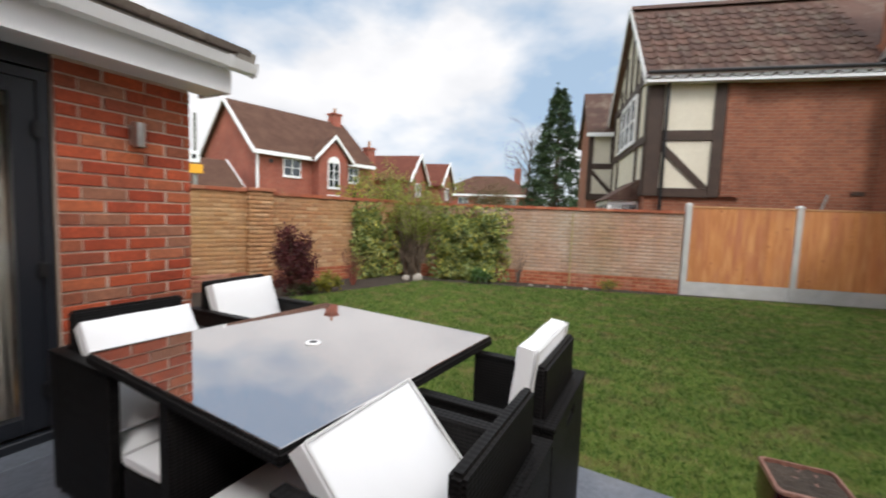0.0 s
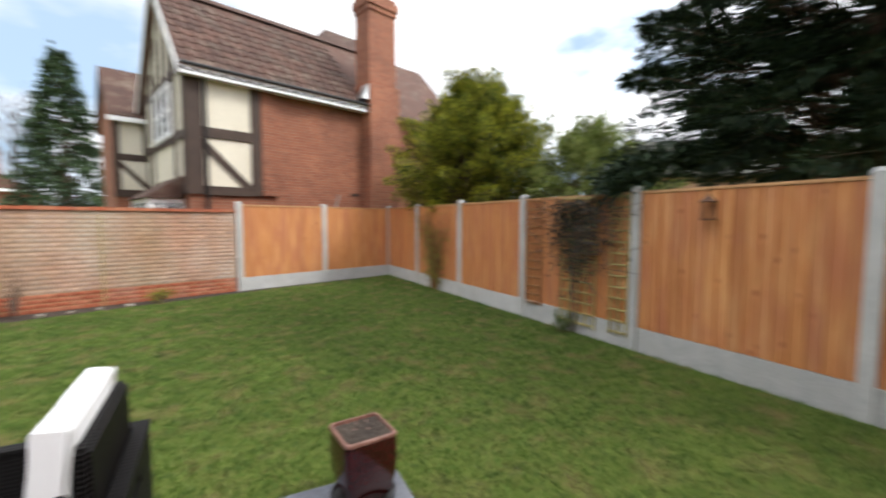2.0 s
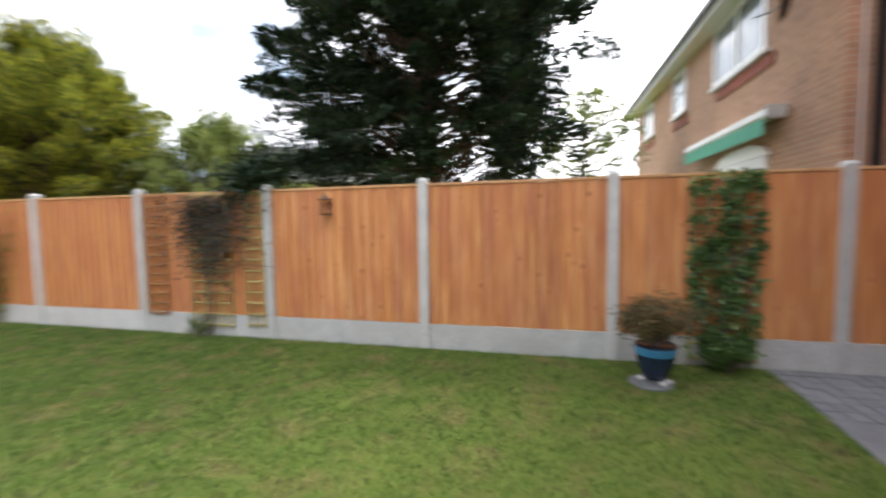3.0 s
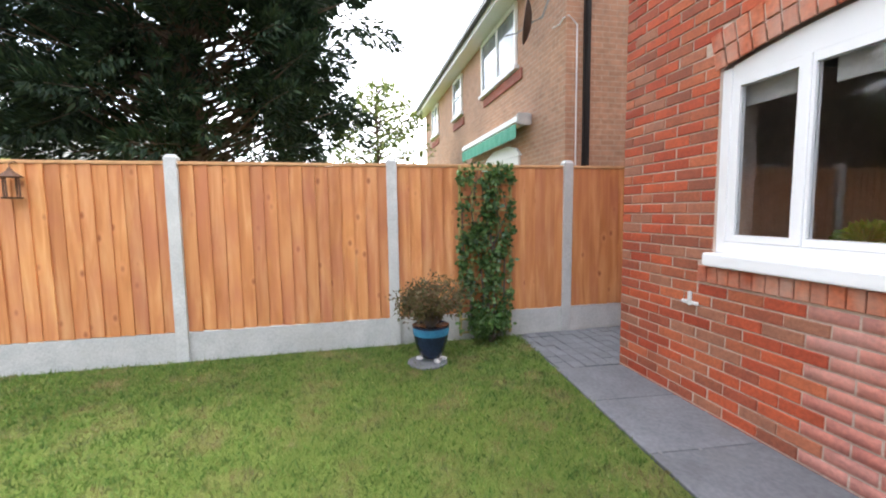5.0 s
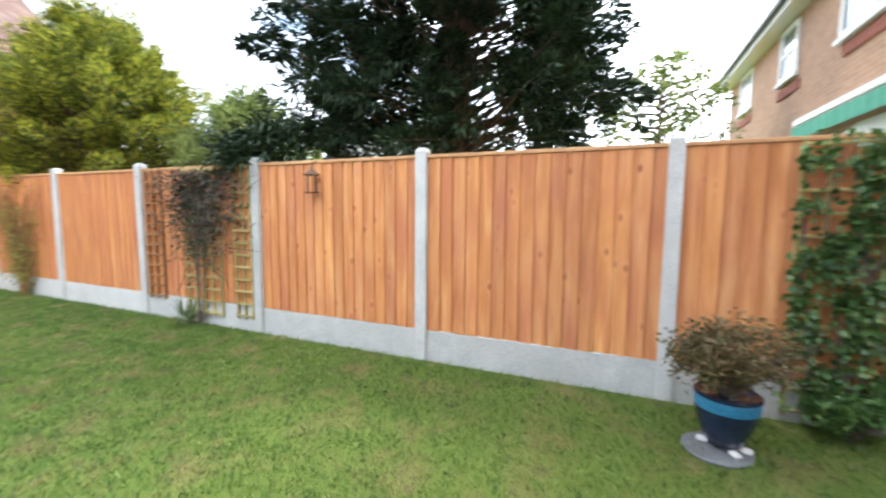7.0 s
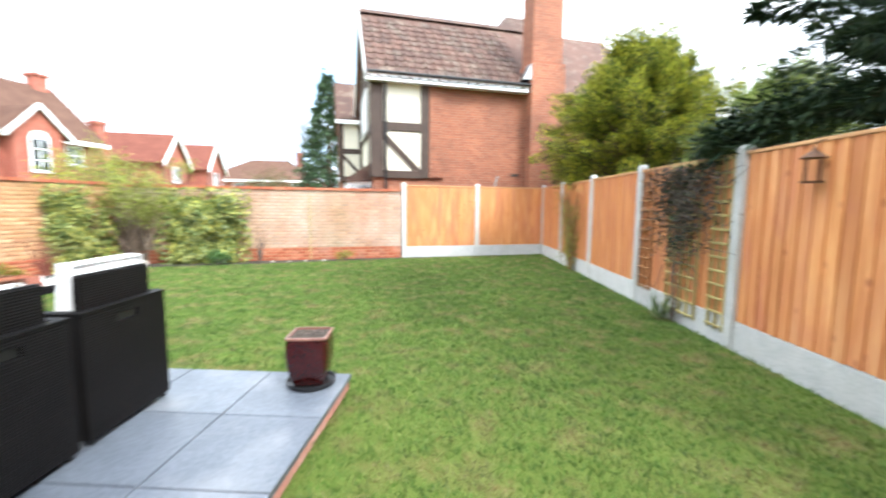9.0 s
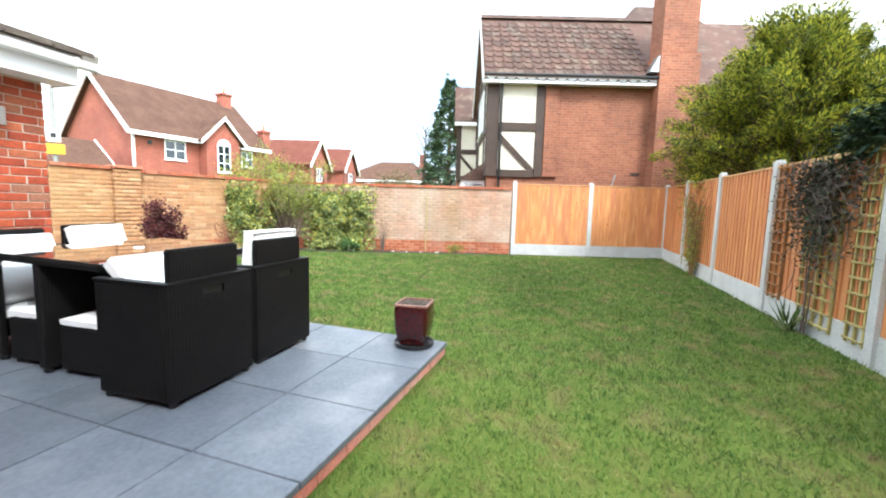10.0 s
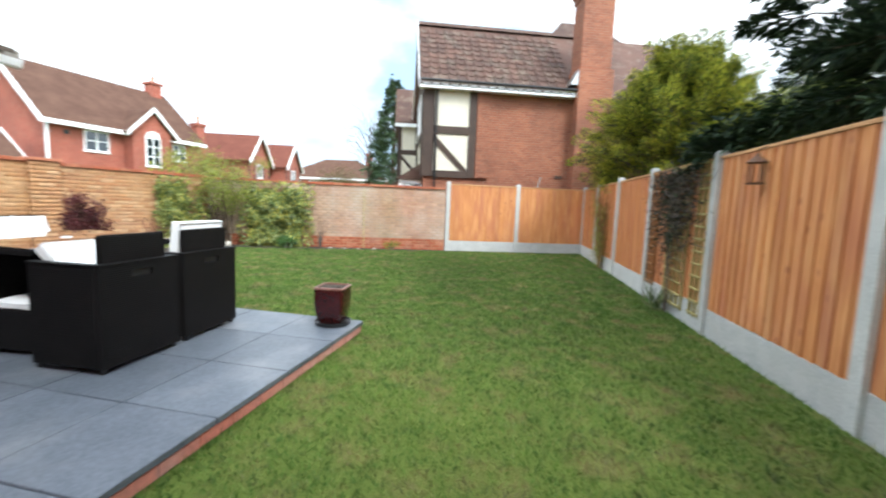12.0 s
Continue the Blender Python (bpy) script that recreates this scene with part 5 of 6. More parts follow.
# grey roofed house behind the right hand trees
grey = tagged(place(new("grey_roofed_house"), Vector((19.5, 14.5, 0)), -42), "house with a grey tiled roof behind trees", "house")
brick_part("wall", gable_block(0, 11, 0, 7, 3.9, 6.0), M["nb_brick"], grey)
part("roof", roof_slabs(-0.4, 11.4, 0, 7, 3.9, 6.0, 0.4, 0.14), M["roof_grey"], grey)
part("bargeboard", prism([(-0.45, 3.5), (3.5, 5.95), (7.28, 3.5), (7.28, 3.75), (3.5, 6.25), (-0.45, 3.75)], -0.5, -0.402, "yz"), M["upvc"], grey)

# neighbour's brown brick house to the right, its face towards +y
nb = thing("neighbour_house", (16.6, -2.8, 0), 180, "brown brick house with white windows and a green awning", "house")
brick_part("wall", box(0, 11.0, 0, 8, -0.1, 5.25), M["nb_brick"], nb)
part("roof", roof_slabs(-0.4, 11.3, 0, 8, 5.48, 8.4, 0.4, 0.14), M["roof_grey"], nb)
part("fascia", box(-0.4, 11.3, -0.36, -0.33, 5.02, 5.2), M["upvc"], nb, "white fascia board")
part("soffit", box(-0.4, 11.3, -0.329, -0.003, 5.03, 5.06), M["upvc"], nb)
part("gutter", box(-0.4, 11.3, -0.46, -0.362, 5.12, 5.21, 0.02), M["black"], nb, "black gutter")
house_window(nb, 7.28, 3.90, 2.0, 1.10, bars=(1, 0), pane="sky_pane")
house_window(nb, 4.6, 3.95, 0.95, 1.0, bars=(0, 1), pane="sky_pane")
house_window(nb, 1.4, 3.98, 1.1, 0.98, bars=(1, 0), pane="sky_pane")
for x in (7.4, 4.55, 1.35):
    brick_part("brick_sill", box(x, x + (2.1 if x > 7 else 1.15), -0.03, -0.004, 3.62, 3.80), M["h1_brick"], nb)
door = part("patio_door", boxes((7.6, 7.7, -0.04, 0.02, 0.0, 2.3), (9.3, 9.4, -0.04, 0.02, 0.0, 2.3), (7.7, 9.3, -0.04, 0.02, 2.14, 2.3), (8.42, 8.58, -0.04, 0.02, 0.0, 2.14), (7.7, 8.42, -0.04, 0.02, 1.5, 1.56), (8.58, 9.3, -0.04, 0.02, 1.5, 1.56)), M["upvc"], nb, "white patio doors")
part("pane", box(7.7, 9.3, -0.02, -0.008, 0.0, 2.14), M["sky_pane"], door)
part("arch_head", prism([(7.5, 2.304), (9.5, 2.304), (9.3, 2.45), (8.9, 2.54), (8.1, 2.54), (7.7, 2.45)], -0.05, -0.004), M["upvc"], nb)
awn = part("awning", box(6.3, 9.85, -0.24, -0.004, 2.78, 2.92, 0.03, 2), M["upvc"], nb, "rolled green awning in a white case")
bm = bmesh.new()
n = 70
vv = [[bm.verts.new((6.35 + 3.45 * i / n, -0.255 + 0.006 * math.sin(i * 1.1), z - (0.03 * abs(math.sin(i * 0.9)) if z < 2.6 else 0))) for i in range(n + 1)] for z in (2.77, 2.56)]
for i in range(n):
    bm.faces.new((vv[0][i], vv[0][i + 1], vv[1][i + 1], vv[1][i]))
ob = part("valance", bm, M["awning"], awn, "green scalloped valance")
ob.modifiers.new("thick", "SOLIDIFY").thickness = 0.006
part("end_cap", box(9.852, 9.90, -0.26, 0.0, 2.74, 2.94, 0.02, 2), M["concrete"], awn)
part("downpipe", box(11.02, 11.11, 0.24, 0.33, 0, 5.0, 0.02, 2), M["black"], nb, "black downpipe")
bm = bmesh.new()
tube(bm, [(11.03, 0.15, 0.3), (11.03, 0.15, 3.88), (11.01, 0.03, 4.0), (10.95, -0.02, 3.98), (10.85, -0.02, 3.94), (10.76, -0.08, 3.92)], [0.012] * 6, 6)
part("cable", bm, M["white_paint"], nb, "white cable")
dish = part("satellite_dish", lathe([(0.0, 0.0), (0.12, 0.012), (0.22, 0.04), (0.30, 0.085), (0.295, 0.09), (0.2, 0.05), (0.05, 0.02)], 24), M["timber"], nb, "dark satellite dish", at=pose(10.66, -0.36, 4.02, 82, 0, -26), smooth=True)
bm = bmesh.new()
tube(bm, [(0, 0, 0), (0.0, -0.15, 0.18), (0, -0.2, 0.36)], [0.012] * 3, 6)
tube(bm, [(0, 0, 0), (0.05, 0.05, -0.14), (0.1, 0.28, -0.2)], [0.018] * 3, 6)
part("arm", bm, M["pole"], dish)

# pole with a yellow sign beyond the extension
pole = thing("sign_pole", (-20.4, 12.9, 0), 50, "grey pole with a white box and yellow sign", "pole")
part("post", lathe([(0.1, 0), (0.08, 5.9), (0.0, 5.93)], 12), M["pole"], pole)
part("box", box(-0.24, 0.24, -0.24, -0.11, 3.5, 4.05, 0.03), M["upvc"], pole)
part("mark", box(-0.1, 0.1, -0.247, -0.2405, 3.68, 3.9), M["black"], pole)
part("sign", box(-0.36, 0.36, -0.2, -0.13, 2.98, 3.42, 0.015), M["yellow"], pole, "yellow sign")


# ---- garden furniture ----
def cushion_mesh(w, d, h, puff=0.018):
    """A boxy cushion with soft, slightly swollen faces."""
    bm = box(-w / 2, w / 2, -d / 2, d / 2, 0, h)
    bmesh.ops.subdivide_edges(bm, edges=bm.edges[:], cuts=5, use_grid_fill=True)
    for v in bm.verts:
        x, y, z = v.co.x / (w / 2), v.co.y / (d / 2), v.co.z / h * 2 - 1
        swell = (1 - x * x) * (1 - y * y)
        n = noise.noise(v.co * 9.0) * 0.006
        v.co.z += (puff * swell + n) * (1 if z > 0 else -1) * abs(z)
        edge = max(abs(x), abs(y))
        if abs(z) > 0.9 and edge > 0.98:
            v.co.x *= 0.955
            v.co.y *= 0.955
            v.co.z -= math.copysign(0.008, z)
        v.co.x += noise.noise(v.co * 6.0 + Vector((3, 0, 0))) * 0.004
        v.co.y += noise.noise(v.co * 6.0 + Vector((0, 5, 0))) * 0.004
    return bm


def piping_mesh(w, d, z):
    bm = bmesh.new()
    pts = [(-w / 2, -d / 2, z), (w / 2, -d / 2, z), (w / 2, d / 2, z), (-w / 2, d / 2, z)]
    for a, b in zip(pts, pts[1:] + pts[:1]):
        tube(bm, [a, b], [0.005, 0.005], 5)
    return bm


def weave_bands(bm, x0, x1, y, z0, z1, step=0.022, out=-1):
    """Horizontal flat strands standing a little proud of a panel."""
    z = z0
    k = 0
    while z + step <= z1:
        add_box(bm, x0, x1, min(y, y + out * (0.0008 + 0.0006 * (k % 2))), max(y, y + out * (0.0008 + 0.0006 * (k % 2))), z + 0.002, z + step - 0.003)
        z += step
        k += 1
    return bm


def armchair(width=0.58, depth=0.51):
    """Boxy rattan armchair: back and sides to one height, a raised backrest inside, seat and two cushions. It faces -y."""
    c = thing("rattan_armchair", (0, 0, 0), 0, "", "armchair", "rattan dining chairs")
    w, d, h = width / 2, depth / 2, 0.65
    back_rows = [(-w, -0.075, d - 0.035, d, 0.03, h), (0.075, w, d - 0.035, d, 0.03, h), (-0.075, 0.075, d - 0.035, d, 0.03, h - 0.085), (-0.075, 0.075, d - 0.035, d, h - 0.04, h)]
    bp = part("back_panel", boxes(*back_rows), M["wicker"], c)
    bm = bmesh.new()
    weave_bands(bm, -w + 0.02, w - 0.02, d, 0.04, h - 0.095, out=1)
    tagged(part("weave", bm, M["wicker"], bp), kind="stuff")
    # black block set in the handle opening to paint the shade inside it
    part("handle_slot", box(-0.074, 0.074, d - 0.03, d - 0.012, h - 0.083, h - 0.042), M["black"], bp)
    for s in (-1, 1):
        x0, x1 = sorted((s * w, s * (w - 0.04)))
        sp = part("side_panel", box(x0, x1, -d, d - 0.037, 0.03, h, 0.006), M["wicker"], c)
        bm = bmesh.new()
        z = 0.04
        while z < h - 0.03:
            add_box(bm, s * w - 0.0005 if s > 0 else s * w - 0.0012, s * w + 0.0012 if s > 0 else s * w + 0.0005, -d + 0.012, d - 0.05, z, z + 0.017)
            z += 0.022
        tagged(part("weave", bm, M["wicker"], sp), kind="stuff")
    part("rim", boxes((-w - 0.004, w + 0.004, d - 0.04, d + 0.004, h + 0.001, h + 0.016), (-w - 0.004, -w + 0.044, -d - 0.004, d - 0.041, h + 0.001, h + 0.016), (w - 0.044, w + 0.004, -d - 0.004, d - 0.041, h + 0.001, h + 0.016)), M["wicker"], c)
    part("seat", box(-w + 0.042, w - 0.042, -d + 0.02, d - 0.04, 0.22, 0.27, 0.004), M["wicker"], c)
    part("backrest", box(-w + 0.05, w - 0.05, -0.02, 0.02, 0.0, 0.50, 0.01, 2), M["wicker"], c, at=pose(0, d - 0.065, 0.335, 0, 0, 0))
    for sx in (-1, 1):
        for sy in (-1, 1):
            part("foot", lathe([(0.016, 0), (0.02, 0.004), (0.02, 0.029)], 10), M["black"], c, at=pose(sx * (w - 0.03), sy * (d - 0.03), 0))
    part("seat_cushion", cushion_mesh(width - 0.09, depth - 0.06, 0.06), M["cushion"], c, "white seat cushion", at=pose(0, -0.03, 0.272), smooth=True)
    return c


def back_cushion(chair, at):
    cu = part("back_cushion", cushion_mesh(0.47, 0.50, 0.085), M["cushion"], chair, "white back cushion", at=at, smooth=True)
    part("piping", piping_mesh(0.462, 0.492, 0.083), M["piping"], cu)


first = armchair()
LEAN = {90: pose(0, -0.045, 0.60, -124, 0, 0), 93: pose(0, 0.0, 0.60, -110, 0, 1), -90: pose(0, 0.07, 0.645, -96, 0, 0)}
spots = [((-0.385, 2.06), -90, "dark rattan armchair with white cushions, beside the lawn"), ((-1.97, 1.55), 90, "dark rattan armchair with white cushions near the glass doors"), ((-2.28, 2.34), 93, "dark rattan armchair with white cushions by the brick pier")]
copies = [copy_thing(first, pose(x, y, PATIO + 0.004, 0, 0, turn)) for (x, y), turn, _ in spots]
first.matrix_basis = pose(-0.375, 1.41, PATIO + 0.004, 0, 0, -90)
tagged(first, "dark rattan armchair with a back cushion fallen forward")
for ob, (_, turn, text) in zip(copies, spots):
    tagged(ob, text)
    back_cushion(ob, LEAN[turn])
back_cushion(first, pose(-0.01, -0.11, 0.53, -46, 0, 0))

table = thing("rattan_table", (-1.22, 1.83, PATIO + 0.004), -3.5, "square dark rattan table with a reflective glass top", "table")
tw, td = 0.595, 0.625
part("tabletop", box(-tw, tw, -td, td, 0.68, 0.722, 0.008, 2), M["wicker"], table)
gt = part("glass_top", box(-tw + 0.012, tw - 0.012, -td + 0.012, td - 0.012, 0.7225, 0.7285, 0.002), M["table_glass"], table, "dark glass sheet")
part("parasol_ring", lathe([(0.018, 0.7286), (0.034, 0.7286), (0.034, 0.733), (0.03, 0.735), (0.018, 0.735)], 24), M["upvc"], table, "white parasol ring")
# solid black disc standing in for the shade down the open parasol hole
part("parasol_hole", lathe([(0.0, 0.7287), (0.019, 0.7287), (0.019, 0.7355), (0.0, 0.7355)], 20), M["black"], table)
part("divider", box(-0.03, 0.03, -td + 0.01, td - 0.01, 0.03, 0.679, 0.005), M["wicker"], table)
part("divider", box(-tw + 0.16, -0.031, -0.03, 0.03, 0.03, 0.679, 0.005), M["wicker"], table)
part("divider", box(0.031, tw - 0.16, -0.03, 0.03, 0.03, 0.679, 0.005), M["wicker"], table)
for y in (-td + 0.04, td - 0.04):
    part("foot", lathe([(0.02, 0), (0.024, 0.004), (0.024, 0.029)], 10), M["black"], table, at=pose(0, y, 0))


def footstool():
    s = thing("footstool", (0, 0, 0), 0, "dark rattan footstool with white cushion under the table", "footstool", "rattan footstools")
    part("body", box(-0.19, 0.19, -0.19, 0.19, 0.025, 0.30, 0.008, 2), M["wicker"], s)
    for sx in (-1, 1):
        for sy in (-1, 1):
            part("foot", lathe([(0.015, 0), (0.018, 0.004), (0.018, 0.024)], 10), M["black"], s, at=pose(sx * 0.16, sy * 0.16, 0))
    cu = part("cushion", cushion_mesh(0.37, 0.37, 0.05), M["cushion"], s, "white stool cushion", at=pose(0, 0, 0.302), smooth=True)
    return s


stool = footstool()
for x, y in ((-1.48, 2.09), (-0.99, 2.09), (-0.97, 1.45)):
    copy_thing(stool, pose(x, y, PATIO + 0.004, 0, 0, RNG.uniform(-3, 3)))
stool.matrix_basis = pose(-1.47, 1.47, PATIO + 0.004, 0, 0, 2)

# ---- pots ----
pot = thing("square_planter", (0.695, 2.54, PATIO + 0.004), 4, "glossy maroon square planter filled with soil", "planter")
part("saucer", lathe([(0.13, 0.0), (0.155, 0.006), (0.16, 0.03), (0.15, 0.03), (0.145, 0.012), (0.0, 0.012)], 28), M["black"], pot, "black plastic saucer", smooth=True)


def square_ring(rows, inner):
    """A square vessel with rounded corners from (half width, height) steps; the last steps turn inside."""
    bm, rings = bmesh.new(), []
    for hw, z in rows:
        r = hw * 0.22
        ring = []
        for cx, cy, a0 in ((1, 1, 0), (-1, 1, 90), (-1, -1, 180), (1, -1, 270)):
            for k in range(5):
                a = radians(a0 + 22.5 * k)
                ring.append(bm.verts.new((cx * (hw - r) + r * math.cos(a), cy * (hw - r) + r * math.sin(a), z)))
        rings.append(ring)
    for r, s in zip(rings, rings[1:]):
        for k in range(20):
            bm.faces.new((r[k], r[(k + 1) % 20], s[(k + 1) % 20], s[k]))
    bm.faces.new(rings[0][::-1])
    bm.faces.new(rings[-1])
    return bm


part("body", square_ring([(0.086, 0.014), (0.096, 0.02), (0.113, 0.07), (0.126, 0.14), (0.132, 0.22), (0.131, 0.30), (0.128, 0.325)], 0), M["pot_glaze"], pot, smooth=True)
part("rim", square_ring([(0.1285, 0.3255), (0.132, 0.328), (0.132, 0.338), (0.128, 0.343), (0.117, 0.343), (0.115, 0.3262)], 0), M["pot_rim"], pot, "worn pale rim", smooth=True)
bm = bmesh.new()
n = 12
grid = [[bm.verts.new((-0.112 + 0.224 * i / n, -0.112 + 0.224 * j / n, 0.331 + 0.01 * noise.noise(Vector((i * 0.7, j * 0.7, 1.0))))) for j in range(n + 1)] for i in range(n + 1)]
for i in range(n):
    for j in range(n):
        bm.faces.new((grid[i][j], grid[i + 1][j], grid[i + 1][j + 1], grid[i][j + 1]))
part("soil", bm, M["soil"], pot, "dark potting soil")

stone = thing("stepping_stone", (3.64, -0.43, 0), 0, "round grey stepping stone sunk in the lawn", "stepping stone")
part("disc", lathe([(0.17, -0.03), (0.175, 0.012), (0.165, 0.02), (0.0, 0.021)], 28), M["path_slab"], stone)
blue = thing("blue_pot", (3.67, -0.47, 0.045), 0, "glazed navy and turquoise pot on white feet", "plant pot")
part("body", lathe([(0.07565, 0.0), (0.09345, 0.01), (0.1202, 0.07), (0.1451, 0.15), (0.1571, 0.21)], 32), M["navy_glaze"], blue, smooth=True)
part("band", lathe([(0.1575, 0.211), (0.162, 0.24), (0.162, 0.26), (0.1584, 0.275)], 32), M["blue_glaze"], blue, "turquoise glazed band", smooth=True)
part("rim", lathe([(0.1589, 0.2755), (0.1655, 0.279), (0.1655, 0.288), (0.1566, 0.293), (0.1469, 0.285), (0, 0.27)], 32), M["navy_glaze"], blue, "dark glazed rim", smooth=True)
for a in (200, 250, 320, 80):
    part("pot_foot", box(-0.03, 0.03, -0.022, 0.022, 0, 0.026, 0.008, 2), M["white_paint"], blue, "white pot foot", at=pose(0.105 * math.cos(radians(a)), 0.105 * math.sin(radians(a)), -0.026, 0, 0, a))


# ---- plants ----
def rest(name, parent, at, along, face, length, width, material, fold=0.25):
    ob = link(name, leaf_mesh(name, at, along, face, length, width, fold), material, parent)
    return tagged(ob, kind="stuff")


def twigs(name, parent, lines, material, sides=5):
    bm = bmesh.new()
    for pts, radii in lines:
        tube(bm, pts, radii, sides)
    return tagged(part(name, bm, material, parent), kind="stuff")


def bush(name, at, radius, height, leaves, size, tint, stems, stem_tint, label, category="shrub", low=0.0, squash=1.0, least=0.45):
    """A loose shrub: stems fanning from the foot, leaves in clumps about their tips."""
    b = thing(name, at, RNG.uniform(0, 360), label, category)
    lines, tips = [], []
    for i in range(stems):
        a, r = RNG.uniform(0, math.tau), radius * math.sqrt(RNG.uniform(0.05, 1.0))
        z = low + (height - low) * RNG.uniform(least, 1.0) * (1 - 0.35 * (r / radius) ** 2)
        tip = np.array([r * math.cos(a), r * math.sin(a) * squash, z])
        mid = tip * np.array([0.45, 0.45, 0.55]) + RNG.normal(size=3) * 0.04 * radius
        lines.append(([(tip[0] * 0.08, tip[1] * 0.08, low * 0.9), tuple(mid), tuple(tip)], [0.008 + 0.012 * radius, 0.006, 0.0025]))
        tips += [tip, mid * 0.35 + tip * 0.65]
    twigs("stemwork", b, lines, M[stem_tint])
    if leaves:
        tips = np.array(tips)
        pick = tips[RNG.integers(0, len(tips), leaves)]
        p = pick + RNG.normal(size=(leaves, 3)) * radius * 0.17
        p[:, 2] = np.maximum(p[:, 2], 0.02)
        d = unit(rand_dirs(leaves) + np.array([0, 0, 0.35]))
        rest("foliage", b, p, d, rand_dirs(leaves), size * RNG.uniform(0.6, 1.3, leaves), size * 0.55, M[tint])
    return b


bush("potted_shrub", (3.67, -0.47, 0.315), 0.27, 0.44, 3200, 0.035, "brown_shrub", 44, "twig", "brownish small-leaved shrub growing in the blue pot")


def climber_sheet(name, origin, right, up_len, width, out, count, size, tint, label, shape, category="climber", stems=6, depth=1.0):
    """Leaves hung over an upright face. shape(s, t) gives how full it is at a share across and up."""
    c = thing(name, tuple(origin), 0, label, category)
    right, out = np.array(right), np.array(out)
    s, t = RNG.uniform(0, 1, count * 3), RNG.uniform(0, 1, count * 3)
    keep = np.array([RNG.uniform() < shape(a, b) for a, b in zip(s, t)])
    s, t = s[keep][:count], t[keep][:count]
    n = len(s)
    lump = np.array([noise.noise(Vector((a * width * 3.2, b * up_len * 3.2, 2.0))) for a, b in zip(s, t)])
    thick = 0.05 + depth * (0.10 + 0.16 * lump).clip(0, None) * (0.6 + 0.6 * (1 - t))
    p = right * (s * width)[:, None] + np.array([0, 0, 1.0]) * (t * up_len)[:, None] + out * (thick * RNG.uniform(0.3, 1.0, n))[:, None]
    d = unit(rand_dirs(n) * 0.8 + np.array([0, 0, -0.5]) + out * 0.5)
    f = unit(out + rand_dirs(n) * 0.6)
    rest("foliage", c, p, d, f, size * RNG.uniform(0.6, 1.3, n), size * 0.85, M[tint], 0.12)
    lines = []
    for i in range(stems):
        a = RNG.uniform(0.15, 0.85)
        pts = [tuple(right * width * (a + RNG.normal() * 0.05 * k) + np.array([0, 0, up_len * 0.95 * k / 4]) + out * 0.03) for k in range(5)]
        lines.append((pts, [0.014, 0.011, 0.009, 0.006, 0.003]))
    twigs("stemwork", c, lines, M["twig"])
    return c


def full(edge=0.08):
    def f(s, t):
        e = min(s, 1 - s, (1 - t) * 1.2)
        wob = 0.5 + 0.5 * noise.noise(Vector((s * 5, t * 7, 4.0)))
        return 1.0 if e > edge * (0.3 + wob) else 0.12
    return f


def patchy(s, t):
    return 0.9 if noise.noise(Vector((s * 4.5, t * 8.0, 9.0))) > -0.10 + 0.45 * abs(s - 0.5) else 0.10


# evergreen climber on the side trellis
climber_sheet("evergreen_climber", (FENCE_X - 0.07, -0.84, 0.10), (0, -1, 0), 1.72, 0.60, (-1, 0, 0), 1900, 0.05, "climber", "dark green climber covering the trellis", patchy, depth=0.4)
bm_at = (FENCE_X - 0.22, -1.17, 0)
bush("low_evergreen", bm_at, 0.17, 0.34, 700, 0.06, "climber", 14, "twig", "dark green leafy plant at the trellis foot")
# variegated ivy on the walls
iv = back(-9.22, -0.03)
climber_sheet("variegated_ivy", iv, tuple(ALONG), 1.66, 1.85, tuple(-AWAY), 11000, 0.07, "ivy", "thick variegated yellow-green ivy over the back wall", full(0.2), depth=1.5)
left_out = (-LEFT_DIR).cross(Vector((0, 0, 1)))
p0 = WALL_A + LEFT_DIR * 1.38 + left_out * 0.03
climber_sheet("variegated_ivy", p0, tuple(-LEFT_DIR), 1.66, 0.80, tuple(left_out), 4600, 0.062, "ivy", "variegated ivy climbing the yellow brick wall", full(0.14))
p0 = WALL_A + LEFT_DIR * 0.66 + left_out * 0.03
climber_sheet("variegated_ivy", p0, tuple(-LEFT_DIR), 1.2, 0.6, tuple(left_out), 1500, 0.06, "ivy", "sparse low ivy on the brick wall", patchy)

# leaning spring shrub in the corner of the walls, rising over the coping
sh = thing("corner_shrub", (-4.82, 8.48, 0), 0, "leaning bare-stemmed shrub with fresh yellow-green leaves", "shrub")
lines, tips = [], []
for i in range(22):
    a = RNG.uniform(0, math.tau)
    base = np.array([RNG.normal() * 0.13, RNG.normal() * 0.10, 0])
    tip = np.array([RNG.uniform(-1.5, 0.9), RNG.uniform(-0.35, 0.55), RNG.uniform(1.3, 2.55)])
    tip[2] -= 0.35 * max(0, tip[0])
    mid = base * 0.5 + tip * 0.5 + np.array([0.15, 0, 0.15]) * RNG.uniform(0, 1)
    lines.append(([tuple(base), tuple(mid), tuple(tip)], [0.034 if i < 7 else 0.02, 0.02 if i < 7 else 0.012, 0.005]))
    for k in range(7):
        s = mid + (tip - mid) * RNG.uniform(0.1, 1.0)
        e = s + np.array([RNG.normal() * 0.28, RNG.normal() * 0.22, RNG.uniform(-0.05, 0.36)])
        lines.append(([tuple(s), tuple(e)], [0.005, 0.002]))
        tips += [s * 0.5 + e * 0.5, e]
twigs("stemwork", sh, lines, M["bark"])
tips = np.array(tips)
n = 7200
p = tips[RNG.integers(0, len(tips), n)] + RNG.normal(size=(n, 3)) * 0.085
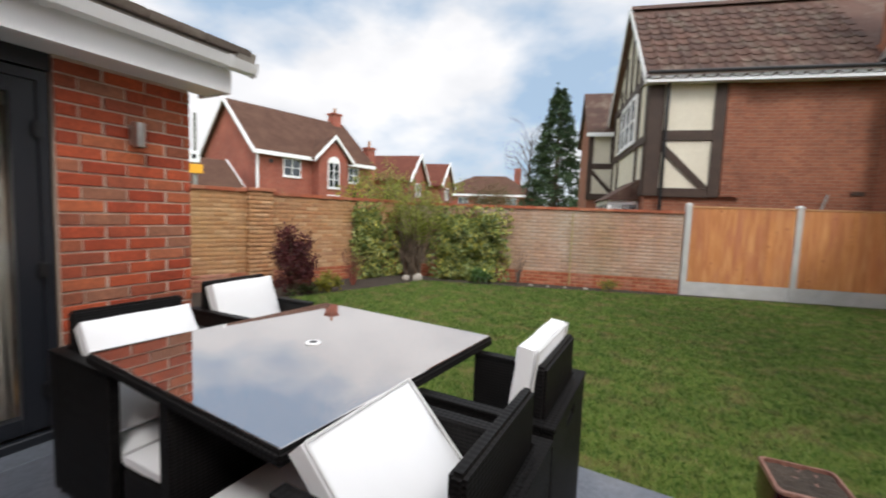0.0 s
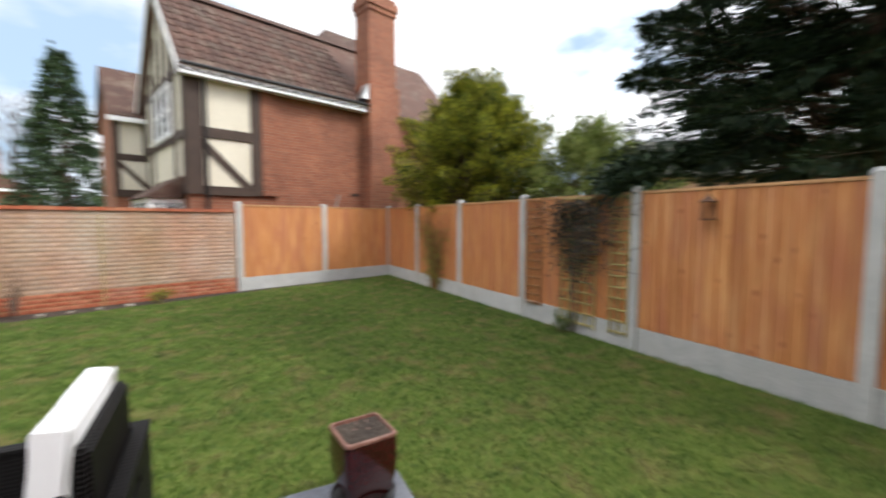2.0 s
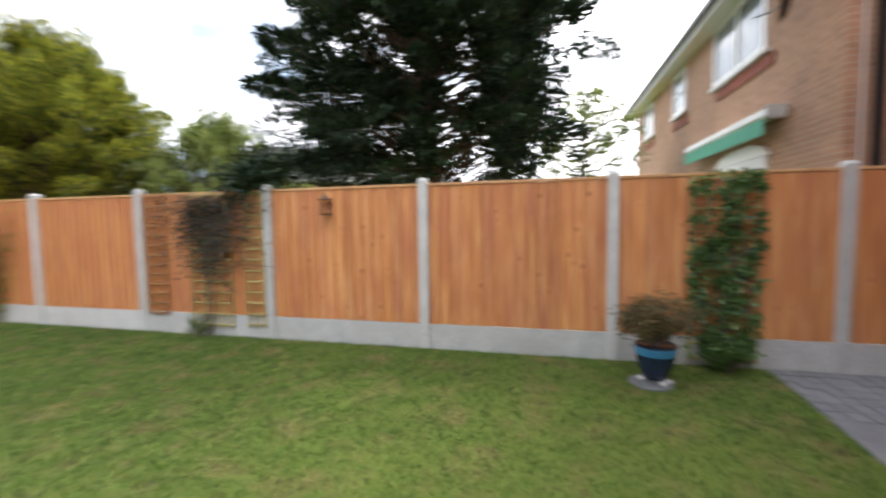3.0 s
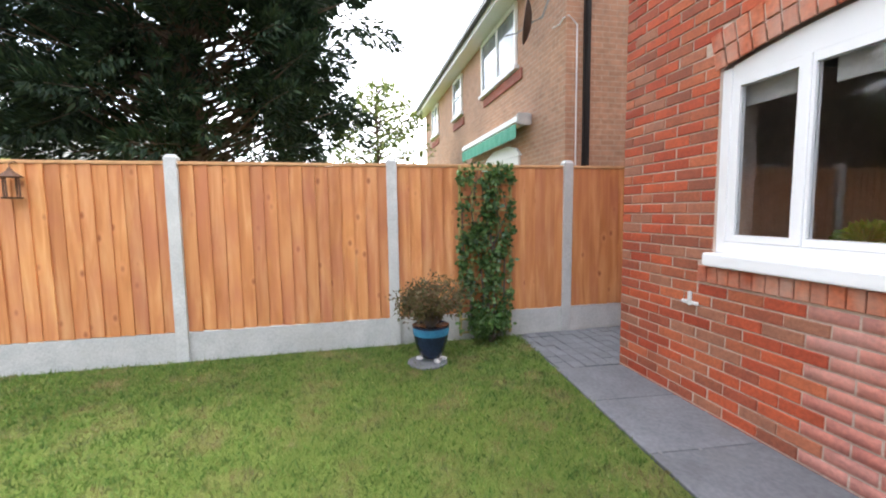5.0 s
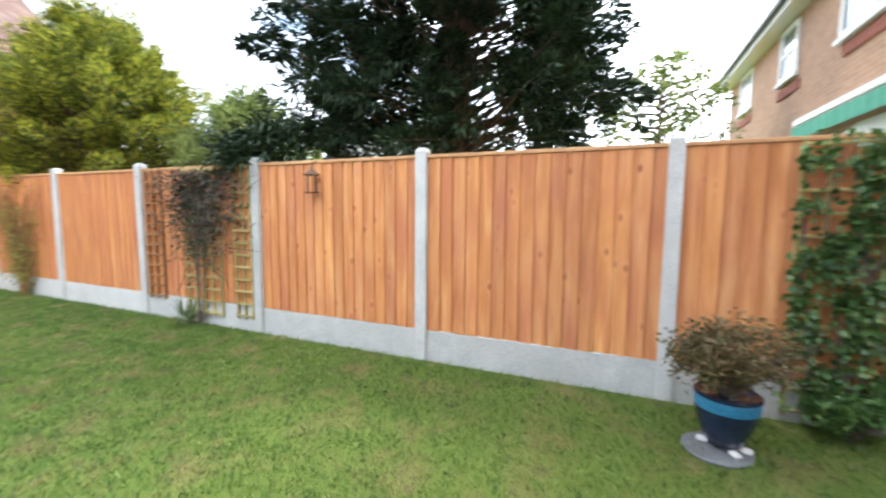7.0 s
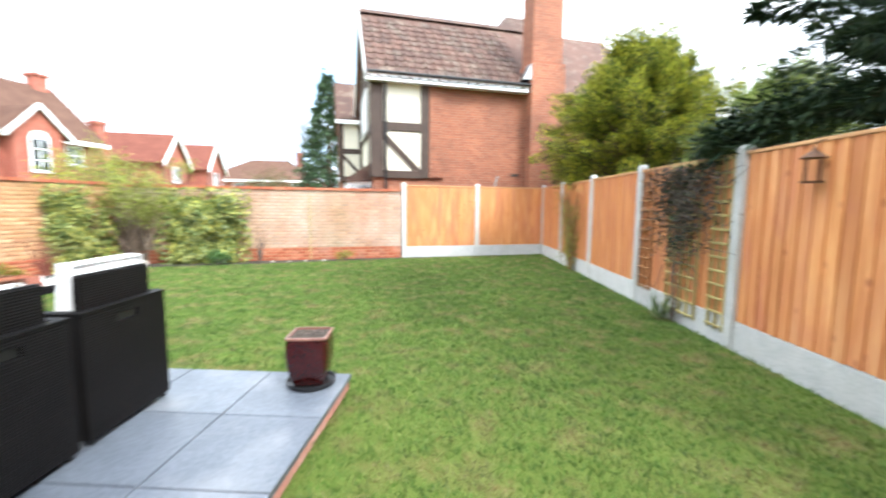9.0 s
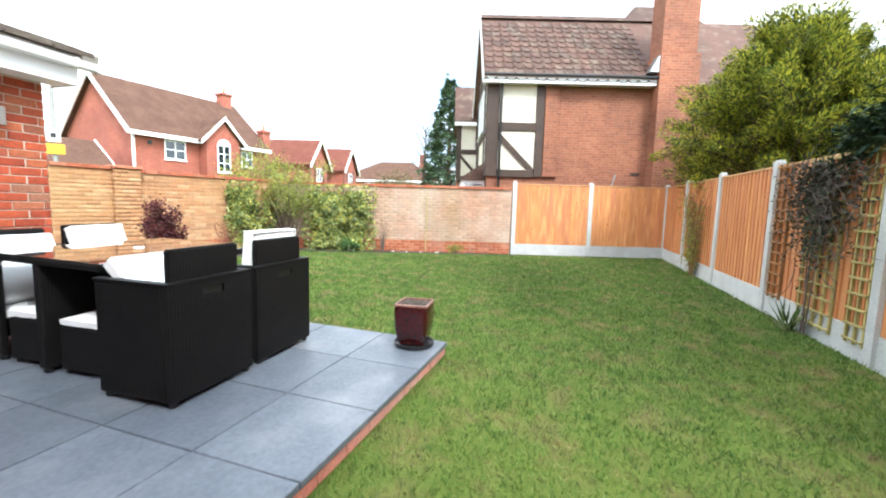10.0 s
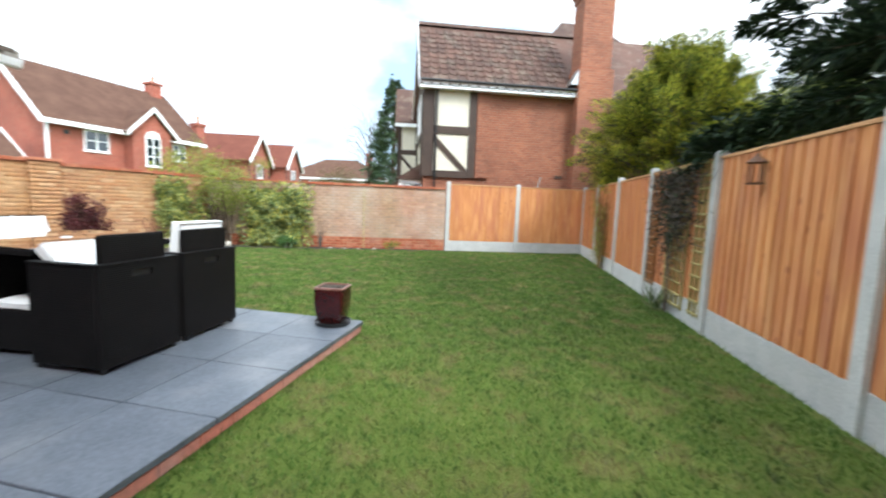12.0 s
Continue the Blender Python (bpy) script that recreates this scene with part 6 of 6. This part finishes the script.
rest("foliage", sh, p, rand_dirs(n), rand_dirs(n), 0.055 * RNG.uniform(0.6, 1.3, n), 0.03, M["willow"])

bush("red_acer", (-5.27, 5.36, 0), 0.34, 1.25, 4200, 0.055, "acer", 34, "bark", "dark red-leaved acer against the brick wall", least=0.25)
bush("yellow_shrub", (-5.05, 5.95, 0), 0.24, 0.32, 900, 0.05, "yellow_shrub", 22, "twig", "small golden shrub at the lawn's edge")
bush("small_green_plant", (-5.2, 5.65, 0), 0.18, 0.18, 300, 0.06, "strap", 10, "twig", "low pale green plant at the lawn's edge")
bush("red_stemmed_shrub", (-5.15, 6.75, 0), 0.26, 0.85, 110, 0.04, "acer", 24, "red_twig", "nearly bare shrub with red stems")
bush("bare_shrub", tuple(back(-7.18, -0.28)), 0.28, 0.85, 0, 0.03, "acer", 12, "twig", "small bare brown shrub against the wall")
bush("low_yellow_plant", tuple(back(-5.35, -0.4)), 0.2, 0.28, 260, 0.05, "yellow_shrub", 12, "twig", "sparse yellow plant in the back bed")
bush("ground_fern", tuple(back(-8.0, -0.5)), 0.25, 0.3, 420, 0.07, "climber", 14, "twig", "dark green fern at the ivy's foot")
for u, v, s in ((-9.3, -0.75, 0.11), (-9.55, -0.8, 0.08), (-6.9, -0.42, 0.05), (-6.2, -0.4, 0.04), (-5.8, -0.42, 0.055), (-6.55, -0.4, 0.035)):
    bm = bmesh.new()
    bmesh.ops.create_icosphere(bm, subdivisions=2, radius=s)
    for v_ in bm.verts:
        v_.co *= 1 + 0.28 * noise.noise(v_.co * 9 + Vector((u, v, 0)))
        v_.co.z = v_.co.z * 0.62 if abs(u) < 9 else v_.co.z
    tagged(part("rock", bm, M["stone"], at=Matrix.Translation(back(u, v, s * 0.35)), smooth=True), "pale garden rock in the soil bed", "rock", "bed rocks")
bm = bmesh.new()
tube(bm, [tuple(back(-6.1, -0.05, 0)), tuple(back(-6.1, -0.03, 1.58))], [0.012, 0.01], 7)
tagged(part("garden_cane", bm, M["trellis"]), "yellow bamboo cane leaning on the wall", "garden cane")
bush("white_primrose", (-5.25, 5.35, 0), 0.10, 0.10, 90, 0.05, "strap", 6, "twig", "tiny pale plant at the bed edge")


# bare climber on the middle trellis and wiry shrub by the far fence
def wiry(name, at, lines_n, spread, height, label, leafn, tint, top_heavy):
    w = thing(name, at, 0, label, "climber")
    lines, tips = [], []
    for i in range(lines_n):
        y0 = RNG.normal() * 0.05
        t_ = np.array([RNG.uniform(-0.10, -0.01), RNG.uniform(-spread, spread), height * RNG.uniform(0.75, 1.0)])
        mid = np.array([-0.05, t_[1] * 0.35 + RNG.normal() * 0.05, t_[2] * 0.55])
        lines.append(([(-0.03, y0, 0), tuple(mid), tuple(t_)], [0.008, 0.006, 0.003]))
        for k in range(9):
            s = mid + (t_ - mid) * RNG.uniform(0.0, 1.0) if top_heavy else np.array([0, y0, 0]) + (t_ - np.array([0, y0, 0])) * RNG.uniform(0.1, 1.0)
            e = s + np.array([RNG.uniform(-0.12, 0.02), RNG.normal() * 0.16, RNG.normal() * 0.12])
            lines.append(([tuple(s), tuple((s + e) / 2 + RNG.normal(size=3) * 0.02), tuple(e)], [0.004, 0.003, 0.0015]))
            tips += [e, (s + e) / 2]
    twigs("stemwork", w, lines, M["twig" if top_heavy else "trellis_brown"], 4)
    tips = np.array(tips)
    p = tips[RNG.integers(0, len(tips), leafn)] + RNG.normal(size=(leafn, 3)) * np.array([0.03, 0.06, 0.05])
    rest("foliage", w, p, rand_dirs(leafn), rand_dirs(leafn), 0.045 * RNG.uniform(0.6, 1.4, leafn), 0.022, M[tint])
    return w


tangle = wiry("bare_climber", (FENCE_X - 0.07, 4.50, 0), 4, 0.25, 1.70, "dark wiry climber tangled over the trellis top", 260, "conifer", True)
lines = []
for i in range(260):
    s = np.array([RNG.uniform(-0.14, 0.0), RNG.normal() * 0.30 - 0.05, 1.70 - abs(RNG.normal()) * 0.42])
    e = s + np.array([RNG.normal() * 0.03, RNG.normal() * 0.2, RNG.normal() * 0.14])
    lines.append(([tuple(s), tuple((s + e) / 2 + RNG.normal(size=3) * 0.03), tuple(e)], [0.005, 0.004, 0.002]))
twigs("tangle", tangle, lines, M["twig"], 4)
n = 1500
p = np.stack([RNG.uniform(-0.14, 0.0, n), RNG.normal(size=n) * 0.30 - 0.05, 1.72 - np.abs(RNG.normal(size=n)) * 0.42], 1)
rest("dead_leaves", tangle, p, rand_dirs(n), rand_dirs(n), 0.05 * RNG.uniform(0.6, 1.4, n), 0.024, M["dead_leaf"])
wiry("wiry_shrub", (FENCE_X - 0.07, 8.40, 0), 40, 0.80, 1.65, "thin wiry shrub against the far fence", 1100, "willow", False)
st = thing("strap_leaved_plant", (FENCE_X - 0.16, 4.62, 0), 0, "small strap-leaved plant at the trellis foot", "plant")
n = 40
d = unit(np.stack([RNG.normal(size=n) * 0.6, RNG.normal(size=n) * 0.6, np.ones(n)], 1))
rest("foliage", st, RNG.normal(size=(n, 3)) * np.array([0.03, 0.03, 0]), d, rand_dirs(n), RNG.uniform(0.18, 0.4, n), 0.022, M["strap"])

feeder = thing("bird_feeder", (FENCE_X - 0.10, 2.85, 1.48), 0, "rusty metal lantern feeder hanging on the fence", "bird feeder")
part("roof", lathe([(0.075, 0.17), (0.08, 0.175), (0.02, 0.225), (0.008, 0.25)], 8), M["rust"], feeder)
part("base", lathe([(0.065, 0.0), (0.07, 0.012), (0.0, 0.014)], 8), M["rust"], feeder)
for a in range(0, 360, 90):
    part("bar", box(-0.005, 0.005, -0.005, 0.005, 0.012, 0.172), M["rust"], feeder, at=pose(0.055 * math.cos(radians(a)), 0.055 * math.sin(radians(a)), 0))
part("hook", tube(bmesh.new(), [(0, 0, 0.25), (0.0, 0, 0.28), (0.05, 0, 0.30), (0.095, 0, 0.30)], [0.004] * 4, 6), M["rust"], feeder)


# ---- trees ----
def tree(name, at, label, height, radius, low, branches, per, spray, tint, profile, droop=0.15, trunk=0.16, upward=0.25, lean=(0, 0)):
    """An evergreen: tapered trunk, limbs of uneven length, and sprays of foliage along each limb."""
    t = thing(name, at, 0, label, "tree")
    twigs("trunk", t, [([(0, 0, -0.05), (lean[0] * 0.3, lean[1] * 0.3, height * 0.4), (lean[0], lean[1], height * 0.97)], [trunk, trunk * 0.7, 0.02])], M["bark"], 10)
    lines, P, D, S = [], [], [], []
    for i in range(branches):
        h = low + (height - low) * ((i + RNG.uniform(0, 1)) / branches) ** 0.9
        a = i * 2.399 + RNG.normal() * 0.35
        r = radius * profile((h - low) / (height - low)) * RNG.uniform(0.68, 1.12)
        k = h / height
        start = np.array([lean[0] * k, lean[1] * k, h * 0.985 - 0.1 * r])
        out = np.array([math.cos(a), math.sin(a), 0])
        q = np.linspace(0.12, 1.0, 6)
        z = upward * r * q - droop * r * q * q * 2.0
        pts = start + out * (r * q)[:, None] + np.array([0, 0, 1.0]) * z[:, None] + RNG.normal(size=(6, 3)) * 0.03 * r
        lines.append(([tuple(start)] + [tuple(x) for x in pts], [0.02 + 0.012 * r, 0.02 + 0.01 * r, 0.02, 0.015, 0.012, 0.009, 0.004]))
        n = int(per * (0.35 + r / radius))
        u = RNG.uniform(0.15, 1.0, n) ** 0.75
        idx = np.clip(u * 5, 0, 4.999)
        lo_, fr = idx.astype(int), (idx % 1)[:, None]
        c = pts[lo_] * (1 - fr) + pts[lo_ + 1] * fr
        side = np.cross(out, (0, 0, 1.0))
        wide = 0.30 * r * (1.05 - u)[:, None] + 0.12
        c = c + side * RNG.normal(size=(n, 1)) * wide * 0.75 + np.array([0, 0, 1.0]) * RNG.normal(size=(n, 1)) * 0.10
        P.append(c)
        D.append(out * 0.7 + side * RNG.normal(size=(n, 1)) * 0.7 + rand_dirs(n) * 0.5 + np.array([0, 0, -droop + upward * 0.5]))
        S.append(RNG.uniform(0.6, 1.35, n) * spray)
    twigs("branchwork", t, lines, M["bark"], 5)
    P, D, S = np.concatenate(P), unit(np.concatenate(D)), np.concatenate(S)
    # each spray is three slim leaflets fanned about one direction
    n = len(P)
    P3, S3 = np.repeat(P, 3, 0), np.repeat(S, 3)
    D3 = np.repeat(D, 3, 0) + rand_dirs(3 * n) * 0.45
    F3 = unit(np.array([0, 0, 1.0]) + rand_dirs(3 * n) * 0.7)
    rest("crown", t, P3, D3, F3, S3, S3 * 0.30, M[tint])
    return t


def bushy(q):
    return math.sin(math.pi * min(1, 0.18 + 0.82 * q)) ** 0.55


def conical(q):
    return (1 - q) ** 0.8 * 0.95 + 0.05


def wide_cone(q):
    return min(1.0, 0.8 + 0.8 * q) * (1 - max(0, q - 0.2) ** 1.6 * 0.75)


def plume_tree(name, at, label, height, radius, low, plumes, per, length, leaf, tint, profile, rise, trunk, inner=0.5, slim=0.22):
    """A conifer made of feathery plumes: each limb ends in a tapering brush of slim scale-leaved sprays."""
    t = thing(name, at, 0, label, "tree")
    twigs("trunk", t, [([(0, 0, -0.05), (0.05, 0.03, height * 0.45), (0, 0, height * 0.93)], [trunk, trunk * 0.7, 0.02])], M["bark"], 10)
    lines, P, D, S = [], [], [], []
    for i in range(plumes):
        q = ((i + RNG.uniform(0, 1)) / plumes) ** 0.85
        a = i * 2.399 + RNG.normal() * 0.3
        r = radius * profile(q) * RNG.uniform(inner, 1.0) ** 0.6 * RNG.uniform(0.86, 1.10)
        out = np.array([math.cos(a), math.sin(a), 0])
        k = length * RNG.uniform(0.6, 1.3)
        up = rise * RNG.uniform(0.5, 1.5) + 0.8 * q ** 3
        d = unit(out + np.array([0, 0, up]) + RNG.normal(size=3) * 0.34)
        base = out * max(r - 0.75 * k, 0.05) + np.array([0, 0, low + (height - low) * q - up * 0.35 * k])
        tip = base + d * k
        lines.append(([(0, 0, max(base[2] - 0.3 * r, 0.2)), tuple(base), tuple(base + d * k * 0.8)], [0.012 + 0.006 * r, 0.010, 0.003]))
        n = int(per * RNG.uniform(0.6, 1.3))
        u = RNG.uniform(0, 1, n) ** 0.8
        side = unit(np.cross(d, rand_dirs(n)))
        w = k * (0.36 * (1 - u) ** 0.7 * np.minimum(1, 0.35 + 2.2 * u) + 0.03)
        spread = (w * RNG.uniform(0, 1, n) ** 0.5)[:, None]
        P.append(base + d * (k * u)[:, None] + side * spread * np.array([1, 1, 0.7]))
        D.append(d * 0.9 + side * 0.75 + rand_dirs(n) * 0.3)
        S.append(leaf * RNG.uniform(0.6, 1.35, n) * (1.1 - 0.35 * u))
    twigs("branchwork", t, lines, M["bark"], 5)
    P, D, S = np.concatenate(P), unit(np.concatenate(D)), np.concatenate(S)
    P[:, 2] = np.maximum(P[:, 2], 0.05)
    F = unit(np.array([0, 0, 1.0]) + rand_dirs(len(P)) * 0.8)
    rest("crown", t, P, D, F, S, S * slim, M[tint])
    return t


def dome(q):
    return math.sin(math.pi * min(1, 0.22 + 0.78 * q)) ** 0.6


plume_tree("dark_conifer", (6.55, 2.3, 0), "large dark green conifer spreading over the fence", 9.5, 2.65, 1.9, 760, 380, 0.85, 0.13, "conifer", wide_cone, 0.12, 0.24, 0.4, 0.26)
plume_tree("golden_conifer", (5.95, 9.5, 0), "bushy golden-green conifer behind the corner fence", 4.75, 2.3, 1.5, 400, 380, 0.98, 0.105, "golden", dome, 0.6, 0.10, 0.3, 0.22)
plume_tree("pale_bush", (7.1, 6.9, 0), "pale green variegated bush behind the fence", 3.35, 1.8, 0.5, 190, 260, 0.7, 0.10, "pale_bush", dome, 0.55, 0.07, 0.35, 0.25)
tree("far_spruce", (-6.9, 30.5, 0), "tall narrow spruce beyond the houses", 10.6, 3.0, 0.8, 170, 38, 0.34, "spruce", conical, droop=0.16, trunk=0.2, upward=0.1)
tree("pale_bush", (12.2, -0.6, 0), "sparse green tree beside the brown house", 5.0, 1.7, 1.2, 80, 30, 0.16, "pale_bush", bushy, droop=0.1, trunk=0.08, upward=0.4)
bush("far_round_shrub", (-17.5, 45.0, 0), 3.0, 4.8, 5200, 0.20, "brown_shrub", 90, "twig", "rounded olive-brown tree before a far house", "tree")
bush("garden_hedge", (-9.6, 13.2, 0), 1.4, 2.75, 4200, 0.10, "golden", 60, "twig", "rounded light green shrub behind the wall", "shrub")
bush("white_blossom_shrub", (-11.2, 9.9, 0), 1.3, 1.95, 700, 0.06, "strap", 50, "twig", "bare shrub with pale buds behind the wall", "shrub")
bare = thing("bare_tree", (-9.3, 31.5, 0), 0, "bare winter tree beside the spruce", "tree")
lines = [([(0, 0, 0), (0.1, 0, 4.0), (0.2, 0, 8.0)], [0.14, 0.09, 0.02])]
for i in range(46):
    z = RNG.uniform(2.5, 7.5)
    a = RNG.uniform(0, math.tau)
    l = RNG.uniform(0.8, 2.2)
    e = np.array([math.cos(a) * l, math.sin(a) * l, z + l * RNG.uniform(0.5, 1.0)])
    lines.append(([(0.1, 0, z), tuple(e * np.array([0.5, 0.5, 1]) * np.array([1, 1, 0.97])), tuple(e)], [0.035, 0.02, 0.006]))
    for k in range(4):
        s = np.array([0.1, 0, z]) + (e - np.array([0.1, 0, z])) * RNG.uniform(0.4, 1)
        lines.append(([tuple(s), tuple(s + rand_dirs(1)[0] * 0.6 + np.array([0, 0, 0.35]))], [0.012, 0.004]))
twigs("branchwork", bare, lines, M["twig"], 4)

# low limb of the big conifer hanging over the fence
limb = thing("overhanging_bough", (FENCE_X + 0.35, 3.95, 1.80), 0, "dark conifer bough hanging over the fence top", "bough")
n = 3600
u = RNG.uniform(0, 1, n)
p = np.stack([1.8 * u - 0.5, RNG.normal(size=n) * 0.36 * (0.35 + u), 0.62 * u + 0.10 + RNG.normal(size=n) * (0.10 + 0.12 * u)], 1)
twigs("stem", limb, [([(1.8, 0, 0.78), (0.6, 0.05, 0.4), (-0.4, 0.0, 0.06)], [0.035, 0.022, 0.006])], M["bark"])
rest("sprays", limb, p, unit(np.array([-0.8, 0, -0.25]) + rand_dirs(n) * 0.6), unit(np.array([0, 0, 1.0]) + rand_dirs(n) * 0.5), RNG.uniform(0.08, 0.19, n), 0.034, M["conifer"])

# ---- grass ----
poly = lawn_outline()


def inside(x, y):
    hit = np.zeros(len(x), bool)
    for (x0, y0), (x1, y1) in zip(poly, poly[1:] + poly[:1]):
        cross = (y0 > y) != (y1 > y)
        with np.errstate(divide="ignore", invalid="ignore"):
            hit ^= cross & (x < (x1 - x0) * (y - y0) / (y1 - y0) + x0)
    return hit


want = 420000
gx, gy = RNG.uniform(-5.7, 4.24, want), RNG.uniform(-1.6, 11.1, want)
near = np.hypot(gx - 2.0, gy - 0.5)
keep = inside(gx, gy) & (RNG.uniform(0, 1, want) < np.clip(1.25 - near / 11.0, 0.25, 1.0))
gx, gy = gx[keep], gy[keep]
n = len(gx)
tall = np.array([0.5 + 0.9 * noise.noise(Vector((a * 1.3, b * 1.3, 0))) for a, b in zip(gx[::8], gy[::8])]).repeat(8)[:n]
tall = np.pad(tall, (0, n - len(tall)), constant_values=0.5)
d = unit(np.stack([RNG.normal(size=n) * 0.55, RNG.normal(size=n) * 0.55, np.ones(n)], 1))
at = np.stack([gx, gy, np.full(n, -0.004)], 1)
h = (0.024 + 0.020 * tall.clip(0, 1)) * RNG.uniform(0.7, 1.5, n)
side = unit(np.cross(d, rand_dirs(n))) * 0.0042
near_scale = (0.8 + np.hypot(gx - 2.0, gy - 0.5)[:, None] / 6.0)
v = np.stack([at - side * near_scale, at + side * near_scale, at + d * h[:, None]], 1).reshape(-1, 3)
tagged(link("grass", fast_mesh("grass", v, np.arange(3 * n).reshape(-1, 3)), M["grass"]), "short green grass blades of the lawn", "grass", kind="stuff")
